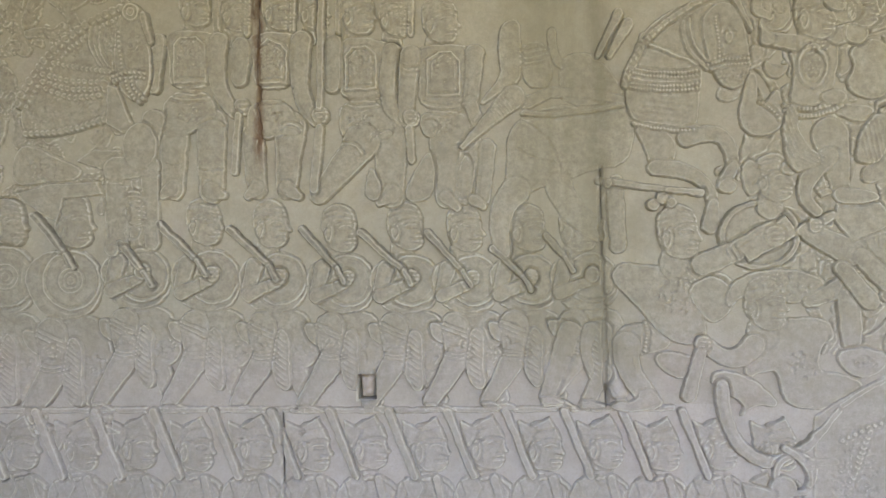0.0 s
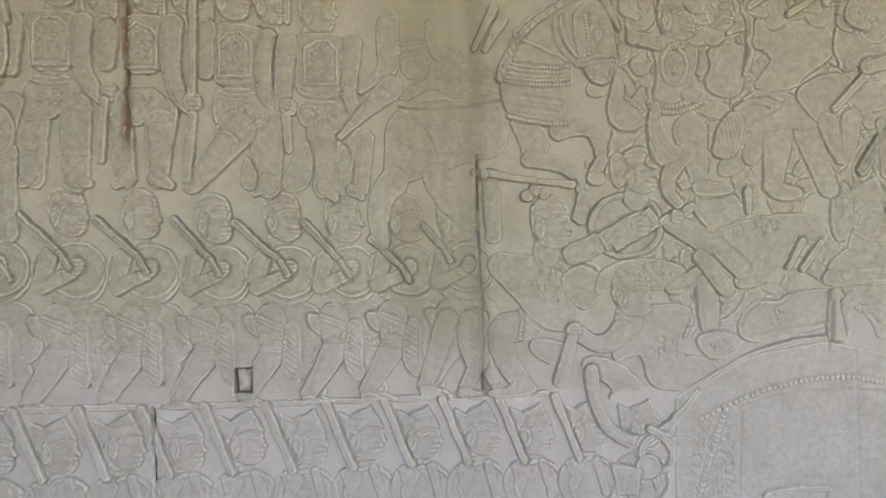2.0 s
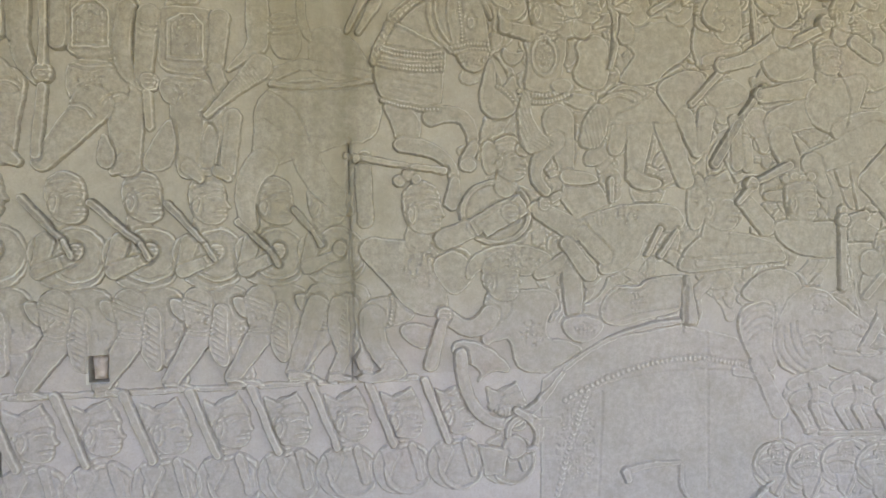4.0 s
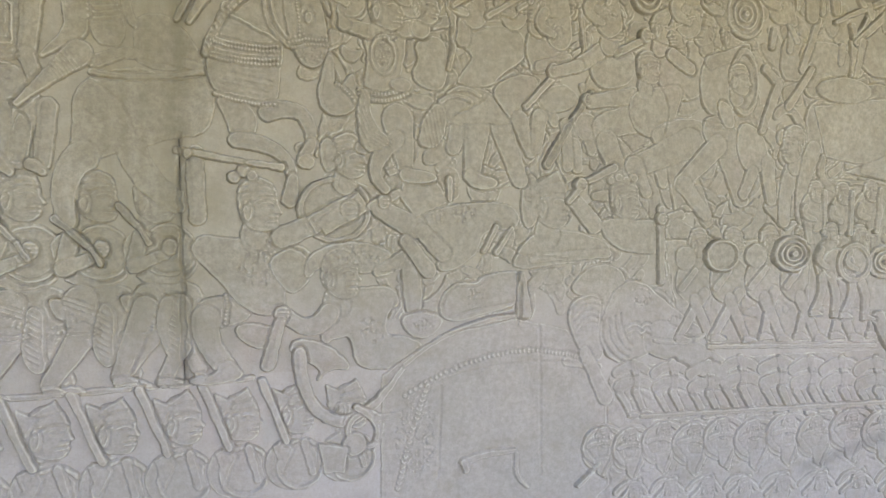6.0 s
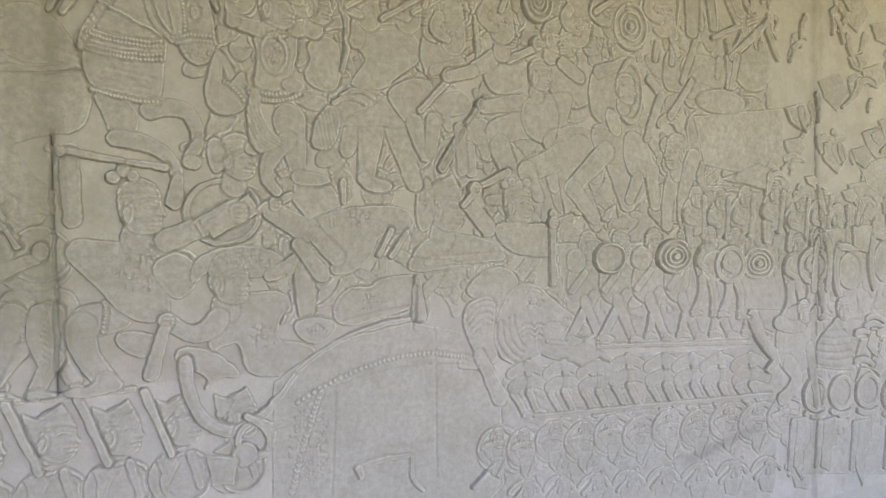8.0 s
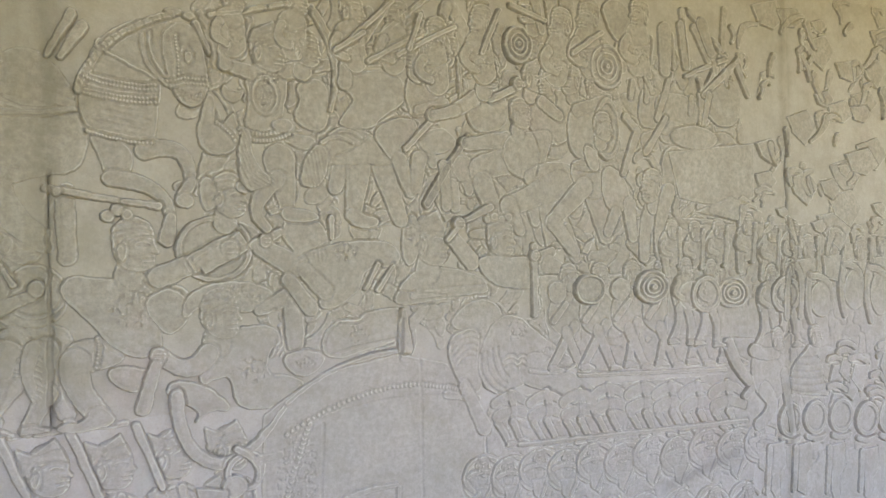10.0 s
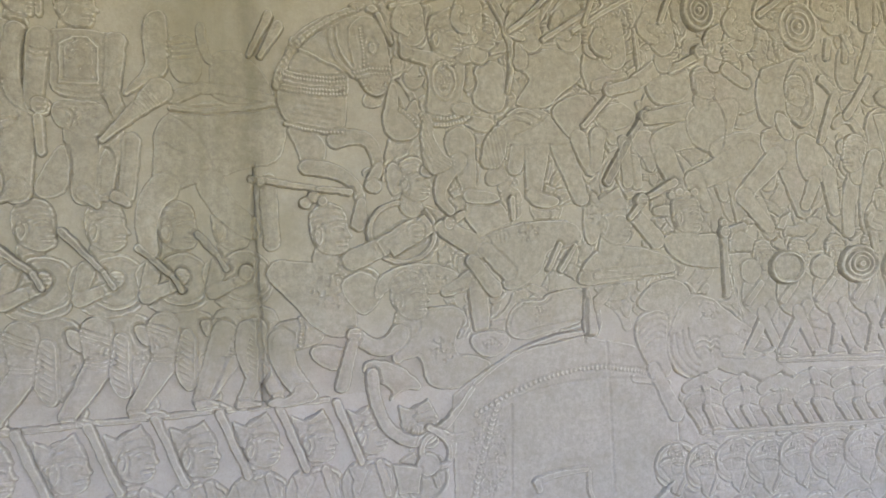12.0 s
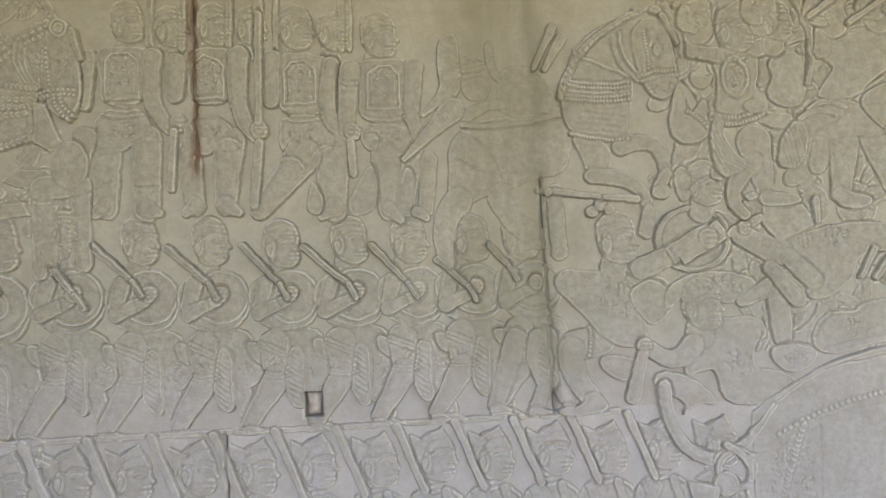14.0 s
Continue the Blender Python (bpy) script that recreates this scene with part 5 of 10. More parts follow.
r.cut_curve(0.604, 1.504, 0.617, 1.474, 0.637, 1.451, 0.0046, 0.005)
r.cut_curve(0.592, 1.497, 0.605, 1.466, 0.623, 1.445, 0.0046, 0.005)
r.cut_curve(0.475, 1.438, 0.531, 1.39, 0.53, 1.344, 0.0046, 0.005)
r.ornament(0.45, 1.359, 0.0682, 0.0569, 0.0182)
r.done()
r = Relief("carved_banner", "upright carved sash edged with beads by the cracked joint", "carved cloth")
r.limb(0.279, 1.688, 0.284, 1.51, 0.0533, 0.049, h=0.75)
r.cut(0.309, 1.688, 0.308, 1.51, 0.0045, 0.005)
r.done()
r = Relief("carved_spear", "long carved shaft crossing over a warrior", "carved weapon")
r.limb(0.229, 1.701, 0.425, 1.668, 0.0199, 0.0158, h=1.0)
r.limb(0.425, 1.668, 0.521, 1.654, 0.0158, 0.0228, h=1.0)
r.fist(0.258, 1.692, 0.0244)
r.done()
r = Relief("carved_fighter", "carved head leaning over a round shield's rim", "relief figure")
r.head(0.721, 1.691, 0.1373, 1, 0)
r.blob(0.7, (0.631, 1.729), (0.672, 1.751), (0.695, 1.665), (0.649, 1.631))
r.done()
# fallen warriors
r = Relief("carved_warrior", "low-relief fallen warrior curled under a spotted cloak", "relief figure")
r.blob(0.7, (0.469, 1.371), (0.531, 1.418), (0.578, 1.401), (0.617, 1.358), (0.576, 1.286), (0.529, 1.28))
r.blob(0.85, (0.631, 1.25), (0.706, 1.288), (0.86, 1.293), (0.88, 1.228), (0.838, 1.218), (0.826, 1.136), (0.897, 1.131), (0.969, 1.09), (0.865, 1.028), (0.735, 1.037), (0.723, 1.14), (0.687, 1.143), (0.624, 1.114))
r.blob(0.9, (0.581, 1.368), (0.626, 1.416), (0.741, 1.434), (0.827, 1.412), (0.858, 1.384), (0.812, 1.34), (0.74, 1.329), (0.674, 1.39), (0.625, 1.35), (0.584, 1.318))
r.ornament(0.741, 1.388, 0.0931, 0.0372, 0.0119)
r.head(0.69, 1.334, 0.1544, 1, 0)
r.ornament(0.624, 1.3, 0.0431, 0.0497, 0.0116)
r.limb(0.812, 1.337, 0.9, 1.376, 0.0344, 0.0559, h=1.0)
r.limb(0.918, 1.344, 0.923, 1.226, 0.0631, 0.0528, h=0.95)
r.cut(0.818, 1.333, 0.86, 1.338, 0.0034, 0.005)
r.curve(0.655, 1.215, 0.597, 1.136, 0.52, 1.223, 0.0602, 0.039, h=1.1)
r.fist(0.512, 1.221, 0.0422)
r.limb(0.509, 1.205, 0.471, 1.073, 0.0292, 0.042, h=1.15)
r.blob(0.9, (0.534, 1.141), (0.621, 1.137), (0.702, 1.077), (0.721, 1.033), (0.652, 1.048), (0.611, 1.002), (0.633, 1.05), (0.541, 1.091))
r.cut_curve(0.859, 1.238, 0.841, 1.187, 0.849, 1.134, 0.007, 0.005)
r.ornament(0.788, 1.156, 0.0515, 0.0447, 0.0172)
r.done()
r = Relief("carved_shield", "leaf-shaped carved shield lying by the elephant's back", "carved shield")
r.blob(0.9, (0.876, 1.191), (0.934, 1.207), (1.026, 1.189), (1.006, 1.14), (0.951, 1.116), (0.907, 1.13))
r.ornament(0.957, 1.165, 0.039, 0.0248, 0.0124)
r.done()
r = Relief("carved_drape", "scalloped carved drape along the elephant's back", "carved cloth")
r.blob(0.75, (1.007, 1.19), (1.023, 1.256), (1.071, 1.295), (1.138, 1.285), (1.162, 1.313), (1.3, 1.327), (1.324, 1.288), (1.29, 1.205), (1.137, 1.183), (1.06, 1.162))
r.cut_curve(1.019, 1.22, 1.027, 1.265, 1.071, 1.281, 0.0072, 0.005)
r.cut_curve(1.071, 1.281, 1.138, 1.269, 1.168, 1.295, 0.0072, 0.005)
r.cut_curve(1.041, 1.183, 1.157, 1.213, 1.299, 1.218, 0.0072, 0.005)
r.ornament(1.138, 1.241, 0.0476, 0.0329, 0.0128)
r.done()
r = Relief("carved_warrior", "low-relief rider tumbling behind the great warrior", "relief figure")
r.blob(0.85, (0.925, 1.501), (1.046, 1.54), (1.161, 1.551), (1.286, 1.541), (1.293, 1.459), (1.164, 1.464), (1.143, 1.384), (1.062, 1.332), (0.991, 1.334), (1.029, 1.422), (0.952, 1.476))
r.ornament(1.093, 1.515, 0.0469, 0.0361, 0.0144)
r.pattern(1.008, 1.506, 0.0249, 0.0284, 0, 0.0142)
r.limb(0.794, 1.539, 0.878, 1.577, 0.0307, 0.0242, h=1.1)
r.limb(0.82, 1.529, 0.93, 1.471, 0.0548, 0.0736, h=1.0)
r.fist(0.829, 1.553, 0.0377)
r.limb(0.901, 1.431, 0.972, 1.335, 0.0384, 0.0496, h=1.0)
r.limb(0.952, 1.459, 1.021, 1.387, 0.0458, 0.0536, h=0.95)
r.panel(0.8, (0.893, 1.616), (1.009, 1.611), (1.042, 1.551), (0.931, 1.504), (0.885, 1.564))
r.limb(1.047, 1.626, 1.046, 1.56, 0.0178, 0.0143, h=1.1)
r.done()
r = Relief("carved_fighter", "low-relief fallen body stretched over the elephant", "relief figure")
r.blob(0.8, (1.263, 1.343), (1.311, 1.421), (1.39, 1.461), (1.52, 1.448), (1.634, 1.411), (1.645, 1.365), (1.431, 1.338), (1.3, 1.327))
r.cut(1.28, 1.38, 1.471, 1.356, 0.0075, 0.005)
r.limb(1.342, 1.36, 1.629, 1.372, 0.0265, 0.0278, h=0.9)
r.head(1.412, 1.549, 0.1756, 1, 1)
r.blob(0.8, (1.303, 1.627), (1.366, 1.647), (1.364, 1.477), (1.305, 1.458))
r.ornament(1.336, 1.571, 0.0264, 0.064, 0.0132)
r.done()
r = Relief("carved_staff", "short carved stick between fallen fighters", "carved weapon", "short sticks", height=1.1)
r.limb(1.21, 1.469, 1.165, 1.39, 0.0166, 0.0165, h=1.0)
r.done()
r = Relief("carved_staff", "short carved stick between fallen fighters", "carved weapon", "short sticks", height=1.1)
r.limb(1.264, 1.463, 1.209, 1.386, 0.0168, 0.0166, h=1.0)
r.done()


r = Relief("carved_strap", "long carved strap sweeping up to the elephant's back", "relief band", height=1.25)
r.curve(0.563, 1.099, 0.566, 0.891, 0.707, 0.878, 0.038, 0.036)
r.curve(0.707, 0.878, 0.799, 0.905, 0.895, 1.04, 0.036, 0.018)
r.curve(0.895, 1.04, 1.069, 1.174, 1.278, 1.172, 0.018, 0.018)
r.done()
r = Relief("carved_scroll", "carved scroll at the end of a strap", "relief band")
r.ring(0.761, 0.847, 0.054, 0.053, 0.018, h=1.1)
r.curve(0.735, 0.92, 0.816, 0.868, 0.796, 0.816, 0.021, 0.018, h=1.2)
r.oval(0.727, 0.806, 0.036, 0.035, 0, 0.9)
r.limb(0.798, 0.879, 0.872, 0.881, 0.025, 0.022)
r.panel(0.8, (0.616, 0.817), (0.705, 0.799), (0.694, 0.721), (0.632, 0.728))
r.done()
r = Relief("carved_post", "short carved tail tuft above the elephant's back", "relief figure", height=1.3)
r.limb(1.301, 1.311, 1.309, 1.18, 0.016, 0.051)
r.done()
r = Relief("carved_fighter", "bent limb of a fighter crowded between others", "relief figure", "limbs in the melee")
r.limb(1.087, 2.102, 1.169, 2.034, 0.058, 0.043, h=0.85)
r.limb(1.169, 2.034, 1.269, 2.053, 0.053, 0.03, h=0.85)
r.panel(0.92, (1.271, 2.04), (1.268, 2.066), (1.294, 2.009), (1.29, 2.067))
r.cut(1.149, 2.029, 1.189, 2.04, 0.0049)
r.done()
r = Relief("carved_fighter", "bent limb of a fighter crowded between others", "relief figure", "limbs in the melee")
r.limb(1.166, 2.072, 1.279, 2.104, 0.051, 0.041, h=0.85)
r.limb(1.279, 2.104, 1.333, 2.049, 0.051, 0.031, h=0.85)
r.panel(0.92, (1.322, 2.039), (1.345, 2.059), (1.389, 2.071), (1.339, 2.027))
r.cut(1.259, 2.098, 1.298, 2.11, 0.005)
r.done()
r = Relief("carved_fighter", "bent limb of a fighter crowded between others", "relief figure", "limbs in the melee")
r.limb(1.333, 2.029, 1.418, 2.078, 0.062, 0.049, h=0.85)
r.limb(1.418, 2.078, 1.489, 2.042, 0.059, 0.035, h=0.85)
r.panel(0.92, (1.479, 2.029), (1.499, 2.056), (1.545, 2.082), (1.503, 2.021))
r.cut(1.395, 2.072, 1.441, 2.084, 0.0052)
r.done()
r = Relief("carved_fighter", "bent limb of a fighter crowded between others", "relief figure", "limbs in the melee")
r.limb(1.268, 1.956, 1.211, 1.9, 0.069, 0.051, h=0.85)
r.limb(1.211, 1.9, 1.287, 1.832, 0.062, 0.037, h=0.85)
r.panel(0.92, (1.274, 1.82), (1.3, 1.844), (1.35, 1.86), (1.295, 1.807))
r.cut(1.188, 1.895, 1.235, 1.906, 0.0049)
r.done()
r = Relief("carved_fighter", "bent limb of a fighter crowded between others", "relief figure", "limbs in the melee")
r.limb(1.064, 1.896, 1.038, 1.792, 0.065, 0.048, h=0.85)
r.limb(1.038, 1.792, 1.081, 1.73, 0.059, 0.034, h=0.85)
r.panel(0.92, (1.067, 1.721), (1.095, 1.739), (1.143, 1.744), (1.084, 1.704))
r.cut(1.016, 1.787, 1.06, 1.797, 0.0047)
r.done()
r = Relief("carved_fighter", "bent limb of a fighter crowded between others", "relief figure", "limbs in the melee")
r.limb(1.122, 1.862, 1.169, 1.741, 0.077, 0.057, h=0.85)
r.limb(1.169, 1.741, 1.159, 1.656, 0.07, 0.038, h=0.85)
r.panel(0.92, (1.141, 1.658), (1.177, 1.655), (1.223, 1.628), (1.143, 1.632))
r.cut(1.142, 1.736, 1.195, 1.745, 0.0049)
r.done()
r = Relief("carved_fighter", "bent limb of a fighter crowded between others", "relief figure", "limbs in the melee")
r.limb(1.159, 1.647, 1.217, 1.626, 0.047, 0.039, h=0.85)
r.limb(1.217, 1.626, 1.262, 1.639, 0.048, 0.03, h=0.85)
r.panel(0.92, (1.266, 1.626), (1.258, 1.652), (1.267, 1.69), (1.286, 1.635))
r.cut(1.199, 1.622, 1.235, 1.63, 0.0049)
r.done()
r = Relief("carved_fighter", "bent limb of a fighter crowded between others", "relief figure", "limbs in the melee")
r.limb(1.008, 2.002, 1.05, 1.948, 0.064, 0.052, h=0.85)
r.limb(1.05, 1.948, 1.025, 1.875, 0.064, 0.039, h=0.85)
r.panel(0.92, (1.007, 1.879), (1.043, 1.87), (1.081, 1.835), (1.003, 1.852))
r.cut(1.026, 1.942, 1.074, 1.953, 0.0047)
r.done()
r = Relief("carved_fighter", "bent limb of a fighter crowded between others", "relief figure", "limbs in the melee")
r.limb(1.441, 1.919, 1.375, 1.87, 0.059, 0.044, h=0.85)
r.limb(1.375, 1.87, 1.416, 1.799, 0.054, 0.032, h=0.85)
r.panel(0.92, (1.403, 1.792), (1.43, 1.806), (1.476, 1.807), (1.417, 1.776))
r.cut(1.354, 1.865, 1.395, 1.875, 0.0052)
r.done()
r = Relief("carved_fighter", "bent limb of a fighter crowded between others", "relief figure", "limbs in the melee")
r.limb(1.507, 1.802, 1.454, 1.72, 0.073, 0.052, h=0.85)
r.limb(1.454, 1.72, 1.481, 1.641, 0.064, 0.035, h=0.85)
r.panel(0.92, (1.464, 1.636), (1.498, 1.646), (1.549, 1.638), (1.476, 1.616))
r.cut(1.429, 1.716, 1.479, 1.725, 0.0053)
r.done()
r = Relief("carved_fighter", "bent limb of a fighter crowded between others", "relief figure", "limbs in the melee")
r.limb(1.908, 2.056, 2.017, 2.095, 0.067, 0.055, h=0.85)
r.limb(2.017, 2.095, 2.128, 2.073, 0.067, 0.042, h=0.85)
r.panel(0.92, (2.121, 2.056), (2.136, 2.09), (2.184, 2.129), (2.154, 2.055))
r.cut(1.989, 2.088, 2.044, 2.102, 0.0061)
r.done()
r = Relief("carved_fighter", "bent limb of a fighter crowded between others", "relief figure", "limbs in the melee")
r.limb(1.576, 1.744, 1.648, 1.754, 0.075, 0.057, h=0.85)
r.limb(1.648, 1.754, 1.721, 1.706, 0.07, 0.041, h=0.85)
r.panel(0.92, (1.707, 1.692), (1.734, 1.72), (1.791, 1.742), (1.735, 1.68))
r.cut(1.62, 1.749, 1.676, 1.759, 0.0056)
r.done()
r = Relief("carved_fighter", "bent limb of a fighter crowded between others", "relief figure", "limbs in the melee")
r.limb(1.952, 1.624, 2.009, 1.546, 0.068, 0.052, h=0.85)
r.limb(2.009, 1.546, 2.087, 1.514, 0.064, 0.038, h=0.85)
r.panel(0.92, (2.078, 1.5), (2.096, 1.528), (2.144, 1.553), (2.107, 1.493))
r.cut(1.983, 1.542, 2.035, 1.551, 0.0061)
r.done()
r = Relief("carved_fighter", "bent limb of a fighter crowded between others", "relief figure", "limbs in the melee")
r.limb(1.848, 1.73, 1.959, 1.732, 0.08, 0.062, h=0.85)
r.limb(1.959, 1.732, 1.965, 1.624, 0.076, 0.044, h=0.85)
r.panel(0.92, (1.943, 1.623), (1.988, 1.625), (1.887, 1.595), (1.983, 1.598))
r.cut(1.928, 1.727, 1.99, 1.737, 0.006)
r.done()
r = Relief("carved_fighter", "bent limb of a fighter crowded between others", "relief figure", "limbs in the melee")
r.limb(2.419, 1.721, 2.516, 1.813, 0.071, 0.057, h=0.85)
r.limb(2.516, 1.813, 2.614, 1.773, 0.069, 0.043, h=0.85)
r.panel(0.92, (2.601, 1.759), (2.626, 1.788), (2.685, 1.816), (2.634, 1.751))
r.cut(2.487, 1.808, 2.546, 1.819, 0.0069)
r.done()
r = Relief("carved_fighter", "bent limb of a fighter crowded between others", "relief figure", "limbs in the melee")
r.limb(2.385, 1.604, 2.345, 1.534, 0.07, 0.052, h=0.85)
r.limb(2.345, 1.534, 2.413, 1.463, 0.063, 0.037, h=0.85)
r.panel(0.92, (2.397, 1.455), (2.429, 1.472), (2.486, 1.477), (2.418, 1.439))
r.cut(2.318, 1.53, 2.371, 1.538, 0.0066)
r.done()
r = Relief("carved_fighter", "bent limb of a fighter crowded between others", "relief figure", "limbs in the melee")
r.limb(0.858, 1.901, 0.886, 1.783, 0.072, 0.056, h=0.85)
r.limb(0.886, 1.783, 0.882, 1.688, 0.068, 0.04, h=0.85)
r.panel(0.92, (0.863, 1.688), (0.901, 1.688), (0.814, 1.663), (0.895, 1.66))
r.cut(0.861, 1.778, 0.911, 1.788, 0.0045)
r.done()
r = Relief("carved_fighter", "bent limb of a fighter crowded between others", "relief figure", "limbs in the melee")
r.limb(0.768, 1.721, 0.83, 1.724, 0.042, 0.035, h=0.85)
r.limb(0.83, 1.724, 0.855, 1.652, 0.042, 0.027, h=0.85)
r.panel(0.92, (0.843, 1.648), (0.867, 1.657), (0.903, 1.652), (0.852, 1.632))
r.cut(0.814, 1.72, 0.845, 1.728, 0.0044)
r.done()

# mounted archer and melee
r = Relief("carved_fighter", "low-relief archer half hidden behind a bent bow", "relief figure", "fighters in the melee")
r.blob(0.75, (0.934, 2.057), (1.036, 2.08), (1.051, 1.976), (1.029, 1.897), (0.951, 1.917), (0.924, 1.954), (0.955, 1.992))
r.head(0.971, 2.159, 0.1125, 1, 0)
r.blob(0.7, (0.891, 1.897), (1.003, 1.886), (0.998, 1.839), (0.913, 1.85))
r.limb(1.03, 2.11, 0.929, 2.081, 0.0322, 0.0267, h=0.9)
r.done()
r = Relief("carved_fighter", "low-relief swordsman in a beaded collar and hatched skirt", "relief figure", "fighters in the melee")
r.limb(0.881, 1.807, 0.906, 1.64, 0.0982, 0.0433, h=0.9)
r.blob(0.9, (0.879, 1.657), (0.928, 1.658), (1.003, 1.638), (1.003, 1.614), (0.89, 1.609))
r.curve(0.872, 1.747, 0.761, 1.655, 0.836, 1.591, 0.055, 0.0284, h=1.0)
r.blob(0.8, (0.773, 2.069), (0.832, 2.089), (0.914, 2.086), (0.905, 2.012), (0.886, 1.897), (0.764, 1.889), (0.792, 1.991))
r.limb(0.796, 2.073, 0.718, 2.086, 0.0448, 0.0348, h=1.0)
r.limb(0.715, 2.086, 0.712, 2.201, 0.0348, 0.0301, h=1.0)
r.limb(0.904, 2.087, 1.041, 2.123, 0.0507, 0.0372, h=1.05)
r.head(0.845, 2.152, 0.1454, 1, 1)
r.ornament(0.843, 2.06, 0.0429, 0.0214, 0.0083)
r.ring(0.835, 2.004, 0.038, 0.057, 0.0071, 0.95)
r.ornament(0.835, 2, 0.0261, 0.0404, 0.0095)
r.rope(0.758, 1.897, 0.828, 1.861, 0.916, 1.911, 0.0117, h=1.15)
r.rope(0.76, 1.881, 0.828, 1.84, 0.913, 1.89, 0.0105, h=1.15)
r.blob(1.1, (0.764, 1.901), (0.793, 1.891), (0.794, 1.803), (0.869, 1.735), (0.767, 1.689), (0.75, 1.824))
r.pattern(0.771, 1.802, 0.0234, 0.1053, 20, 0.0105)
r.pattern(0.826, 1.745, 0.0426, 0.0308, 60, 0.0107)
r.oval(0.892, 1.915, 0.0336, 0.0216, 0, 1.0)
r.done()
r = Relief("carved_bow", "carved bow drawn by an archer", "carved weapon", height=1.2)
r.curve(0.989, 2.299, 1.112, 2.156, 1.051, 1.973, 0.027, 0.0149, h=1.0)
r.cut_curve(0.997, 2.278, 1.096, 2.154, 1.052, 2, 0.0037, 0.005)
r.done()
r = Relief("carved_fighter", "low-relief fighter seen from behind in a knotted sash", "relief figure", "fighters in the melee")
r.limb(1.234, 1.795, 1.299, 1.623, 0.0773, 0.0523, h=0.85)
r.limb(1.091, 1.811, 1.063, 1.726, 0.0681, 0.0464, h=0.85)
r.limb(1.145, 1.796, 1.127, 1.651, 0.0869, 0.0579, h=0.95)
r.blob(0.95, (1.108, 1.663), (1.162, 1.635), (1.218, 1.625), (1.209, 1.596), (1.142, 1.591), (1.092, 1.627))
r.blob(0.8, (1.081, 2.096), (1.148, 2.115), (1.292, 2.127), (1.322, 2.075), (1.32, 2.019), (1.236, 1.971), (1.195, 1.921), (1.066, 1.922), (1.108, 1.983), (1.14, 2.021), (1.094, 2.053))
r.blob(0.85, (1.046, 1.892), (1.166, 1.933), (1.289, 1.822), (1.244, 1.799), (1.164, 1.813), (1.125, 1.801), (1.008, 1.805), (0.975, 1.831))
r.limb(1.1, 2.071, 1.115, 2.18, 0.0464, 0.0393, h=1.0)
r.curve(1.05, 1.893, 1.098, 1.932, 1.155, 1.893, 0.0178, 0.0109, h=1.2)
r.curve(1.022, 1.869, 1.069, 1.908, 1.126, 1.873, 0.0141, 0.0108, h=1.2)
r.blob(1.05, (0.972, 1.828), (1.013, 1.869), (1.046, 1.836), (1.022, 1.725), (0.945, 1.722), (0.956, 1.787))
r.pattern(0.997, 1.783, 0.0388, 0.067, 10, 0.0123)
r.cut_curve(1.068, 1.828, 1.145, 1.859, 1.195, 1.908, 0.0054, 0.005)
r.done()
r = Relief("carved_fighter", "low-relief fighter gripping a slanting staff, knees bent", "relief figure", "fighters in the melee")
r.blob(0.8, (1.35, 2.143), (1.461, 2.164), (1.471, 2.128), (1.481, 2.033), (1.416, 1.986), (1.348, 1.973), (1.316, 2.056))
r.head(1.388, 2.209, 0.1461, -1, 0)
r.ornament(1.392, 2.129, 0.0413, 0.03, 0.0113)
r.limb(1.467, 2.127, 1.601, 2.195, 0.0571, 0.0428, h=1.0)
r.blob(0.9, (1.193, 1.921), (1.29, 1.972), (1.373, 1.967), (1.351, 1.882), (1.293, 1.85), (1.326, 1.824), (1.288, 1.802), (1.234, 1.856))
r.limb(1.297, 1.822, 1.339, 1.718, 0.0595, 0.0413, h=0.95)
r.limb(1.379, 1.902, 1.427, 1.82, 0.049, 0.038, h=0.9)
r.limb(1.372, 1.832, 1.358, 1.73, 0.0565, 0.0414, h=0.95)
r.blob(0.85, (1.368, 1.907), (1.454, 1.955), (1.524, 1.91), (1.502, 1.87), (1.432, 1.847), (1.381, 1.863))
r.limb(1.477, 2.029, 1.369, 2.001, 0.0382, 0.0338, h=1.0)
r.done()
r = Relief("carved_staff", "carved staff swung between two fighters", "carved weapon", height=1.3)
r.limb(1.45, 1.996, 1.32, 1.865, 0.0247, 0.0205, h=1.0)
r.fist(1.424, 1.989, 0.0417)
r.done()
r = Relief("carved_club", "carved club swung low by a fighter", "carved weapon", height=1.4)
r.limb(1.569, 1.921, 1.475, 1.799, 0.0214, 0.0269, h=1.0)
r.limb(1.479, 1.803, 1.4, 1.678, 0.0326, 0.0323, h=1.0)
r.fist(1.551, 1.896, 0.0427)
r.done()
r = Relief("carved_spear", "carved spear shaft standing over the fighters", "carved weapon", height=1.1)
r.limb(1.525, 2.267, 1.543, 2.046, 0.0153, 0.0154, h=1.0)
r.done()
r = Relief("carved_fighter", "low-relief fighter with a broad bare chest and bent legs", "relief figure", "fighters in the melee")
r.limb(1.501, 1.743, 1.513, 1.666, 0.054, 0.0387, h=0.8)
r.limb(1.559, 1.778, 1.57, 1.726, 0.0467, 0.0352, h=0.8)
r.limb(1.47, 1.813, 1.478, 1.669, 0.0422, 0.0347, h=0.8)
r.blob(0.7, (1.497, 1.843), (1.587, 1.857), (1.597, 1.77), (1.518, 1.757))
r.blob(0.8, (1.57, 2.07), (1.6, 2.094), (1.685, 2.11), (1.742, 2.076), (1.741, 1.976), (1.661, 1.939), (1.599, 1.942), (1.561, 2.001))
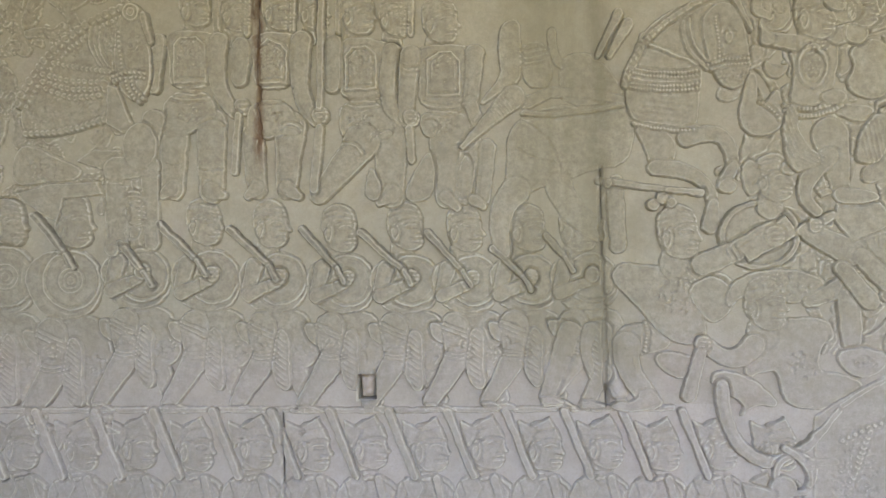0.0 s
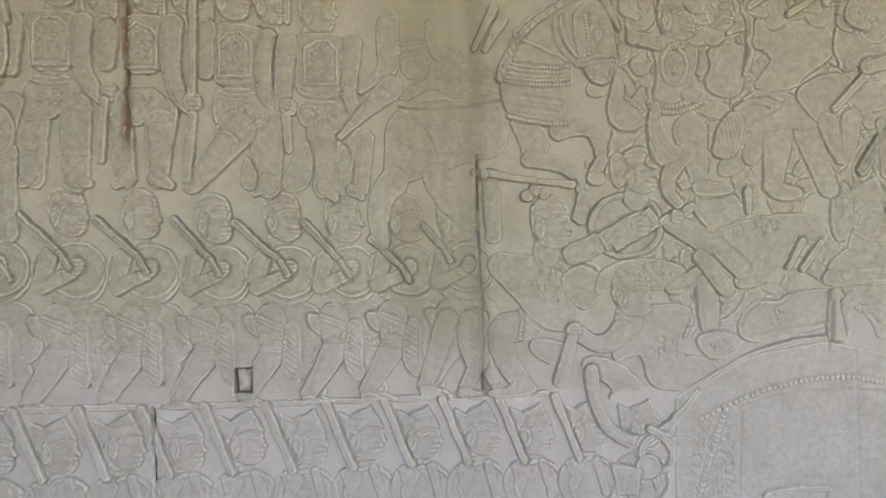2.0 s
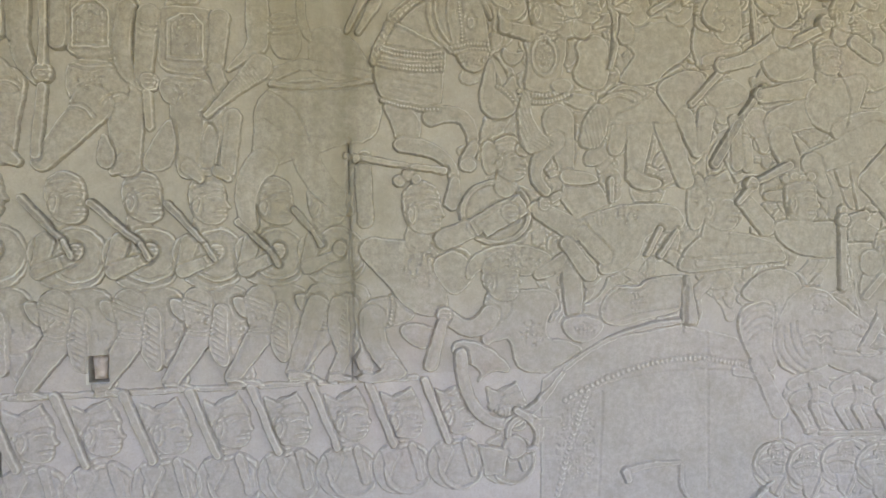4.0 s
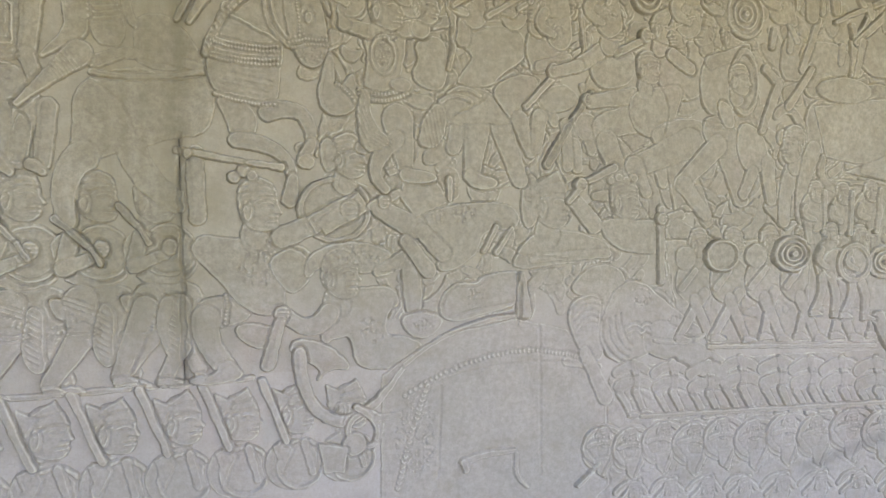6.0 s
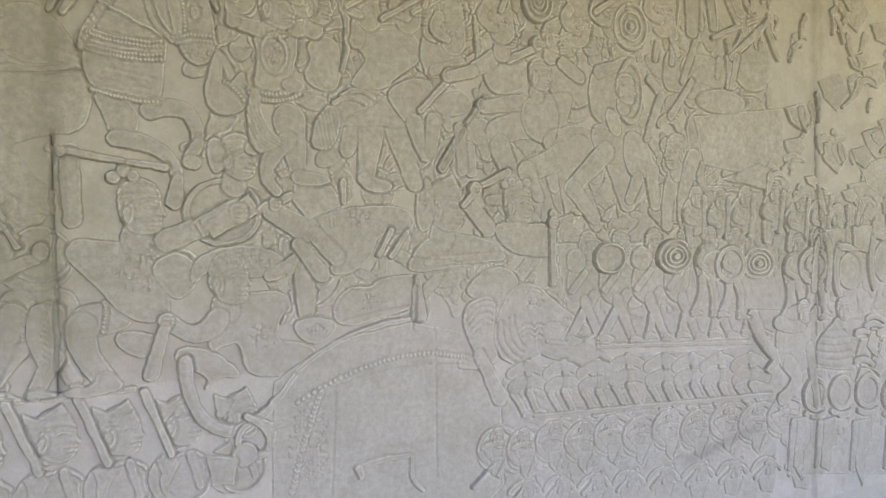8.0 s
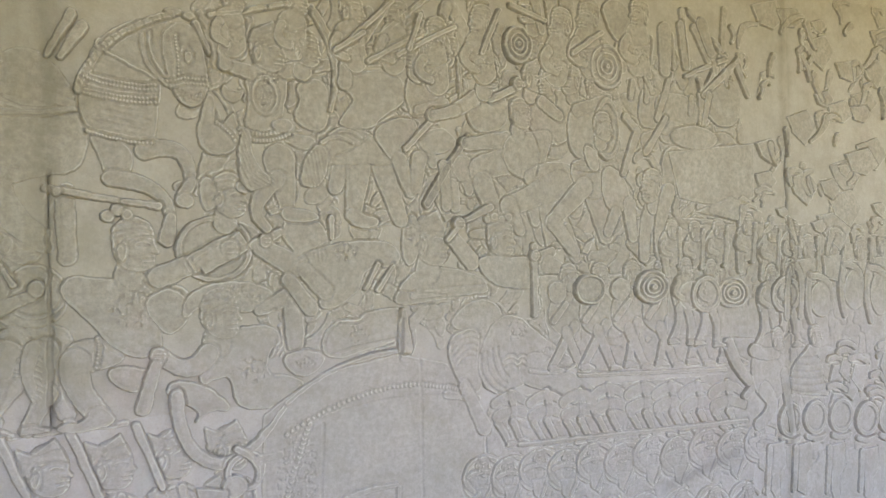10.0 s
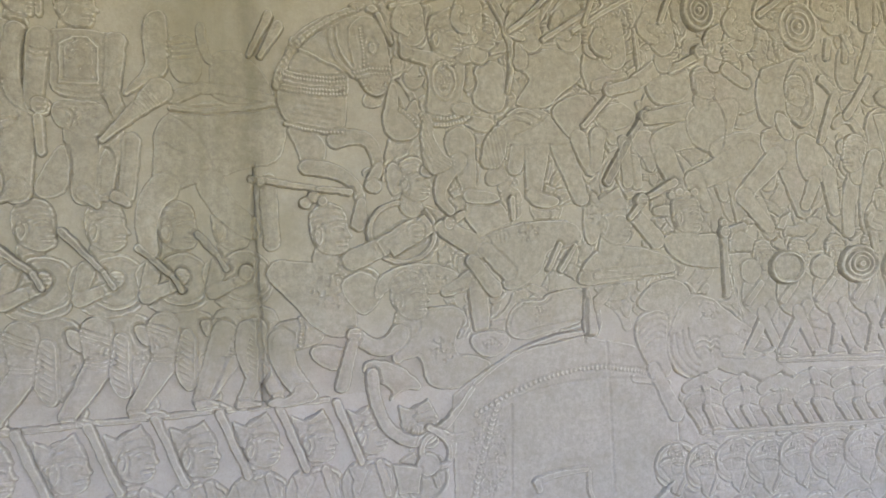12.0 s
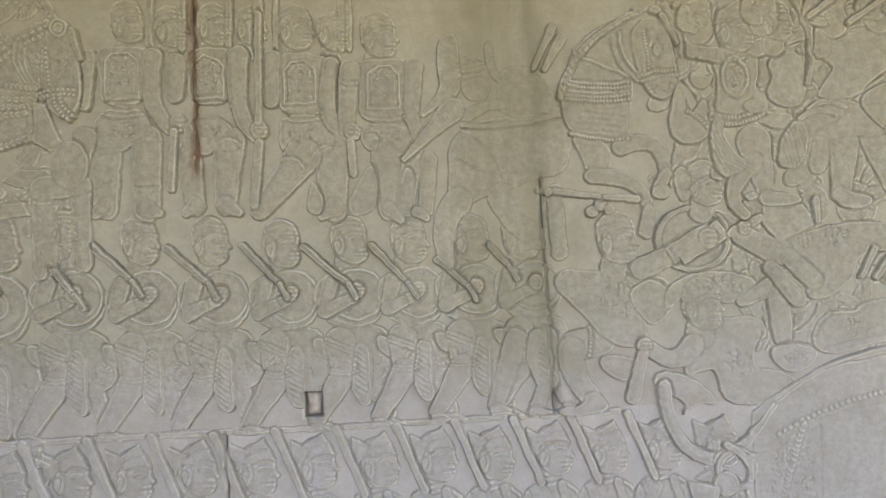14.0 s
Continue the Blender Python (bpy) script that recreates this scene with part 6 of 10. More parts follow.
r.head(1.662, 2.177, 0.1257, -1, 1)
r.limb(1.6, 2.063, 1.516, 2.009, 0.0546, 0.0462, h=1.0)
r.limb(1.516, 2.009, 1.424, 1.983, 0.0423, 0.0341, h=1.0)
r.blob(0.85, (1.568, 1.837), (1.702, 1.884), (1.787, 1.939), (1.823, 1.861), (1.798, 1.799), (1.667, 1.781), (1.597, 1.746), (1.575, 1.779))
r.limb(1.731, 1.92, 1.569, 1.893, 0.0599, 0.0467, h=1.05)
r.limb(1.627, 1.755, 1.691, 1.63, 0.0828, 0.0559, h=1.0)
r.ornament(1.713, 1.751, 0.044, 0.032, 0.012)
r.done()
r = Relief("carved_fighter", "low-relief fighter in a long stride thrusting a spear", "relief figure", "fighters in the melee")
r.limb(1.841, 1.695, 1.861, 1.617, 0.0531, 0.037, h=0.8)
r.limb(1.909, 1.721, 1.941, 1.535, 0.0909, 0.0625, h=0.9)
r.foot(1.946, 1.519, 0.0626, 1)
r.blob(0.8, (1.868, 2.092), (1.975, 2.13), (2.09, 2.118), (2.057, 1.979), (1.979, 1.907), (1.897, 1.922), (1.823, 1.982), (1.834, 2.06))
r.blob(0.8, (1.722, 1.931), (1.823, 1.95), (1.938, 1.97), (1.928, 1.887), (1.877, 1.786), (1.786, 1.774), (1.714, 1.831))
r.head(1.794, 2.02, 0.1168, 1, 0)
r.blob(0.9, (1.798, 1.807), (1.973, 1.861), (2.089, 1.812), (1.978, 1.719), (1.897, 1.725), (1.822, 1.755))
r.limb(1.968, 1.761, 1.739, 1.672, 0.1041, 0.0724, h=1.0)
r.limb(1.739, 1.676, 1.789, 1.584, 0.0684, 0.0406, h=1.0)
r.cut_curve(1.848, 1.954, 1.897, 1.885, 1.859, 1.791, 0.0061, 0.005)
r.cut_curve(1.948, 1.93, 1.999, 1.891, 2.078, 1.917, 0.0062, 0.005)
r.cut_curve(1.948, 1.913, 1.999, 1.87, 2.078, 1.896, 0.0062, 0.005)
r.done()
r = Relief("carved_spear", "carved spear shaft thrust over the fighters", "carved weapon", height=1.3)
r.limb(1.669, 2.063, 1.788, 2.12, 0.0296, 0.0261, h=1.0)
r.limb(1.788, 2.12, 1.99, 2.211, 0.0221, 0.0186, h=1.0)
r.fist(1.78, 2.128, 0.0441)
r.done()
r = Relief("carved_fighter", "worn carved head crowded between fighters", "relief figure", "fighters in the melee")
r.head(1.854, 2.163, 0.1176, 1, 1)
r.done()
r = Relief("carved_fighter", "worn carved head crowded between fighters", "relief figure", "fighters in the melee")
r.head(1.924, 2.15, 0.1108, -1, 1)
r.done()
r = Relief("carved_fighter", "worn carved head crowded between fighters", "relief figure", "fighters in the melee")
r.head(2.04, 2.17, 0.117, -1, 1)
r.done()
r = Relief("carved_fighter", "worn carved head crowded between fighters", "relief figure", "fighters in the melee")
r.head(1.501, 2.264, 0.1145, 1, 1)
r.done()
r = Relief("carved_fighter", "worn carved head crowded between fighters", "relief figure", "fighters in the melee")
r.head(2.154, 2.156, 0.1063, 1, 1)
r.done()
r = Relief("carved_fighter", "low-relief fighter striding against the spear bearers", "relief figure", "fighters in the melee")
r.limb(2.051, 1.482, 2.011, 1.588, 0.0509, 0.0463, h=0.8)
r.limb(2.153, 1.718, 2.205, 1.562, 0.0987, 0.0651, h=0.9)
r.blob(0.8, (2.042, 2.082), (2.192, 2.109), (2.22, 2.012), (2.165, 1.867), (2.052, 1.861), (2.01, 1.955))
r.blob(0.85, (2.039, 1.862), (2.159, 1.869), (2.214, 1.72), (2.105, 1.706), (2.025, 1.788))
r.limb(2.091, 1.753, 1.937, 1.614, 0.0807, 0.0582, h=1.0)
r.limb(1.947, 1.61, 2.045, 1.502, 0.0625, 0.0466, h=1.0)
r.limb(2.065, 2.053, 2.228, 2.112, 0.0505, 0.0388, h=1.05)
r.limb(1.898, 2.07, 1.974, 2.025, 0.0491, 0.0415, h=1.0)
r.cut_curve(2.038, 1.841, 2.118, 1.824, 2.186, 1.855, 0.0063, 0.005)
r.cut_curve(2.041, 1.82, 2.118, 1.8, 2.192, 1.834, 0.0063, 0.005)
r.done()
r = Relief("carved_shield", "round carved shield with concentric rings and a boss", "carved shield", "round carved shields", height=1.1)
r.oval(2.215, 2.239, 0.0814, 0.09, 0, 0.85)
r.ring(2.215, 2.239, 0.0757, 0.0837, 0.0107, 1.2)
r.ring(2.215, 2.239, 0.0489, 0.054, 0.0086, 1.2)
r.ring(2.215, 2.239, 0.0269, 0.0297, 0.0086, 1.2)
r.oval(2.215, 2.239, 0.0107, 0.0107, 0, 1.4)
r.done()
r = Relief("carved_shield", "round carved shield with concentric rings and a boss", "carved shield", "round carved shields", height=1.1)
r.oval(1.788, 2.277, 0.0601, 0.0681, 0, 0.85)
r.ring(1.788, 2.277, 0.0558, 0.0633, 0.01, 1.2)
r.ring(1.788, 2.277, 0.036, 0.0408, 0.008, 1.2)
r.ring(1.788, 2.277, 0.0198, 0.0225, 0.008, 1.2)
r.oval(1.788, 2.277, 0.01, 0.01, 0, 1.4)
r.done()
r = Relief("carved_shield", "tall oval carved shield held against a fighter's side", "carved shield")
r.oval(2.214, 1.99, 0.0603, 0.1206, 0, 0.8)
r.ring(2.214, 1.99, 0.056, 0.1141, 0.0108, 1.2)
r.done()
r = Relief("carved_fighter", "low-relief fighter bent behind a tall oval shield", "relief figure", "fighters in the melee")
r.head(2.192, 1.999, 0.1159, 1, 0)
r.blob(0.8, (2.092, 1.928), (2.159, 1.901), (2.173, 1.816), (2.118, 1.824))
r.blob(0.75, (2.186, 1.849), (2.298, 1.821), (2.341, 1.691), (2.256, 1.645), (2.186, 1.709))
r.limb(2.327, 1.691, 2.341, 1.558, 0.0661, 0.0443, h=0.9)
r.limb(2.256, 1.656, 2.214, 1.579, 0.0524, 0.0391, h=0.85)
r.done()
r = Relief("carved_fighter", "low-relief fallen fighter seen upside down with a knife", "relief figure", "fighters in the melee")
r.limb(1.499, 1.563, 1.579, 1.471, 0.0542, 0.059, h=1.0)
r.head(1.7, 1.559, 0.1522, 1, 2)
r.blob(0.8, (1.584, 1.495), (1.724, 1.484), (1.845, 1.484), (1.972, 1.462), (1.946, 1.389), (1.82, 1.361), (1.652, 1.385))
r.limb(1.845, 1.473, 1.934, 1.504, 0.0452, 0.0333, h=1.0)
r.limb(1.921, 1.452, 2.064, 1.387, 0.0707, 0.0596, h=0.95)
r.limb(2.064, 1.387, 2.063, 1.333, 0.0469, 0.0341, h=0.95)
r.curve(1.92, 1.327, 1.87, 1.391, 1.972, 1.357, 0.0459, 0.063, h=0.9)
r.limb(1.92, 1.327, 1.95, 1.19, 0.0709, 0.0504, h=0.9)
r.done()
r = Relief("carved_knife", "carved knife raised in a fallen fighter's fist", "carved weapon", height=1.4)
r.limb(1.654, 1.667, 1.549, 1.62, 0.0297, 0.0195, h=1.0)
r.fist(1.522, 1.608, 0.0427)
r.limb(1.513, 1.592, 1.479, 1.553, 0.0233, 0.0193, h=1.0)
r.done()
r = Relief("carved_staff", "carved staff standing upright by a fallen fighter", "carved weapon", height=1.2)
r.limb(1.851, 1.525, 1.849, 1.267, 0.0267, 0.0227, h=1.0)
r.fist(1.85, 1.49, 0.0411)
r.done()
r = Relief("carved_fighter", "worn low-relief fighter raising both bent arms", "relief figure", "fighters in the melee")
r.limb(2.316, 2.045, 2.379, 1.989, 0.0328, 0.0309, h=1.1)
r.limb(2.373, 1.988, 2.298, 1.817, 0.0375, 0.0263, h=1.1)
r.blob(0.75, (2.397, 2.167), (2.479, 2.188), (2.558, 2.128), (2.577, 2.039), (2.462, 2.003), (2.379, 2.02))
r.limb(2.356, 2.193, 2.344, 2.131, 0.0263, 0.0219, h=0.9)
r.curve(2.37, 1.88, 2.429, 1.939, 2.489, 1.841, 0.0354, 0.0315, h=0.9)
r.limb(2.4, 1.793, 2.474, 1.717, 0.0578, 0.0405, h=0.9)
r.done()
r = Relief("carved_horse", "worn low-relief horse among the fighters", "relief animal")
r.blob(0.75, (2.504, 1.93), (2.658, 1.953), (2.893, 2.039), (2.996, 1.95), (2.997, 1.8), (2.895, 1.748), (2.659, 1.732), (2.519, 1.75))
r.curve(2.854, 1.78, 2.939, 1.706, 3.04, 1.607, 0.0759, 0.0391, h=0.95)
r.limb(3.033, 1.616, 3.041, 1.563, 0.039, 0.0293, h=0.95)
r.curve(2.489, 1.729, 2.397, 1.626, 2.403, 1.478, 0.0767, 0.0537, h=0.9)
r.blob(0.7, (2.786, 2.26), (2.994, 2.262), (3.002, 2.071), (2.859, 2.032), (2.754, 2.122))
r.limb(2.723, 1.687, 2.936, 1.644, 0.0327, 0.0241, h=1.0)
r.limb(2.584, 1.624, 2.882, 1.614, 0.0321, 0.0287, h=1.0)
r.curve(2.596, 1.72, 2.559, 1.628, 2.659, 1.593, 0.0321, 0.0232, h=0.9)
r.done()
r = Relief("carved_fighter", "worn low-relief rider leaning over a horse's neck", "relief figure", "fighters in the melee")
r.blob(0.75, (2.473, 2.161), (2.632, 2.169), (2.728, 2.138), (2.728, 2.05), (2.633, 1.97), (2.522, 1.94), (2.489, 2.01))
r.curve(2.528, 2.013, 2.627, 2.042, 2.754, 1.97, 0.0541, 0.0373, h=1.0)
r.limb(2.689, 2.151, 2.677, 2.088, 0.0322, 0.023, h=1.0)
r.limb(2.747, 2.168, 2.738, 2.051, 0.0325, 0.0209, h=1.1)
r.done()
r = Relief("carved_spear", "carved spear shaft slanting over the fighters", "carved weapon", height=1.2)
r.limb(2.901, 2.347, 2.657, 2.247, 0.0236, 0.016, h=1.0)
r.done()
r = Relief("carved_spear", "carved spear shaft slanting over the fighters", "carved weapon", height=1.2)
r.limb(2.835, 2.293, 2.76, 2.18, 0.0211, 0.0163, h=1.0)
r.done()
r = Relief("carved_spear", "carved spear shaft slanting over the fighters", "carved weapon", height=1.2)
r.limb(2.737, 2.236, 2.753, 2.187, 0.0278, 0.0186, h=1.0)
r.done()
# war elephant

# small soldiers by the elephant
r = Relief("carved_crowd", "low worn crowd of soldiers carved behind the front rows", "relief figure", height=0.55)
r.panel(0.5, (1.655, 0.972), (1.952, 0.967), (2.365, 0.965), (3.079, 0.944), (3.098, 0.717), (3.012, 0.228), (1.582, 0.467), (1.56, 0.682))
r.panel(0.5, (1.877, 1.411), (3.076, 1.39), (3.115, 0.966), (2.084, 1.016), (1.927, 1.137))
r.cut_curve(1.655, 0.871, 1.714, 0.804, 1.763, 0.88, 0.0088)
r.cut_curve(1.629, 0.611, 1.688, 0.561, 1.737, 0.626, 0.0088)
r.cut_curve(1.765, 0.872, 1.826, 0.803, 1.877, 0.881, 0.009)
r.cut_curve(1.744, 0.602, 1.805, 0.551, 1.856, 0.617, 0.009)
r.cut_curve(1.88, 0.872, 1.943, 0.802, 1.996, 0.882, 0.0092)
r.cut_curve(1.863, 0.593, 1.927, 0.541, 1.979, 0.608, 0.0093)
r.cut_curve(1.998, 0.873, 2.064, 0.801, 2.119, 0.883, 0.0095)
r.cut_curve(1.987, 0.583, 2.053, 0.53, 2.107, 0.598, 0.0095)
r.cut_curve(2.122, 0.874, 2.19, 0.801, 2.247, 0.883, 0.0098)
r.cut_curve(2.115, 0.573, 2.184, 0.519, 2.241, 0.588, 0.0098)
r.cut_curve(2.25, 0.874, 2.321, 0.8, 2.38, 0.884, 0.0101)
r.cut_curve(2.249, 0.562, 2.321, 0.507, 2.38, 0.578, 0.0101)
r.cut_curve(2.383, 0.875, 2.457, 0.799, 2.518, 0.885, 0.0104)
r.cut_curve(2.389, 0.551, 2.464, 0.495, 2.525, 0.567, 0.0105)
r.cut_curve(2.521, 0.876, 2.599, 0.798, 2.662, 0.886, 0.0107)
r.cut_curve(2.534, 0.54, 2.613, 0.482, 2.676, 0.556, 0.0108)
r.cut_curve(2.666, 0.876, 2.747, 0.797, 2.813, 0.887, 0.011)
r.cut_curve(2.686, 0.528, 2.768, 0.468, 2.834, 0.544, 0.0112)
r.cut_curve(2.816, 0.877, 2.901, 0.796, 2.97, 0.888, 0.0114)
r.cut_curve(2.845, 0.516, 2.93, 0.455, 3, 0.531, 0.0115)
r.ornament(2.221, 0.678, 0.705, 0.133, 0.0352)
r.ornament(2.454, 1.242, 0.571, 0.159, 0.0366)
r.done()
r = Relief("carved_elephant", "large low-relief war elephant with worn flank and ringed brow", "relief animal")
r.panel(0.35, (0.82, 1.01), (1.01, 1.123), (1.288, 1.162), (1.473, 1.114), (1.62, 0.911), (1.634, 0.56), (1.393, 0.359), (0.805, 0.441))
r.blob(0.7, (1.474, 1.244), (1.537, 1.315), (1.617, 1.34), (1.694, 1.314), (1.717, 1.212), (1.674, 1.093), (1.592, 1.079), (1.577, 1.219))
r.blob(0.8, (1.469, 1.186), (1.536, 1.237), (1.609, 1.227), (1.595, 1.119), (1.617, 0.994), (1.535, 1.013), (1.491, 1.087))
r.blob(0.85, (1.687, 1.274), (1.783, 1.27), (1.849, 1.205), (1.95, 1.137), (2.055, 1.067), (1.975, 1.038), (1.848, 1.031), (1.725, 0.984), (1.638, 0.992), (1.587, 1.08), (1.623, 1.197))
r.curve(1.843, 1.061, 1.97, 1.005, 2.108, 0.922, 0.1284, 0.0996, h=0.9)
r.cut_curve(1.478, 1.181, 1.536, 1.241, 1.605, 1.21, 0.0058, 0.005)
r.cut_curve(1.487, 1.163, 1.541, 1.217, 1.6, 1.19, 0.0058, 0.005)
r.cut_curve(1.495, 1.145, 1.545, 1.193, 1.595, 1.171, 0.0059, 0.005)
r.cut_curve(1.504, 1.127, 1.549, 1.169, 1.59, 1.151, 0.0059, 0.005)
r.cut_curve(1.513, 1.109, 1.554, 1.145, 1.586, 1.131, 0.0059, 0.005)
r.cut_curve(1.609, 1.138, 1.592, 1.03, 1.697, 0.987, 0.008, 0.005)
r.cut_curve(1.632, 1.144, 1.624, 1.043, 1.706, 1.006, 0.008, 0.005)
r.cut_curve(1.655, 1.151, 1.657, 1.056, 1.716, 1.026, 0.008, 0.005)
r.cut_curve(1.679, 1.158, 1.69, 1.07, 1.726, 1.045, 0.0081, 0.005)
r.cut_curve(1.709, 1.121, 1.745, 1.137, 1.765, 1.114, 0.0081, 0.005)
r.cut_curve(1.765, 1.114, 1.784, 1.133, 1.804, 1.115, 0.0082, 0.005)
r.cut_curve(1.709, 1.103, 1.745, 1.119, 1.765, 1.095, 0.0081, 0.005)
r.cut_curve(1.765, 1.095, 1.784, 1.114, 1.804, 1.097, 0.0082, 0.005)
r.cut_curve(1.709, 1.083, 1.745, 1.099, 1.764, 1.075, 0.0081, 0.005)
r.cut_curve(1.764, 1.075, 1.784, 1.094, 1.804, 1.076, 0.0082, 0.005)
r.ornament(1.758, 1.214, 0.053, 0.0367, 0.0143)
r.ornament(1.899, 1.124, 0.0543, 0.0376, 0.0188)
r.curve(1.818, 1.059, 1.944, 1.02, 2.044, 1.067, 0.0144, 0.0107, h=1.2)
r.cut_curve(1.734, 1.248, 1.771, 1.275, 1.814, 1.228, 0.0061, 0.005)
r.limb(1.468, 1.007, 1.591, 0.98, 0.0312, 0.0279, h=0.6)
r.cut_curve(0.911, 0.931, 1.145, 1.059, 1.535, 0.995, 0.0092)
r.ornament(0.926, 0.804, 0.075, 0.144, 0.0129)
r.cut(1.016, 0.959, 0.998, 0.633, 0.0094)
r.cut(1.369, 1.139, 1.368, 0.628, 0.0099)
r.rope(0.892, 0.942, 1.125, 1.061, 1.326, 1.055, 0.0128, 0.5)
r.rope(1.326, 1.055, 1.472, 1.038, 1.556, 1.003, 0.0137, 0.5)
r.rope(0.866, 0.648, 0.908, 0.824, 0.968, 0.963, 0.0165, 0.5)
r.curve(1.536, 1.033, 1.577, 0.953, 1.619, 0.873, 0.041, 0.062, h=0.8)
r.curve(1.087, 0.706, 1.157, 0.726, 1.268, 0.724, 0.027, 0.016)
r.curve(1.277, 0.714, 1.265, 0.621, 1.316, 0.596, 0.016, 0.012, h=0.8)
r.limb(1.087, 0.706, 1.097, 0.677, 0.023, 0.019)
r.limb(1.504, 0.575, 1.592, 0.642, 0.016, 0.012, h=1.3)
r.done()
r = Relief("carved_soldier", "small low-relief soldier marching beside the elephant", "relief figure", "small soldiers by the elephant", height=0.8)
r.curve(1.737, 0.981, 1.761, 0.922, 1.741, 0.878, 0.029, 0.025)
r.curve(1.741, 0.878, 1.76, 0.839, 1.784, 0.795, 0.025, 0.018)
r.limb(1.678, 0.881, 1.731, 0.793, 0.022, 0.018)
r.foot(1.779, 0.792, 0.05)
r.foot(1.726, 0.79, 0.049)
r.curve(1.669, 0.951, 1.737, 0.998, 1.805, 0.942, 0.035, 0.027, h=0.5)
r.curve(1.679, 0.901, 1.741, 0.932, 1.81, 0.896, 0.04, 0.032, h=0.45)
r.done()
r = Relief("carved_soldier", "small low-relief soldier marching beside the elephant", "relief figure", "small soldiers by the elephant", height=0.8)
r.curve(1.898, 0.967, 1.923, 0.906, 1.902, 0.862, 0.03, 0.026)
r.curve(1.902, 0.862, 1.923, 0.821, 1.948, 0.776, 0.026, 0.019)
r.limb(1.837, 0.864, 1.892, 0.774, 0.023, 0.019)
r.foot(1.943, 0.772, 0.052)
r.foot(1.887, 0.771, 0.051)
r.curve(1.827, 0.936, 1.898, 0.984, 1.97, 0.927, 0.036, 0.028, h=0.5)
r.curve(1.837, 0.885, 1.903, 0.916, 1.975, 0.88, 0.041, 0.033, h=0.45)
r.done()
r = Relief("carved_soldier", "small low-relief soldier marching beside the elephant", "relief figure", "small soldiers by the elephant", height=0.8)
r.curve(2.054, 0.954, 2.081, 0.891, 2.059, 0.845, 0.031, 0.027)
r.curve(2.059, 0.845, 2.081, 0.804, 2.108, 0.757, 0.027, 0.02)
r.limb(1.99, 0.848, 2.048, 0.756, 0.024, 0.019)
r.foot(2.102, 0.754, 0.054)
r.foot(2.043, 0.752, 0.053)
r.curve(1.98, 0.922, 2.054, 0.971, 2.13, 0.912, 0.038, 0.029, h=0.5)
r.curve(1.99, 0.87, 2.059, 0.901, 2.135, 0.864, 0.043, 0.034, h=0.45)
r.done()
r = Relief("carved_soldier", "small low-relief soldier marching beside the elephant", "relief figure", "small soldiers by the elephant", height=0.8)
r.curve(2.205, 0.962, 2.233, 0.898, 2.21, 0.852, 0.032, 0.027)
r.curve(2.21, 0.852, 2.233, 0.809, 2.261, 0.762, 0.027, 0.02)
r.limb(2.138, 0.855, 2.199, 0.76, 0.025, 0.02)
r.foot(2.255, 0.758, 0.056)
r.foot(2.193, 0.756, 0.055)
r.curve(2.127, 0.93, 2.205, 0.98, 2.284, 0.92, 0.039, 0.03, h=0.5)
r.curve(2.138, 0.876, 2.21, 0.909, 2.29, 0.87, 0.044, 0.036, h=0.45)
r.done()
r = Relief("carved_soldier", "small low-relief soldier marching beside the elephant", "relief figure", "small soldiers by the elephant", height=0.8)
r.curve(2.392, 0.947, 2.421, 0.88, 2.398, 0.833, 0.034, 0.029)
r.curve(2.398, 0.833, 2.421, 0.789, 2.451, 0.74, 0.029, 0.021)
r.limb(2.321, 0.836, 2.386, 0.739, 0.026, 0.021)
r.foot(2.445, 0.736, 0.058)
r.foot(2.38, 0.735, 0.057)
r.curve(2.31, 0.913, 2.392, 0.965, 2.476, 0.903, 0.041, 0.032, h=0.5)
r.curve(2.321, 0.858, 2.398, 0.892, 2.482, 0.852, 0.046, 0.037, h=0.45)
r.done()
r = Relief("carved_soldier", "small low-relief soldier marching beside the elephant", "relief figure", "small soldiers by the elephant", height=0.8)
r.curve(2.543, 0.934, 2.574, 0.866, 2.549, 0.817, 0.035, 0.03)
r.curve(2.549, 0.817, 2.574, 0.773, 2.606, 0.723, 0.03, 0.022)
r.limb(2.47, 0.821, 2.537, 0.721, 0.026, 0.022)
r.foot(2.599, 0.719, 0.06)
r.foot(2.531, 0.717, 0.059)
r.curve(2.457, 0.9, 2.543, 0.952, 2.631, 0.889, 0.042, 0.033, h=0.5)
r.curve(2.47, 0.844, 2.549, 0.878, 2.637, 0.837, 0.048, 0.038, h=0.45)
r.done()
r = Relief("carved_soldier", "small low-relief soldier marching beside the elephant", "relief figure", "small soldiers by the elephant", height=0.8)
r.curve(2.701, 0.921, 2.734, 0.851, 2.708, 0.801, 0.036, 0.031)
r.curve(2.708, 0.801, 2.734, 0.756, 2.767, 0.704, 0.031, 0.023)
r.limb(2.625, 0.805, 2.695, 0.703, 0.027, 0.022)
r.foot(2.761, 0.7, 0.062)
r.foot(2.689, 0.699, 0.061)
r.curve(2.612, 0.886, 2.701, 0.939, 2.793, 0.874, 0.044, 0.034, h=0.5)
r.curve(2.624, 0.829, 2.708, 0.863, 2.8, 0.821, 0.049, 0.04, h=0.45)
r.done()
r = Relief("carved_soldier", "small low-relief soldier marching beside the elephant", "relief figure", "small soldiers by the elephant", height=0.8)
r.curve(2.883, 0.905, 2.918, 0.834, 2.891, 0.783, 0.037, 0.032)
r.curve(2.891, 0.783, 2.919, 0.736, 2.953, 0.683, 0.032, 0.023)
r.limb(2.803, 0.787, 2.878, 0.682, 0.028, 0.023)
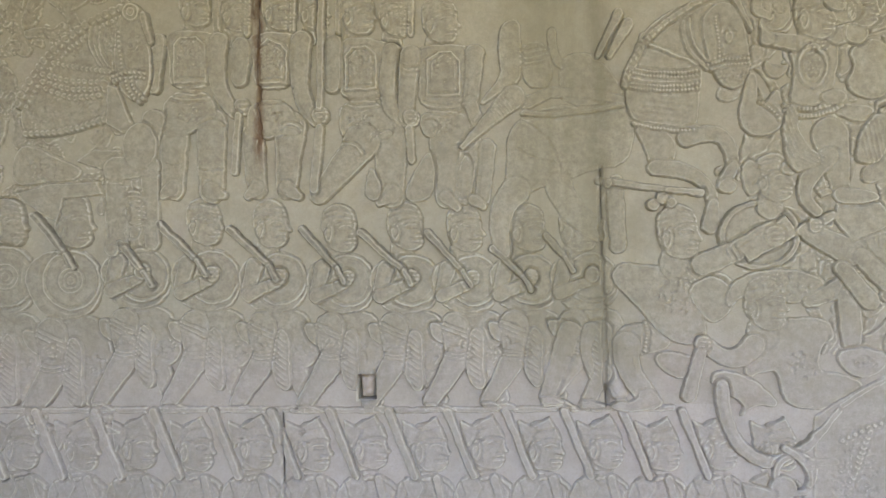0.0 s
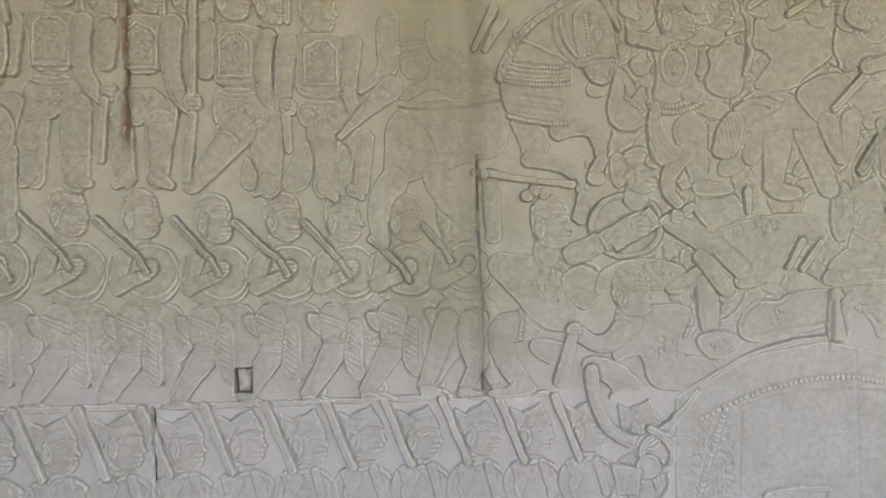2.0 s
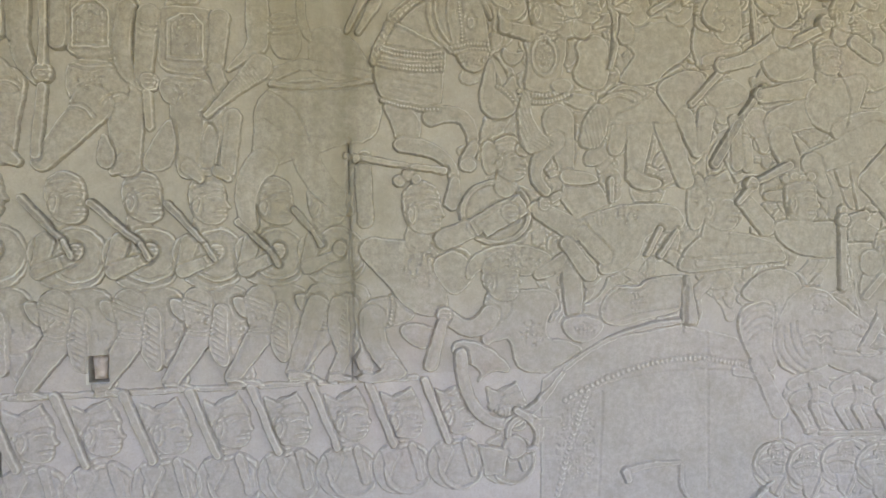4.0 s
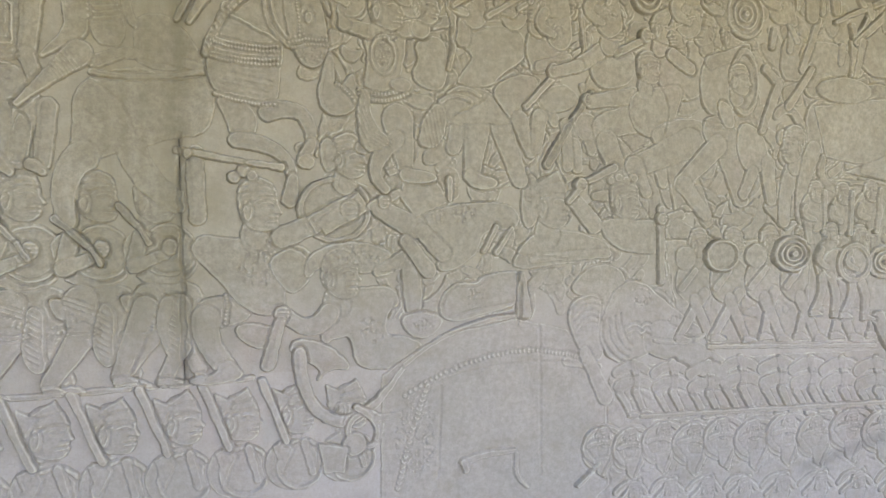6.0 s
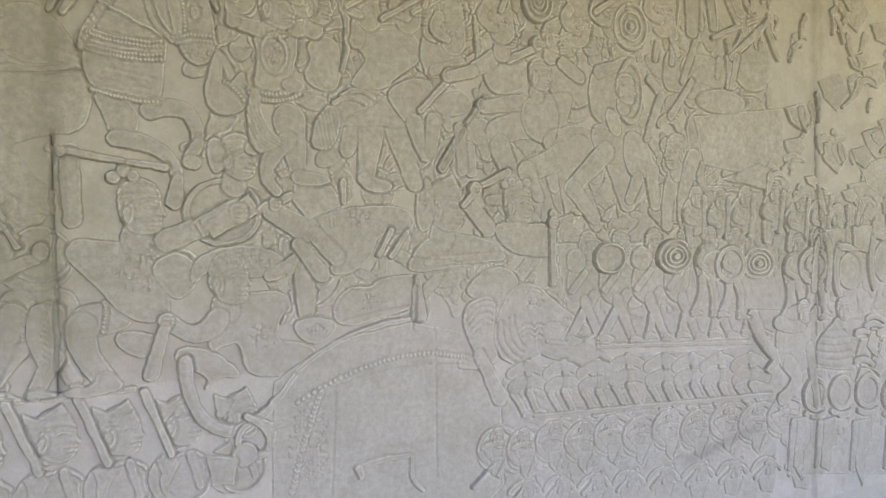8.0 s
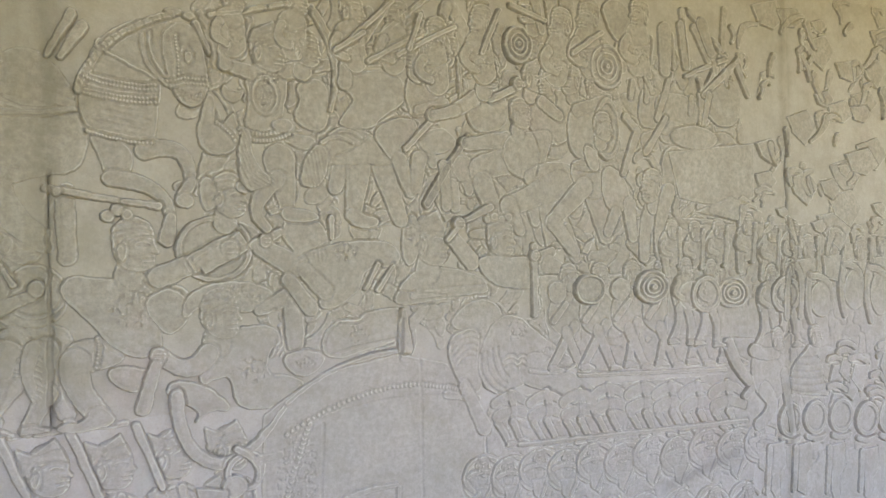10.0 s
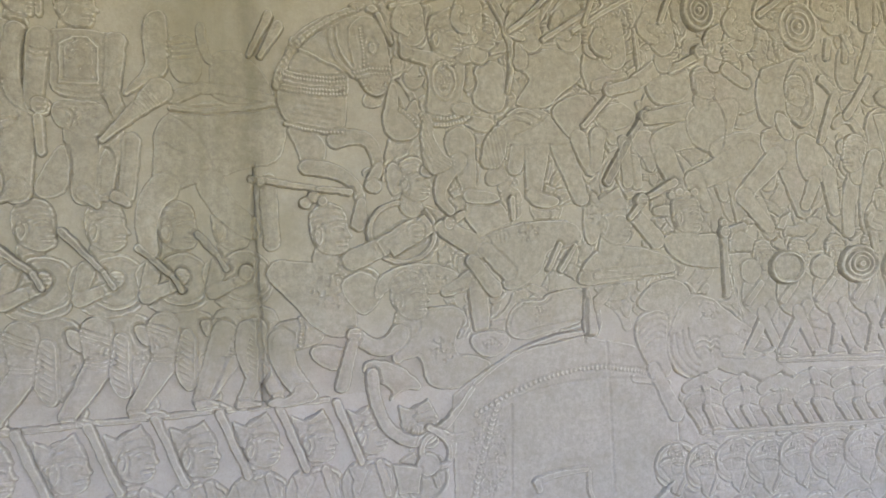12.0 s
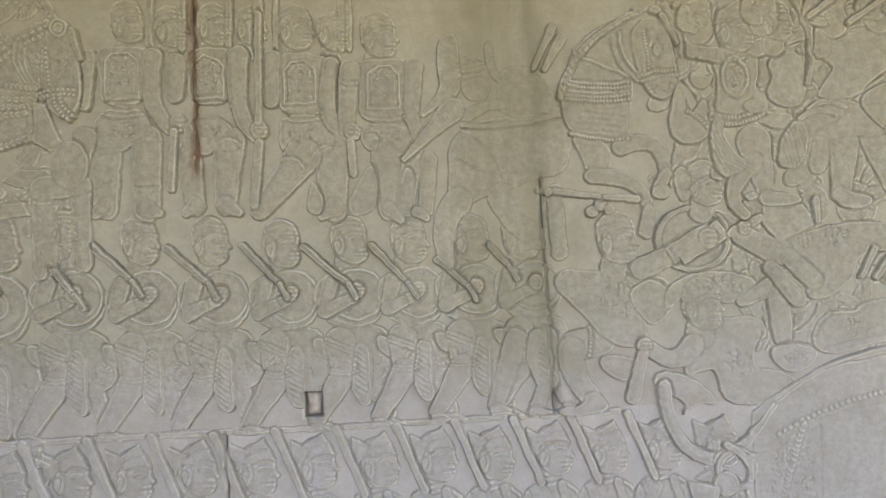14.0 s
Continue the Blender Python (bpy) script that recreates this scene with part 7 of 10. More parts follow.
r.foot(2.946, 0.679, 0.064)
r.foot(2.871, 0.678, 0.064)
r.curve(2.79, 0.87, 2.883, 0.925, 2.98, 0.858, 0.045, 0.035, h=0.5)
r.curve(2.803, 0.811, 2.891, 0.846, 2.988, 0.803, 0.051, 0.041, h=0.45)
r.done()
r = Relief("carved_soldier", "small low-relief soldier marching beside the elephant", "relief figure", "small soldiers by the elephant", height=0.55)
r.oval(1.602, 0.674, 0.07, 0.052, 0, 0.8)
r.ring(1.611, 0.701, 0.074, 0.06, 0.013)
r.head(1.612, 0.729, 0.073)
r.curve(1.547, 0.705, 1.614, 0.729, 1.663, 0.692, 0.015, 0.013, h=1.2)
r.panel(1, (1.579, 0.661), (1.639, 0.656), (1.62, 0.582), (1.587, 0.607))
r.limb(1.658, 0.674, 1.611, 0.6, 0.015, 0.011, h=1.2)
r.done()
r = Relief("carved_soldier", "small low-relief soldier marching beside the elephant", "relief figure", "small soldiers by the elephant", height=0.55)
r.oval(1.725, 0.654, 0.072, 0.053, 0, 0.8)
r.ring(1.735, 0.682, 0.078, 0.062, 0.013)
r.head(1.723, 0.712, 0.074)
r.curve(1.668, 0.687, 1.747, 0.709, 1.788, 0.662, 0.015, 0.014, h=1.2)
r.panel(1, (1.701, 0.641), (1.764, 0.636), (1.734, 0.562), (1.71, 0.587))
r.limb(1.783, 0.654, 1.741, 0.578, 0.016, 0.011, h=1.2)
r.done()
r = Relief("carved_soldier", "small low-relief soldier marching beside the elephant", "relief figure", "small soldiers by the elephant", height=0.55)
r.oval(1.853, 0.659, 0.076, 0.055, 0, 0.8)
r.ring(1.863, 0.687, 0.081, 0.063, 0.014)
r.head(1.866, 0.716, 0.076)
r.curve(1.794, 0.692, 1.861, 0.717, 1.919, 0.669, 0.016, 0.014, h=1.2)
r.panel(1, (1.828, 0.646), (1.894, 0.641), (1.865, 0.565), (1.838, 0.59))
r.limb(1.914, 0.659, 1.87, 0.581, 0.016, 0.012, h=1.2)
r.done()
r = Relief("carved_soldier", "small low-relief soldier marching beside the elephant", "relief figure", "small soldiers by the elephant", height=0.55)
r.oval(1.987, 0.639, 0.079, 0.056, 0, 0.8)
r.ring(1.997, 0.667, 0.084, 0.064, 0.014)
r.head(2, 0.697, 0.077)
r.curve(1.925, 0.673, 2.013, 0.695, 2.056, 0.649, 0.016, 0.015, h=1.2)
r.panel(1, (1.961, 0.625), (2.029, 0.62), (1.997, 0.543), (1.971, 0.568))
r.limb(2.051, 0.639, 2.008, 0.558, 0.017, 0.012, h=1.2)
r.done()
r = Relief("carved_soldier", "small low-relief soldier marching beside the elephant", "relief figure", "small soldiers by the elephant", height=0.55)
r.oval(2.126, 0.644, 0.082, 0.057, 0, 0.8)
r.ring(2.137, 0.673, 0.088, 0.066, 0.015)
r.head(2.124, 0.705, 0.079)
r.curve(2.061, 0.678, 2.146, 0.703, 2.199, 0.658, 0.017, 0.015, h=1.2)
r.panel(1, (2.099, 0.63), (2.171, 0.625), (2.154, 0.543), (2.11, 0.572))
r.limb(2.193, 0.644, 2.137, 0.563, 0.017, 0.012, h=1.2)
r.done()
r = Relief("carved_soldier", "small low-relief soldier marching beside the elephant", "relief figure", "small soldiers by the elephant", height=0.55)
r.oval(2.272, 0.622, 0.086, 0.058, 0, 0.8)
r.ring(2.284, 0.652, 0.092, 0.067, 0.015)
r.head(2.269, 0.685, 0.08)
r.curve(2.204, 0.658, 2.269, 0.685, 2.347, 0.652, 0.018, 0.016, h=1.2)
r.panel(1, (2.244, 0.608), (2.318, 0.602), (2.286, 0.521), (2.255, 0.548))
r.limb(2.342, 0.622, 2.284, 0.54, 0.018, 0.013, h=1.2)
r.done()
r = Relief("carved_soldier", "small low-relief soldier marching beside the elephant", "relief figure", "small soldiers by the elephant", height=0.55)
r.oval(2.425, 0.627, 0.09, 0.06, 0, 0.8)
r.ring(2.436, 0.657, 0.096, 0.069, 0.016)
r.head(2.439, 0.689, 0.083)
r.curve(2.353, 0.663, 2.452, 0.687, 2.503, 0.637, 0.018, 0.016, h=1.2)
r.panel(1, (2.395, 0.612), (2.473, 0.606), (2.44, 0.524), (2.407, 0.551))
r.limb(2.497, 0.626, 2.449, 0.541, 0.019, 0.013, h=1.2)
r.done()
r = Relief("carved_soldier", "small low-relief soldier marching beside the elephant", "relief figure", "small soldiers by the elephant", height=0.55)
r.oval(2.584, 0.603, 0.094, 0.061, 0, 0.8)
r.ring(2.596, 0.635, 0.101, 0.07, 0.016)
r.head(2.578, 0.67, 0.084)
r.curve(2.509, 0.641, 2.615, 0.665, 2.666, 0.626, 0.019, 0.017, h=1.2)
r.panel(1, (2.553, 0.589), (2.635, 0.583), (2.606, 0.497), (2.565, 0.526))
r.limb(2.66, 0.603, 2.6, 0.517, 0.019, 0.014, h=1.2)
r.done()
r = Relief("carved_soldier", "small low-relief soldier marching beside the elephant", "relief figure", "small soldiers by the elephant", height=0.55)
r.oval(2.751, 0.608, 0.099, 0.062, 0, 0.8)
r.ring(2.764, 0.64, 0.106, 0.072, 0.017)
r.head(2.761, 0.674, 0.086)
r.curve(2.673, 0.646, 2.784, 0.671, 2.837, 0.638, 0.019, 0.017, h=1.2)
r.panel(1, (2.718, 0.593), (2.804, 0.587), (2.778, 0.498), (2.732, 0.529))
r.limb(2.831, 0.607, 2.768, 0.519, 0.02, 0.014, h=1.2)
r.done()
r = Relief("carved_soldier", "small low-relief soldier marching beside the elephant", "relief figure", "small soldiers by the elephant", height=0.55)
r.oval(2.926, 0.583, 0.104, 0.064, 0, 0.8)
r.ring(2.94, 0.616, 0.111, 0.074, 0.018)
r.head(2.936, 0.651, 0.089)
r.curve(2.844, 0.623, 2.926, 0.652, 3.017, 0.604, 0.02, 0.018, h=1.2)
r.panel(1, (2.892, 0.568), (2.982, 0.561), (2.941, 0.473), (2.906, 0.502))
r.limb(3.01, 0.582, 2.944, 0.492, 0.021, 0.015, h=1.2)
r.done()
r = Relief("carved_soldier", "small low-relief soldier marching beside the elephant", "relief figure", "small soldiers by the elephant", height=0.55)
r.oval(3.11, 0.587, 0.109, 0.066, 0, 0.8)
r.ring(3.124, 0.621, 0.116, 0.076, 0.018)
r.head(3.099, 0.659, 0.09)
r.curve(3.024, 0.628, 3.146, 0.654, 3.205, 0.606, 0.021, 0.019, h=1.2)
r.panel(1, (3.074, 0.572), (3.169, 0.565), (3.125, 0.474), (3.089, 0.504))
r.limb(3.198, 0.587, 3.14, 0.492, 0.022, 0.015, h=1.2)
r.done()
r = Relief("carved_soldier", "small low-relief soldier marching beside the elephant", "relief figure", "small soldiers by the elephant", height=0.55)
r.curve(1.662, 0.525, 1.741, 0.59, 1.788, 0.508, 0.015, 0.014)
r.limb(1.676, 0.494, 1.758, 0.554, 0.016, 0.014, h=1.2)
r.head(1.739, 0.52, 0.074)
r.panel(0.9, (1.685, 0.496), (1.763, 0.491), (1.738, 0.429), (1.699, 0.444))
r.done()
r = Relief("carved_soldier", "small low-relief soldier marching beside the elephant", "relief figure", "small soldiers by the elephant", height=0.55)
r.curve(1.812, 0.51, 1.858, 0.583, 1.944, 0.493, 0.016, 0.014)
r.limb(1.827, 0.479, 1.914, 0.541, 0.016, 0.014, h=1.2)
r.head(1.893, 0.506, 0.076)
r.panel(0.9, (1.837, 0.481), (1.919, 0.476), (1.895, 0.412), (1.852, 0.428))
r.done()
r = Relief("carved_soldier", "small low-relief soldier marching beside the elephant", "relief figure", "small soldiers by the elephant", height=0.55)
r.curve(1.971, 0.495, 2.053, 0.565, 2.11, 0.477, 0.017, 0.015)
r.limb(1.986, 0.463, 2.077, 0.526, 0.017, 0.015, h=1.2)
r.head(2.055, 0.49, 0.078)
r.panel(0.9, (1.997, 0.465), (2.082, 0.46), (2.052, 0.395), (2.012, 0.411))
r.done()
r = Relief("carved_soldier", "small low-relief soldier marching beside the elephant", "relief figure", "small soldiers by the elephant", height=0.55)
r.curve(2.137, 0.48, 2.187, 0.556, 2.283, 0.461, 0.017, 0.015)
r.limb(2.154, 0.446, 2.249, 0.511, 0.017, 0.015, h=1.2)
r.head(2.226, 0.474, 0.08)
r.panel(0.9, (2.165, 0.449), (2.255, 0.443), (2.223, 0.377), (2.181, 0.393))
r.done()
r = Relief("carved_soldier", "small low-relief soldier marching beside the elephant", "relief figure", "small soldiers by the elephant", height=0.55)
r.curve(2.312, 0.463, 2.383, 0.539, 2.467, 0.443, 0.018, 0.016)
r.limb(2.33, 0.429, 2.431, 0.495, 0.018, 0.016, h=1.2)
r.head(2.407, 0.457, 0.082)
r.panel(0.9, (2.342, 0.431), (2.437, 0.425), (2.41, 0.356), (2.359, 0.374))
r.done()
r = Relief("carved_soldier", "small low-relief soldier marching beside the elephant", "relief figure", "small soldiers by the elephant", height=0.55)
r.curve(2.497, 0.446, 2.584, 0.521, 2.661, 0.425, 0.019, 0.017)
r.limb(2.516, 0.41, 2.622, 0.478, 0.019, 0.017, h=1.2)
r.head(2.597, 0.439, 0.085)
r.panel(0.9, (2.528, 0.413), (2.629, 0.406), (2.591, 0.337), (2.547, 0.354))
r.done()
r = Relief("carved_soldier", "small low-relief soldier marching beside the elephant", "relief figure", "small soldiers by the elephant", height=0.55)
r.curve(2.693, 0.427, 2.758, 0.508, 2.866, 0.405, 0.02, 0.017)
r.limb(2.712, 0.39, 2.825, 0.46, 0.02, 0.017, h=1.2)
r.head(2.798, 0.42, 0.087)
r.panel(0.9, (2.726, 0.393), (2.832, 0.386), (2.799, 0.314), (2.745, 0.332))
r.done()
r = Relief("carved_soldier", "small low-relief soldier marching beside the elephant", "relief figure", "small soldiers by the elephant", height=0.55)
r.curve(2.9, 0.407, 2.961, 0.492, 3.083, 0.385, 0.02, 0.018)
r.limb(2.92, 0.37, 3.039, 0.441, 0.021, 0.018, h=1.2)
r.head(3.011, 0.4, 0.09)
r.panel(0.9, (2.934, 0.373), (3.047, 0.365), (3.033, 0.287), (2.956, 0.31))
r.done()
r = Relief("carved_soldier", "small low-relief soldier marching beside the elephant", "relief figure", "small soldiers by the elephant", height=0.55)
r.curve(3.119, 0.387, 3.192, 0.473, 3.313, 0.363, 0.021, 0.019)
r.limb(3.141, 0.348, 3.267, 0.421, 0.021, 0.019, h=1.2)
r.head(3.237, 0.379, 0.093)
r.panel(0.9, (3.156, 0.351), (3.275, 0.342), (3.265, 0.262), (3.178, 0.286))
r.done()
r = Relief("carved_soldier", "low-relief soldier striding behind the elephant", "relief figure", "soldiers with ringed shields", height=0.75)
r.oval(2, 1.261, 0.084, 0.085, 0, 0.8)
r.head(2.016, 1.4, 0.11)
r.limb(2.036, 1.212, 1.921, 1.058, 0.043, 0.028, h=1.1)
r.limb(1.994, 1.193, 2.068, 1.043, 0.042, 0.029, h=0.9)
r.foot(1.926, 1.045, 0.065)
r.foot(2.068, 1.03, 0.063)
r.limb(1.937, 1.238, 1.995, 1.299, 0.028, 0.024, h=1.2)
r.oval(1.958, 1.346, 0.041, 0.042, 0, 0.9)
r.done()
r = Relief("carved_soldier", "low-relief soldier striding behind the elephant", "relief figure", "soldiers with ringed shields", height=0.75)
r.oval(2.155, 1.259, 0.088, 0.087, 0, 0.8)
r.head(2.172, 1.401, 0.113)
r.limb(2.194, 1.209, 2.073, 1.051, 0.044, 0.029, h=1.1)
r.limb(2.15, 1.189, 2.227, 1.036, 0.044, 0.03, h=0.9)
r.foot(2.079, 1.038, 0.068)
r.foot(2.227, 1.022, 0.065)
r.limb(2.09, 1.235, 2.15, 1.298, 0.029, 0.024, h=1.2)
r.oval(2.112, 1.347, 0.043, 0.043, 0, 0.9)
r.done()
r = Relief("carved_soldier", "low-relief soldier striding behind the elephant", "relief figure", "soldiers with ringed shields", height=0.75)
r.oval(2.319, 1.257, 0.092, 0.089, 0, 0.8)
r.head(2.336, 1.403, 0.116)
r.limb(2.359, 1.206, 2.307, 1.039, 0.046, 0.03, h=1.1)
r.limb(2.313, 1.186, 2.395, 1.028, 0.046, 0.031, h=0.9)
r.foot(2.301, 1.026, 0.071)
r.foot(2.395, 1.014, 0.067)
r.limb(2.25, 1.233, 2.313, 1.297, 0.03, 0.025, h=1.2)
r.oval(2.273, 1.347, 0.046, 0.044, 0, 0.9)
r.done()
r = Relief("carved_soldier", "low-relief soldier striding behind the elephant", "relief figure", "soldiers with ringed shields", height=0.75)
r.oval(2.49, 1.254, 0.097, 0.091, 0, 0.8)
r.head(2.508, 1.405, 0.119)
r.limb(2.533, 1.202, 2.478, 1.031, 0.048, 0.032, h=1.1)
r.limb(2.484, 1.182, 2.571, 1.02, 0.047, 0.032, h=0.9)
r.foot(2.472, 1.018, 0.074)
r.foot(2.571, 1.006, 0.07)
r.limb(2.418, 1.23, 2.484, 1.296, 0.031, 0.026, h=1.2)
r.oval(2.442, 1.347, 0.048, 0.045, 0, 0.9)
r.done()
r = Relief("carved_soldier", "low-relief soldier striding behind the elephant", "relief figure", "soldiers with ringed shields", height=0.75)
r.oval(2.671, 1.252, 0.102, 0.094, 0, 0.8)
r.head(2.69, 1.406, 0.122)
r.limb(2.716, 1.199, 2.659, 1.023, 0.05, 0.033, h=1.1)
r.limb(2.665, 1.177, 2.756, 1.011, 0.049, 0.034, h=0.9)
r.foot(2.653, 1.009, 0.077)
r.foot(2.756, 0.997, 0.073)
r.limb(2.595, 1.227, 2.665, 1.295, 0.032, 0.027, h=1.2)
r.oval(2.62, 1.347, 0.05, 0.046, 0, 0.9)
r.done()
r = Relief("carved_soldier", "low-relief soldier striding behind the elephant", "relief figure", "soldiers with ringed shields", height=0.75)
r.oval(2.861, 1.25, 0.108, 0.096, 0, 0.8)
r.head(2.881, 1.408, 0.125)
r.limb(2.909, 1.195, 2.849, 1.014, 0.052, 0.034, h=1.1)
r.limb(2.855, 1.173, 2.952, 1.002, 0.051, 0.035, h=0.9)
r.foot(2.842, 1, 0.08)
r.foot(2.952, 0.988, 0.076)
r.limb(2.782, 1.224, 2.854, 1.293, 0.034, 0.028, h=1.2)
r.oval(2.807, 1.347, 0.053, 0.048, 0, 0.9)
r.done()
r = Relief("carved_shield", "round carved shield with concentric rings and a boss", "carved shield", "ringed shields", height=1.15)
r.oval(2.439, 1.351, 0.09, 0.068, 0, 0.85)
r.ring(2.439, 1.351, 0.083, 0.063, 0.01, h=1.2)
r.ring(2.439, 1.351, 0.058, 0.044, 0.007, h=1.25)
r.ring(2.439, 1.351, 0.037, 0.028, 0.007, h=1.25)
r.oval(2.439, 1.351, 0.016, 0.012, 0, 1.5)
r.done()
r = Relief("carved_shield", "round carved shield with concentric rings and a boss", "carved shield", "ringed shields", height=1.15)
r.oval(2.929, 1.306, 0.096, 0.068, 0, 0.85)
r.ring(2.929, 1.306, 0.089, 0.063, 0.011, h=1.2)
r.ring(2.929, 1.306, 0.062, 0.044, 0.007, h=1.25)
r.ring(2.929, 1.306, 0.039, 0.028, 0.007, h=1.25)
r.oval(2.929, 1.306, 0.017, 0.012, 0, 1.5)
r.done()
r = Relief("carved_shield", "round carved shield with a raised rim", "carved shield", "ringed shields", height=1.15)
r.oval(2.112, 1.353, 0.073, 0.058, 0, 0.85)
r.ring(2.112, 1.353, 0.068, 0.054, 0.008, h=1.2)
r.done()
r = Relief("carved_shield", "round carved shield with a raised rim", "carved shield", "ringed shields", height=1.15)
r.oval(2.671, 1.304, 0.086, 0.063, 0, 0.85)
r.ring(2.671, 1.304, 0.08, 0.059, 0.01, h=1.2)
r.done()
# a bent leg, filed under the spears' object name
r = Relief("carved_spear", "carved leg ending the small row", "relief figure")
r.curve(2.886, 1.08, 2.938, 0.954, 3.051, 0.884, 0.057, 0.042, h=1.2)
r.limb(3.051, 0.884, 2.991, 0.839, 0.042, 0.029, h=1.2)
r.done()
r = Relief("carved_ledge", "narrow carved ground line between two rows", "relief band")
r.limb(2.057, 1.018, 2.87, 0.969, 0.014, 0.017, h=0.6)
r.done()
r = Relief("carved_ledge", "narrow carved ground line between two rows", "relief band")
r.limb(1.774, 0.786, 3.009, 0.726, 0.014, 0.018, h=0.6)
r.done()

# upper right melee
r = Relief("carved_spear", "carved spear shaft slanting over the fighters", "carved weapon", height=1.2)
r.limb(2.76, 2.173, 3.017, 2.375, 0.029, 0.028)
r.done()
r = Relief("carved_spear", "carved spear shaft slanting over the fighters", "carved weapon", height=1.2)
r.limb(2.683, 2.534, 2.907, 2.363, 0.026, 0.024)
r.done()
r = Relief("carved_spear", "thin carved shaft remaining in the damaged rows", "relief figure", "limbs in the damaged rows", height=0.9)
r.limb(2.466, 2.384, 2.428, 2.121, 0.03, 0.022)
r.done()
r = Relief("carved_spear", "thin carved shaft remaining in the damaged rows", "relief figure", "limbs in the damaged rows", height=0.9)
r.limb(2.342, 2.392, 2.461, 2.159, 0.03, 0.022)
r.done()
r = Relief("carved_spear", "thin carved shaft remaining in the damaged rows", "relief figure", "limbs in the damaged rows", height=0.9)
r.limb(2.49, 2.055, 2.576, 2.253, 0.03, 0.023)
r.done()
r = Relief("carved_spear", "thin carved shaft remaining in the damaged rows", "relief figure", "limbs in the damaged rows", height=0.9)
r.limb(2.65, 2.529, 2.677, 2.288, 0.032, 0.023)
r.done()
r = Relief("carved_spear", "thin carved shaft remaining in the damaged rows", "relief figure", "limbs in the damaged rows", height=0.9)
r.limb(2.768, 2.496, 2.84, 2.28, 0.033, 0.024)
r.done()
r = Relief("carved_spear", "thin carved shaft remaining in the damaged rows", "relief figure", "limbs in the damaged rows", height=0.9)
r.limb(2.58, 2.423, 2.593, 2.279, 0.031, 0.023)
r.done()
r = Relief("carved_spear", "thin carved shaft remaining in the damaged rows", "relief figure", "limbs in the damaged rows", height=0.9)
r.limb(2.716, 2.464, 2.799, 2.326, 0.032, 0.024)
r.done()
r = Relief("carved_spear", "thin carved shaft remaining in the damaged rows", "relief figure", "limbs in the damaged rows", height=0.9)
r.limb(2.912, 2.566, 2.889, 2.386, 0.034, 0.024)
r.done()
r = Relief("carved_spear", "thin carved shaft remaining in the damaged rows", "relief figure", "limbs in the damaged rows", height=0.9)
r.limb(2.423, 1.909, 2.539, 2.058, 0.03, 0.022)
r.done()
r = Relief("carved_spear", "thin carved shaft remaining in the damaged rows", "relief figure", "limbs in the damaged rows", height=0.9)
r.limb(2.795, 2.176, 2.756, 2.025, 0.033, 0.023)
r.done()
r = Relief("carved_spear", "thin carved shaft remaining in the damaged rows", "relief figure", "limbs in the damaged rows", height=0.9)
r.limb(2.979, 2.32, 3.05, 2.198, 0.034, 0.025)
r.done()
r = Relief("carved_animal", "worn low-relief animal body in the damaged rows", "relief animal")
r.panel(0.6, (2.551, 1.915), (3.082, 1.981), (3.075, 1.735), (2.925, 1.681), (2.612, 1.725))
r.head(2.451, 1.769, 0.142, -1)
r.limb(2.799, 1.674, 3.035, 1.636, 0.035, 0.044, h=1.2)
r.curve(2.547, 1.748, 2.479, 1.604, 2.492, 1.485, 0.073, 0.05, h=0.9)
r.curve(2.999, 1.708, 3.131, 1.658, 3.145, 1.501, 0.062, 0.051)
r.panel(0.7, (2.926, 1.732), (3.131, 1.671), (3.091, 1.606), (2.712, 1.666))
r.oval(2.703, 1.984, 0.137, 0.049, 0, 0.9)
r.done()
r = Relief("carved_crowd", "low worn crowd of soldiers carved behind the front rows", "relief figure", height=0.55)
r.panel(0.5, (2.544, 1.604), (4.12, 1.623), (4.072, 0.196), (3.152, 0.354), (3.292, 1.074), (2.532, 1.151))
r.ornament(3.627, 0.939, 0.398, 0.61, 0.0491)
r.ornament(2.954, 1.402, 0.441, 0.178, 0.0367)
r.done()
r = Relief("carved_soldier", "small low-relief fighter in the damaged rows", "relief figure", "soldiers in the damaged rows")
r.oval(2.551, 1.511, 0.065, 0.077, 0, 0.9)
r.limb(2.517, 1.464, 2.522, 1.397, 0.036, 0.025)
r.head(2.56, 1.587, 0.086)
r.limb(2.602, 1.587, 2.602, 1.433, 0.023, 0.02, h=1.2)
r.curve(2.506, 1.53, 2.479, 1.488, 2.544, 1.482, 0.025, 0.022, h=1.3)
r.done()
r = Relief("carved_soldier", "small low-relief fighter in the damaged rows", "relief figure", "soldiers in the damaged rows")
r.oval(2.687, 1.502, 0.051, 0.078, 0, 0.9)
r.limb(2.652, 1.454, 2.637, 1.386, 0.037, 0.026)
r.head(2.696, 1.58, 0.091)
r.limb(2.741, 1.58, 2.733, 1.423, 0.023, 0.02, h=1.2)
r.curve(2.641, 1.522, 2.613, 1.479, 2.68, 1.473, 0.026, 0.023, h=1.3)
r.done()
r = Relief("carved_soldier", "small low-relief fighter in the damaged rows", "relief figure", "soldiers in the damaged rows")
r.oval(2.834, 1.513, 0.075, 0.08, 0, 0.9)
r.limb(2.797, 1.463, 2.802, 1.394, 0.038, 0.027)
r.head(2.843, 1.592, 0.092)
r.limb(2.89, 1.592, 2.874, 1.432, 0.024, 0.021, h=1.2)
r.curve(2.785, 1.533, 2.756, 1.489, 2.826, 1.483, 0.027, 0.024, h=1.3)
r.done()
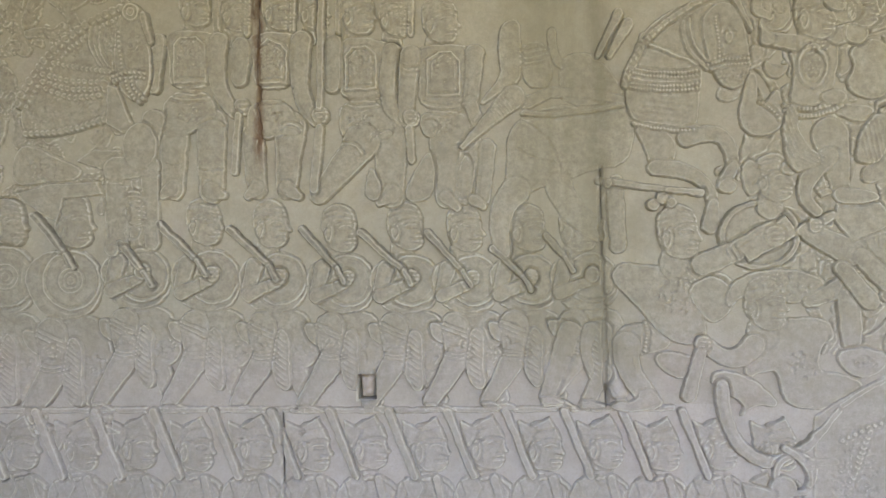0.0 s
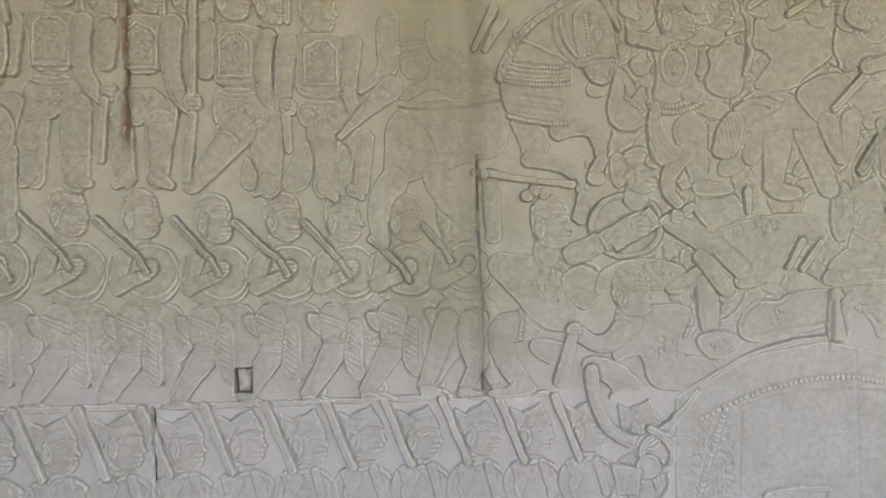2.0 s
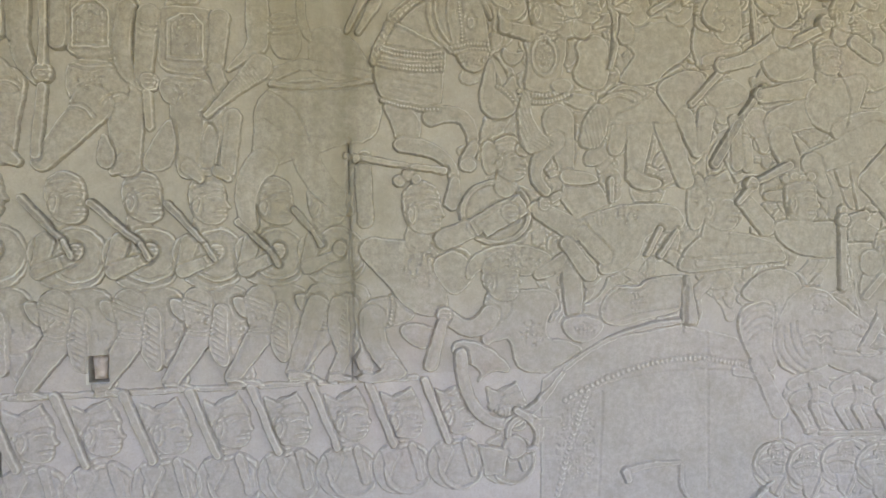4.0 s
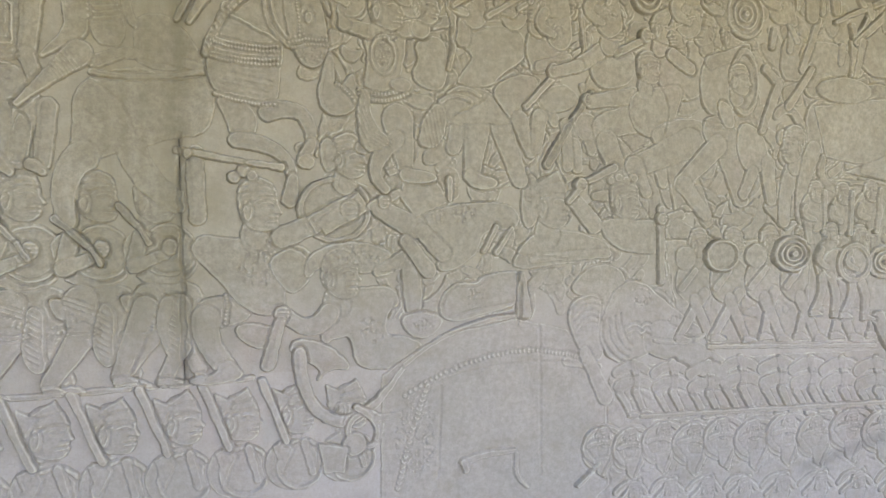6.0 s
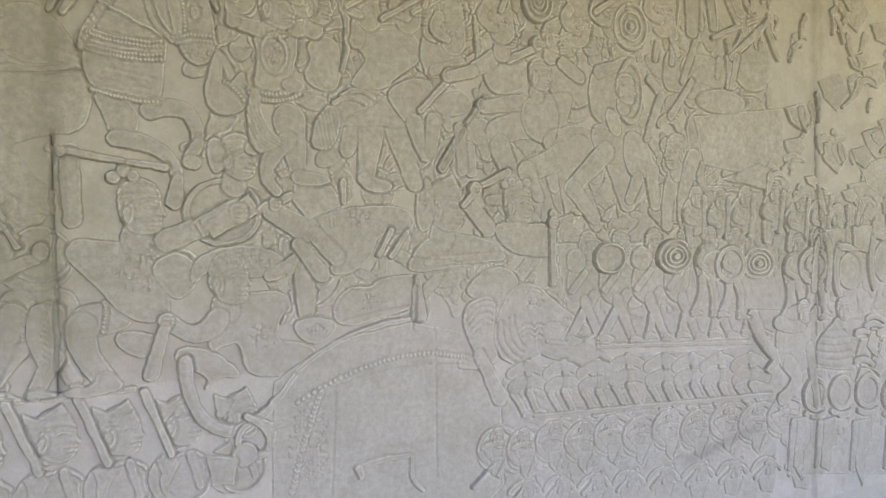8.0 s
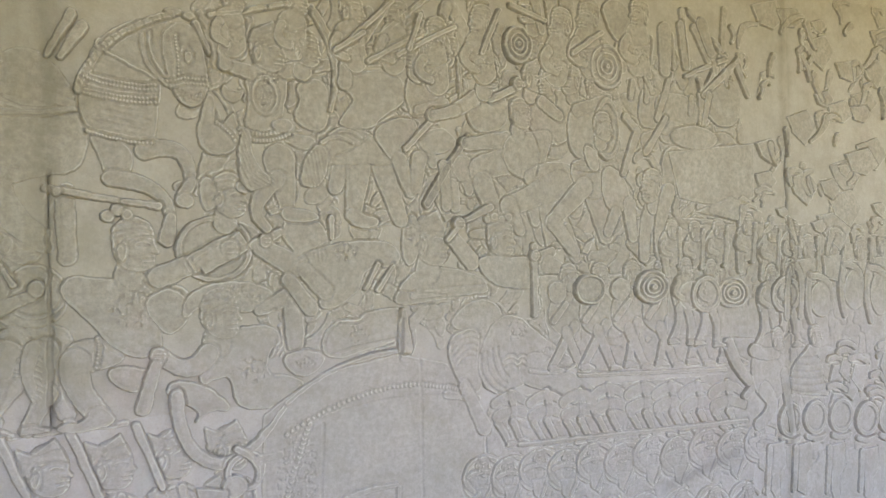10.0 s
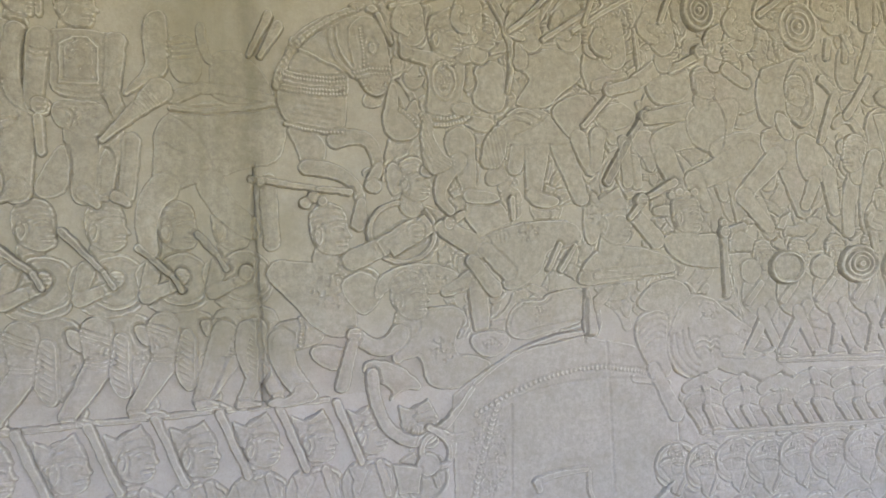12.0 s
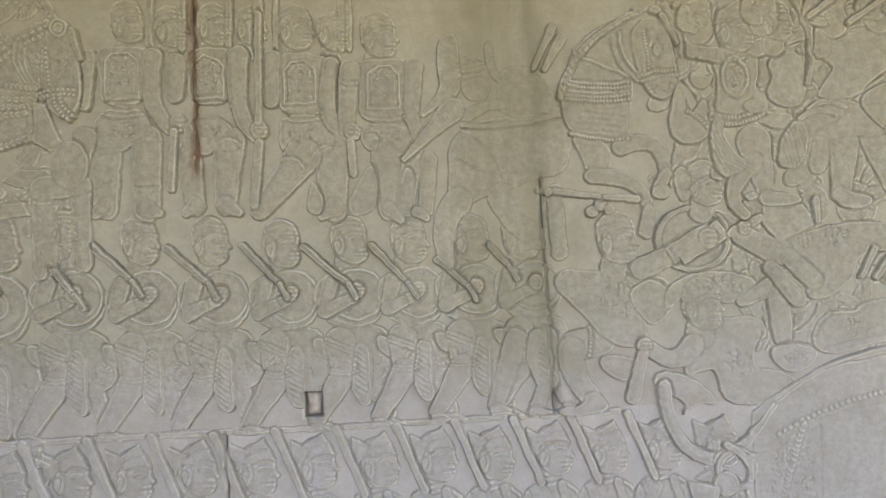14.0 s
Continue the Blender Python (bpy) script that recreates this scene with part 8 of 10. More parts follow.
r = Relief("carved_soldier", "small low-relief fighter in the damaged rows", "relief figure", "soldiers in the damaged rows")
r.oval(3.017, 1.529, 0.067, 0.082, 0, 0.9)
r.limb(2.978, 1.478, 2.976, 1.407, 0.04, 0.028)
r.head(3.026, 1.611, 0.103)
r.limb(3.075, 1.611, 3.056, 1.446, 0.025, 0.022, h=1.2)
r.curve(2.965, 1.549, 2.934, 1.504, 3.008, 1.498, 0.028, 0.025, h=1.3)
r.done()
r = Relief("carved_soldier", "small low-relief fighter in the damaged rows", "relief figure", "soldiers in the damaged rows")
r.oval(3.18, 1.49, 0.082, 0.084, 0, 0.9)
r.limb(3.14, 1.439, 3.122, 1.366, 0.041, 0.029)
r.head(3.191, 1.574, 0.097)
r.limb(3.242, 1.574, 3.221, 1.406, 0.026, 0.023, h=1.2)
r.curve(3.126, 1.512, 3.094, 1.466, 3.172, 1.459, 0.029, 0.026, h=1.3)
r.done()
r = Relief("carved_soldier", "small low-relief fighter in the damaged rows", "relief figure", "soldiers in the damaged rows")
r.oval(3.337, 1.502, 0.09, 0.086, 0, 0.9)
r.limb(3.295, 1.449, 3.276, 1.375, 0.043, 0.029)
r.head(3.348, 1.588, 0.102)
r.limb(3.401, 1.588, 3.371, 1.415, 0.027, 0.023, h=1.2)
r.curve(3.281, 1.524, 3.247, 1.476, 3.328, 1.47, 0.029, 0.026, h=1.3)
r.done()
r = Relief("carved_soldier", "small low-relief fighter in the damaged rows", "relief figure", "soldiers in the damaged rows")
r.head(2.635, 1.42, 0.097)
r.oval(2.619, 1.319, 0.06, 0.077, 0, 0.8)
r.curve(2.597, 1.257, 2.609, 1.189, 2.548, 1.117, 0.042, 0.028)
r.curve(2.637, 1.255, 2.683, 1.199, 2.66, 1.104, 0.04, 0.029, h=0.9)
r.foot(2.547, 1.107, 0.061)
r.foot(2.66, 1.094, 0.063)
r.curve(2.587, 1.364, 2.54, 1.317, 2.612, 1.295, 0.025, 0.023, h=1.3)
r.done()
r = Relief("carved_soldier", "small low-relief fighter in the damaged rows", "relief figure", "soldiers in the damaged rows")
r.head(2.789, 1.409, 0.099)
r.oval(2.772, 1.305, 0.063, 0.079, 0, 0.8)
r.curve(2.749, 1.242, 2.761, 1.173, 2.697, 1.098, 0.044, 0.029)
r.curve(2.791, 1.24, 2.839, 1.183, 2.815, 1.085, 0.041, 0.03, h=0.9)
r.foot(2.697, 1.089, 0.064)
r.foot(2.815, 1.075, 0.065)
r.curve(2.738, 1.351, 2.689, 1.304, 2.764, 1.281, 0.026, 0.023, h=1.3)
r.ring(2.758, 1.306, 0.076, 0.069, 0.018, h=1.1)
r.done()
r = Relief("carved_soldier", "small low-relief fighter in the damaged rows", "relief figure", "soldiers in the damaged rows")
r.head(3.177, 1.375, 0.105)
r.oval(3.158, 1.266, 0.07, 0.083, 0, 0.8)
r.curve(3.133, 1.199, 3.146, 1.126, 3.075, 1.048, 0.048, 0.031)
r.curve(3.18, 1.197, 3.233, 1.136, 3.207, 1.033, 0.045, 0.032, h=0.9)
r.foot(3.075, 1.037, 0.069)
r.foot(3.206, 1.022, 0.071)
r.curve(3.121, 1.314, 3.066, 1.265, 3.15, 1.24, 0.028, 0.025, h=1.3)
r.done()
r = Relief("carved_soldier", "small low-relief fighter in the damaged rows", "relief figure", "soldiers in the damaged rows")
r.head(3.317, 1.395, 0.107)
r.oval(3.298, 1.284, 0.073, 0.085, 0, 0.8)
r.curve(3.272, 1.216, 3.286, 1.141, 3.211, 1.061, 0.049, 0.032)
r.curve(3.32, 1.213, 3.376, 1.151, 3.348, 1.046, 0.046, 0.033, h=0.9)
r.foot(3.211, 1.051, 0.071)
r.foot(3.348, 1.035, 0.073)
r.curve(3.259, 1.333, 3.202, 1.282, 3.289, 1.258, 0.029, 0.026, h=1.3)
r.ring(3.282, 1.284, 0.089, 0.074, 0.02, h=1.1)
r.done()
r = Relief("carved_soldier", "small low-relief fighter in the damaged rows", "relief figure", "soldiers in the damaged rows")
r.head(3.449, 1.503, 0.125)
r.panel(0.9, (3.372, 1.445), (3.516, 1.448), (3.503, 1.322), (3.386, 1.342))
r.limb(3.527, 1.546, 3.514, 1.382, 0.024, 0.024, h=1.2)
r.done()
r = Relief("carved_soldier", "small low-relief fighter in the damaged rows", "relief figure", "soldiers in the damaged rows")
r.head(3.645, 1.518, 0.128)
r.panel(0.9, (3.564, 1.458), (3.715, 1.461), (3.702, 1.332), (3.578, 1.352))
r.limb(3.727, 1.562, 3.713, 1.393, 0.025, 0.025, h=1.2)
r.done()
r = Relief("carved_soldier", "small low-relief fighter in the damaged rows", "relief figure", "soldiers in the damaged rows")
r.head(3.873, 1.49, 0.132)
r.panel(0.9, (3.787, 1.428), (3.947, 1.431), (3.933, 1.298), (3.802, 1.32))
r.limb(3.96, 1.535, 3.945, 1.361, 0.026, 0.026, h=1.2)
r.done()
r = Relief("carved_soldier", "small low-relief fighter in the damaged rows", "relief figure", "soldiers in the damaged rows")
r.head(4.067, 1.508, 0.136)
r.panel(0.9, (3.977, 1.445), (4.145, 1.448), (4.13, 1.312), (3.992, 1.334))
r.limb(4.158, 1.555, 4.142, 1.377, 0.027, 0.027, h=1.2)
r.done()
r = Relief("carved_shield", "narrow arched shield beside the second open joint", "carved shield", height=1.2)
r.curve(3.287, 1.181, 3.278, 1.42, 3.351, 1.413, 0.039, 0.04)
r.curve(3.351, 1.413, 3.416, 1.39, 3.385, 1.175, 0.04, 0.033)
r.done()
r = Relief("carved_shield", "tall curved shield in the damaged rows", "carved shield", "tall shields", height=1.2)
r.curve(3.458, 1.367, 3.413, 1.26, 3.468, 1.149, 0.041, 0.034)
r.curve(3.458, 1.367, 3.631, 1.362, 3.628, 1.251, 0.031, 0.028)
r.oval(3.557, 1.254, 0.087, 0.088, 0, 0.6)
r.done()
r = Relief("carved_shield", "tall curved shield in the damaged rows", "carved shield", "tall shields", height=1.2)
r.curve(3.722, 1.416, 3.673, 1.293, 3.733, 1.167, 0.043, 0.036)
r.curve(3.722, 1.416, 3.889, 1.412, 3.885, 1.285, 0.032, 0.03)
r.oval(3.819, 1.288, 0.084, 0.1, 0, 0.6)
r.done()
r = Relief("carved_shield", "tall curved shield in the damaged rows", "carved shield", "tall shields", height=1.2)
r.curve(3.936, 1.394, 3.884, 1.262, 3.947, 1.126, 0.045, 0.037)
r.curve(3.936, 1.394, 4.113, 1.389, 4.108, 1.253, 0.034, 0.031)
r.oval(4.039, 1.256, 0.088, 0.108, 0, 0.6)
r.done()
r = Relief("carved_figure", "draped low-relief figure with folded cloth", "relief figure")
r.panel(0.8, (3.456, 1.035), (3.539, 0.946), (3.586, 0.777), (3.276, 0.823), (3.329, 0.938))
r.cut_curve(3.305, 0.833, 3.428, 0.788, 3.57, 0.811, 0.0132)
r.cut_curve(3.306, 0.865, 3.429, 0.823, 3.571, 0.844, 0.0132)
r.cut_curve(3.307, 0.897, 3.43, 0.858, 3.572, 0.877, 0.0132)
r.cut_curve(3.308, 0.929, 3.431, 0.893, 3.573, 0.91, 0.0132)
r.cut_curve(3.309, 0.961, 3.432, 0.928, 3.574, 0.944, 0.0132)
r.cut_curve(3.31, 0.993, 3.433, 0.964, 3.575, 0.977, 0.0132)
r.head(3.5, 1.073, 0.109)
r.done()
r = Relief("carved_fragment", "broken bit of carving remaining on flaked stone", "broken stone", "flaked fragments")
r.panel(0.9, (3.722, 0.984), (3.805, 0.972), (3.762, 0.8), (3.693, 0.914))
r.curve(3.687, 1.015, 3.751, 1.039, 3.815, 0.994, 0.032, 0.025)
r.done()
r = Relief("carved_fragment", "broken bit of carving remaining on flaked stone", "broken stone", "flaked fragments")
r.panel(0.9, (3.736, 0.848), (3.866, 0.841), (3.778, 0.733), (3.707, 0.778))
r.curve(3.701, 0.879, 3.765, 0.902, 3.829, 0.856, 0.032, 0.026)
r.done()
r = Relief("carved_fragment", "broken bit of carving remaining on flaked stone", "broken stone", "flaked fragments")
r.panel(0.9, (4.038, 0.948), (4.178, 0.925), (4.083, 0.818), (4.006, 0.875))
r.curve(4, 0.98, 4.07, 1.005, 4.138, 0.958, 0.034, 0.027)
r.done()
r = Relief("carved_fragment", "broken bit of carving remaining on flaked stone", "broken stone", "flaked fragments")
r.panel(0.9, (3.635, 0.922), (3.725, 0.922), (3.674, 0.742), (3.606, 0.852))
r.curve(3.601, 0.952, 3.663, 0.975, 3.725, 0.931, 0.031, 0.025)
r.done()
r = Relief("carved_fragment", "broken bit of carving remaining on flaked stone", "broken stone", "flaked fragments")
r.panel(0.9, (3.708, 0.952), (3.776, 0.941), (3.749, 0.827), (3.678, 0.881))
r.curve(3.673, 0.983, 3.737, 1.006, 3.8, 0.961, 0.032, 0.025)
r.done()
r = Relief("carved_fragment", "broken bit of carving remaining on flaked stone", "broken stone", "flaked fragments")
r.panel(0.9, (3.98, 0.807), (4.048, 0.795), (4.025, 0.698), (3.948, 0.735))
r.curve(3.942, 0.84, 4.011, 0.863, 4.078, 0.815, 0.034, 0.027)
r.done()
r = Relief("carved_fragment", "broken bit of carving remaining on flaked stone", "broken stone", "flaked fragments")
r.panel(0.9, (3.803, 0.91), (3.93, 0.896), (3.845, 0.766), (3.773, 0.839))
r.curve(3.767, 0.941, 3.832, 0.964, 3.897, 0.919, 0.032, 0.026)
r.done()
r = Relief("carved_fragment", "broken bit of carving remaining on flaked stone", "broken stone", "flaked fragments")
r.panel(0.9, (4.042, 0.904), (4.12, 0.876), (4.086, 0.756), (4.01, 0.831))
r.curve(4.003, 0.936, 4.073, 0.96, 4.142, 0.913, 0.034, 0.027)
r.done()
r = Relief("carved_fragment", "broken bit of carving remaining on flaked stone", "broken stone", "flaked fragments")
r.panel(0.9, (4.048, 0.956), (4.118, 0.951), (4.091, 0.764), (4.016, 0.883))
r.curve(4.01, 0.988, 4.08, 1.013, 4.149, 0.966, 0.034, 0.027)
r.done()
r = Relief("carved_fragment", "broken bit of carving remaining on flaked stone", "broken stone", "flaked fragments")
r.panel(0.9, (3.631, 0.786), (3.715, 0.766), (3.672, 0.686), (3.602, 0.717))
r.curve(3.596, 0.817, 3.659, 0.839, 3.721, 0.793, 0.031, 0.025)
r.done()
r = Relief("carved_fragment", "broken bit of carving remaining on flaked stone", "broken stone", "flaked fragments")
r.panel(0.9, (3.944, 0.738), (4.04, 0.719), (3.987, 0.6), (3.912, 0.667))
r.curve(3.906, 0.771, 3.974, 0.793, 4.041, 0.746, 0.033, 0.027)
r.done()
r = Relief("carved_fragment", "broken bit of carving remaining on flaked stone", "broken stone", "flaked fragments")
r.panel(0.9, (3.962, 0.716), (4.03, 0.691), (4.007, 0.609), (3.931, 0.644))
r.curve(3.925, 0.749, 3.993, 0.771, 4.06, 0.723, 0.033, 0.027)
r.done()
r = Relief("carved_shield", "small oval shield in the low marching row", "carved shield", "oval shields")
r.oval(3.301, 0.695, 0.069, 0.069, 0, 0.8)
r.ring(3.301, 0.695, 0.069, 0.069, 0.02, h=1.1)
r.curve(3.242, 0.613, 3.298, 0.579, 3.364, 0.602, 0.026, 0.023)
r.done()
r = Relief("carved_shield", "small oval shield in the low marching row", "carved shield", "oval shields")
r.oval(3.488, 0.683, 0.072, 0.071, 0, 0.8)
r.ring(3.488, 0.683, 0.072, 0.071, 0.02, h=1.1)
r.curve(3.426, 0.599, 3.485, 0.564, 3.554, 0.587, 0.027, 0.024)
r.done()
r = Relief("carved_shield", "small oval shield in the low marching row", "carved shield", "oval shields")
r.oval(3.685, 0.668, 0.076, 0.073, 0, 0.8)
r.ring(3.685, 0.668, 0.076, 0.073, 0.021, h=1.1)
r.curve(3.62, 0.581, 3.681, 0.545, 3.755, 0.569, 0.028, 0.025)
r.done()
r = Relief("carved_shield", "small oval shield in the low marching row", "carved shield", "oval shields")
r.oval(3.892, 0.629, 0.08, 0.074, 0, 0.8)
r.ring(3.892, 0.629, 0.08, 0.074, 0.022, h=1.1)
r.curve(3.823, 0.54, 3.888, 0.503, 3.966, 0.527, 0.029, 0.026)
r.done()
r = Relief("carved_shield", "small oval shield in the low marching row", "carved shield", "oval shields")
r.oval(4.086, 0.617, 0.084, 0.076, 0, 0.8)
r.ring(4.086, 0.617, 0.084, 0.076, 0.023, h=1.1)
r.curve(4.014, 0.527, 4.082, 0.488, 4.164, 0.513, 0.03, 0.027)
r.done()
r = Relief("carved_strider", "small low-relief fighter in the damaged rows", "relief figure", "striding legs in the low row", height=0.7)
r.panel(0.9, (3.166, 0.594), (3.262, 0.597), (3.267, 0.49), (3.226, 0.454), (3.214, 0.317), (3.168, 0.385))
r.limb(3.158, 0.585, 3.137, 0.38, 0.032, 0.025, h=1.1)
r.done()
r = Relief("carved_strider", "small low-relief fighter in the damaged rows", "relief figure", "striding legs in the low row", height=0.7)
r.panel(0.9, (3.35, 0.566), (3.451, 0.568), (3.456, 0.459), (3.413, 0.423), (3.401, 0.325), (3.352, 0.352))
r.limb(3.342, 0.557, 3.32, 0.362, 0.033, 0.026, h=1.1)
r.done()
r = Relief("carved_strider", "small low-relief fighter in the damaged rows", "relief figure", "striding legs in the low row", height=0.7)
r.panel(0.9, (3.605, 0.528), (3.713, 0.53), (3.718, 0.417), (3.672, 0.379), (3.657, 0.206), (3.607, 0.306))
r.limb(3.596, 0.518, 3.572, 0.312, 0.035, 0.028, h=1.1)
r.done()
r = Relief("carved_strider", "small low-relief fighter in the damaged rows", "relief figure", "striding legs in the low row", height=0.7)
r.panel(0.9, (3.868, 0.471), (3.983, 0.472), (3.989, 0.355), (3.939, 0.317), (3.925, 0.189), (3.87, 0.242))
r.limb(3.858, 0.461, 3.833, 0.277, 0.037, 0.029, h=1.1)
r.done()
r = Relief("carved_figure", "worn low-relief figure by the second open joint", "relief figure")
r.oval(3.177, 0.951, 0.133, 0.157, 0, 0.6)
r.curve(3.056, 1.039, 3.209, 0.975, 3.312, 1.072, 0.056, 0.053, h=0.9)
r.curve(3.127, 0.852, 3.242, 0.76, 3.084, 0.701, 0.076, 0.057, h=0.8)
r.head(3.22, 1.079, 0.105)
r.limb(3.267, 0.917, 3.32, 0.645, 0.052, 0.04, h=0.8)
r.done()

# flaked plates and fragments of the damaged corner
r = Relief("carved_fragment", "broken bit of carving remaining on flaked stone", "broken stone", "flaked fragments", height=0.61)
r.panel(0.9, (3.327, 2.122), (3.477, 2.166), (3.54, 2.089), (3.461, 1.993), (3.367, 2.05))
r.done()
r = Relief("carved_fragment", "broken bit of carving remaining on flaked stone", "broken stone", "flaked fragments", height=0.6)
r.curve(4.043, 2.727, 4.076, 2.682, 4.089, 2.639, 0.052, 0.019)
r.curve(4.043, 2.727, 4.094, 2.761, 4.116, 2.72, 0.031, 0.019, h=0.9)
r.done()
r = Relief("carved_fragment", "broken bit of carving remaining on flaked stone", "broken stone", "flaked fragments", height=0.66)
r.curve(3.664, 2.356, 3.642, 2.301, 3.62, 2.25, 0.05, 0.018)
r.done()
r = Relief("carved_fragment", "broken bit of carving remaining on flaked stone", "broken stone", "flaked fragments", height=0.87)
r.panel(0.9, (3.091, 2.618), (3.255, 2.665), (3.325, 2.596), (3.239, 2.526), (3.135, 2.538))
r.done()
r = Relief("carved_fragment", "broken bit of carving remaining on flaked stone", "broken stone", "flaked fragments", height=0.8)
r.curve(3.702, 1.766, 3.637, 1.695, 3.644, 1.631, 0.045, 0.018)
r.done()
r = Relief("carved_fragment", "broken bit of carving remaining on flaked stone", "broken stone", "flaked fragments", height=0.89)
r.curve(3.417, 2.448, 3.437, 2.399, 3.422, 2.347, 0.026, 0.017)
r.curve(3.417, 2.448, 3.46, 2.478, 3.488, 2.47, 0.027, 0.017, h=0.9)
r.done()
r = Relief("carved_fragment", "broken bit of carving remaining on flaked stone", "broken stone", "flaked fragments", height=1.15)
r.panel(0.9, (3.924, 2.43), (4.055, 2.474), (4.109, 2.41), (4.04, 2.321), (3.958, 2.373))
r.done()
r = Relief("carved_fragment", "broken bit of carving remaining on flaked stone", "broken stone", "flaked fragments", height=0.84)
r.curve(3.55, 2.145, 3.548, 2.101, 3.589, 2.063, 0.027, 0.017)
r.curve(3.55, 2.145, 3.595, 2.173, 3.658, 2.152, 0.028, 0.018, h=0.9)
r.done()
r = Relief("carved_fragment", "broken bit of carving remaining on flaked stone", "broken stone", "flaked fragments", height=0.66)
r.curve(3.202, 1.634, 3.204, 1.601, 3.144, 1.579, 0.042, 0.016)
r.done()
r = Relief("carved_fragment", "broken bit of carving remaining on flaked stone", "broken stone", "flaked fragments", height=0.97)
r.panel(0.9, (3.326, 1.835), (3.476, 1.87), (3.539, 1.793), (3.46, 1.704), (3.366, 1.761))
r.done()
r = Relief("carved_fragment", "broken bit of carving remaining on flaked stone", "broken stone", "flaked fragments", height=0.84)
r.curve(3.436, 1.895, 3.468, 1.83, 3.493, 1.771, 0.039, 0.017)
r.done()
r = Relief("carved_fragment", "broken bit of carving remaining on flaked stone", "broken stone", "flaked fragments", height=0.7)
r.curve(3.717, 2.71, 3.769, 2.672, 3.757, 2.629, 0.042, 0.018)
r.curve(3.717, 2.71, 3.763, 2.742, 3.827, 2.732, 0.029, 0.018, h=0.9)
r.done()
r = Relief("carved_fragment", "broken bit of carving remaining on flaked stone", "broken stone", "flaked fragments", height=0.76)
r.panel(0.9, (3.645, 1.903), (3.815, 1.95), (3.887, 1.859), (3.797, 1.752), (3.69, 1.823))
r.done()
r = Relief("carved_fragment", "broken bit of carving remaining on flaked stone", "broken stone", "flaked fragments", height=0.86)
r.curve(3.806, 1.593, 3.817, 1.56, 3.81, 1.528, 0.049, 0.018)
r.curve(3.806, 1.593, 3.854, 1.619, 3.888, 1.585, 0.029, 0.018, h=0.9)
r.done()
r = Relief("carved_fragment", "broken bit of carving remaining on flaked stone", "broken stone", "flaked fragments", height=1.02)
r.curve(3.852, 1.882, 3.854, 1.844, 3.781, 1.818, 0.046, 0.018)
r.done()
r = Relief("carved_fragment", "broken bit of carving remaining on flaked stone", "broken stone", "flaked fragments", height=0.65)
r.panel(0.9, (3.709, 1.903), (3.776, 1.915), (3.805, 1.886), (3.769, 1.85), (3.727, 1.871))
r.done()
r = Relief("carved_fragment", "broken bit of carving remaining on flaked stone", "broken stone", "flaked fragments", height=0.58)
r.curve(3.26, 1.908, 3.187, 1.84, 3.147, 1.797, 0.024, 0.016)
r.done()
r = Relief("carved_fragment", "broken bit of carving remaining on flaked stone", "broken stone", "flaked fragments", height=0.67)
r.curve(3.16, 2.3, 3.152, 2.259, 3.129, 2.22, 0.031, 0.016)
r.curve(3.16, 2.3, 3.2, 2.327, 3.24, 2.304, 0.026, 0.016, h=0.9)
r.done()
r = Relief("carved_fragment", "broken bit of carving remaining on flaked stone", "broken stone", "flaked fragments", height=0.79)
r.panel(0.9, (3.237, 1.685), (3.293, 1.692), (3.317, 1.667), (3.288, 1.642), (3.252, 1.656))
r.done()
r = Relief("carved_fragment", "broken bit of carving remaining on flaked stone", "broken stone", "flaked fragments", height=0.57)
r.curve(3.119, 1.747, 3.161, 1.722, 3.14, 1.699, 0.034, 0.016)
r.curve(3.119, 1.747, 3.159, 1.771, 3.225, 1.757, 0.025, 0.016, h=0.9)
r.done()
r = Relief("carved_fragment", "broken bit of carving remaining on flaked stone", "broken stone", "flaked fragments", height=0.89)
r.curve(3.441, 2.538, 3.443, 2.495, 3.478, 2.459, 0.038, 0.017)
r.done()
r = Relief("carved_fragment", "broken bit of carving remaining on flaked stone", "broken stone", "flaked fragments", height=0.92)
r.panel(0.9, (3.535, 1.654), (3.718, 1.679), (3.796, 1.598), (3.698, 1.483), (3.583, 1.565))
r.done()
r = Relief("carved_fragment", "broken bit of carving remaining on flaked stone", "broken stone", "flaked fragments", height=0.92)
r.curve(2.951, 2.497, 2.986, 2.467, 2.954, 2.429, 0.03, 0.015)
r.done()
r = Relief("carved_fragment", "broken bit of carving remaining on flaked stone", "broken stone", "flaked fragments", height=1.13)
r.curve(3.533, 2.44, 3.48, 2.394, 3.461, 2.366, 0.039, 0.017)
r.curve(3.533, 2.44, 3.578, 2.47, 3.59, 2.428, 0.028, 0.018, h=0.9)
r.done()
r = Relief("carved_fragment", "broken bit of carving remaining on flaked stone", "broken stone", "flaked fragments", height=1.14)
r.panel(0.9, (3.532, 2.248), (3.633, 2.273), (3.676, 2.229), (3.623, 2.188), (3.559, 2.201))
r.done()
r = Relief("carved_fragment", "broken bit of carving remaining on flaked stone", "broken stone", "flaked fragments", height=0.82)
r.curve(3.591, 2.565, 3.579, 2.54, 3.612, 2.522, 0.045, 0.018)
r.curve(3.591, 2.565, 3.636, 2.596, 3.627, 2.569, 0.028, 0.018, h=0.9)
r.done()
r = Relief("carved_fragment", "broken bit of carving remaining on flaked stone", "broken stone", "flaked fragments", height=0.7)
r.curve(3.32, 1.637, 3.345, 1.577, 3.371, 1.523, 0.03, 0.017)
r.done()
r = Relief("carved_fragment", "broken bit of carving remaining on flaked stone", "broken stone", "flaked fragments", height=0.91)
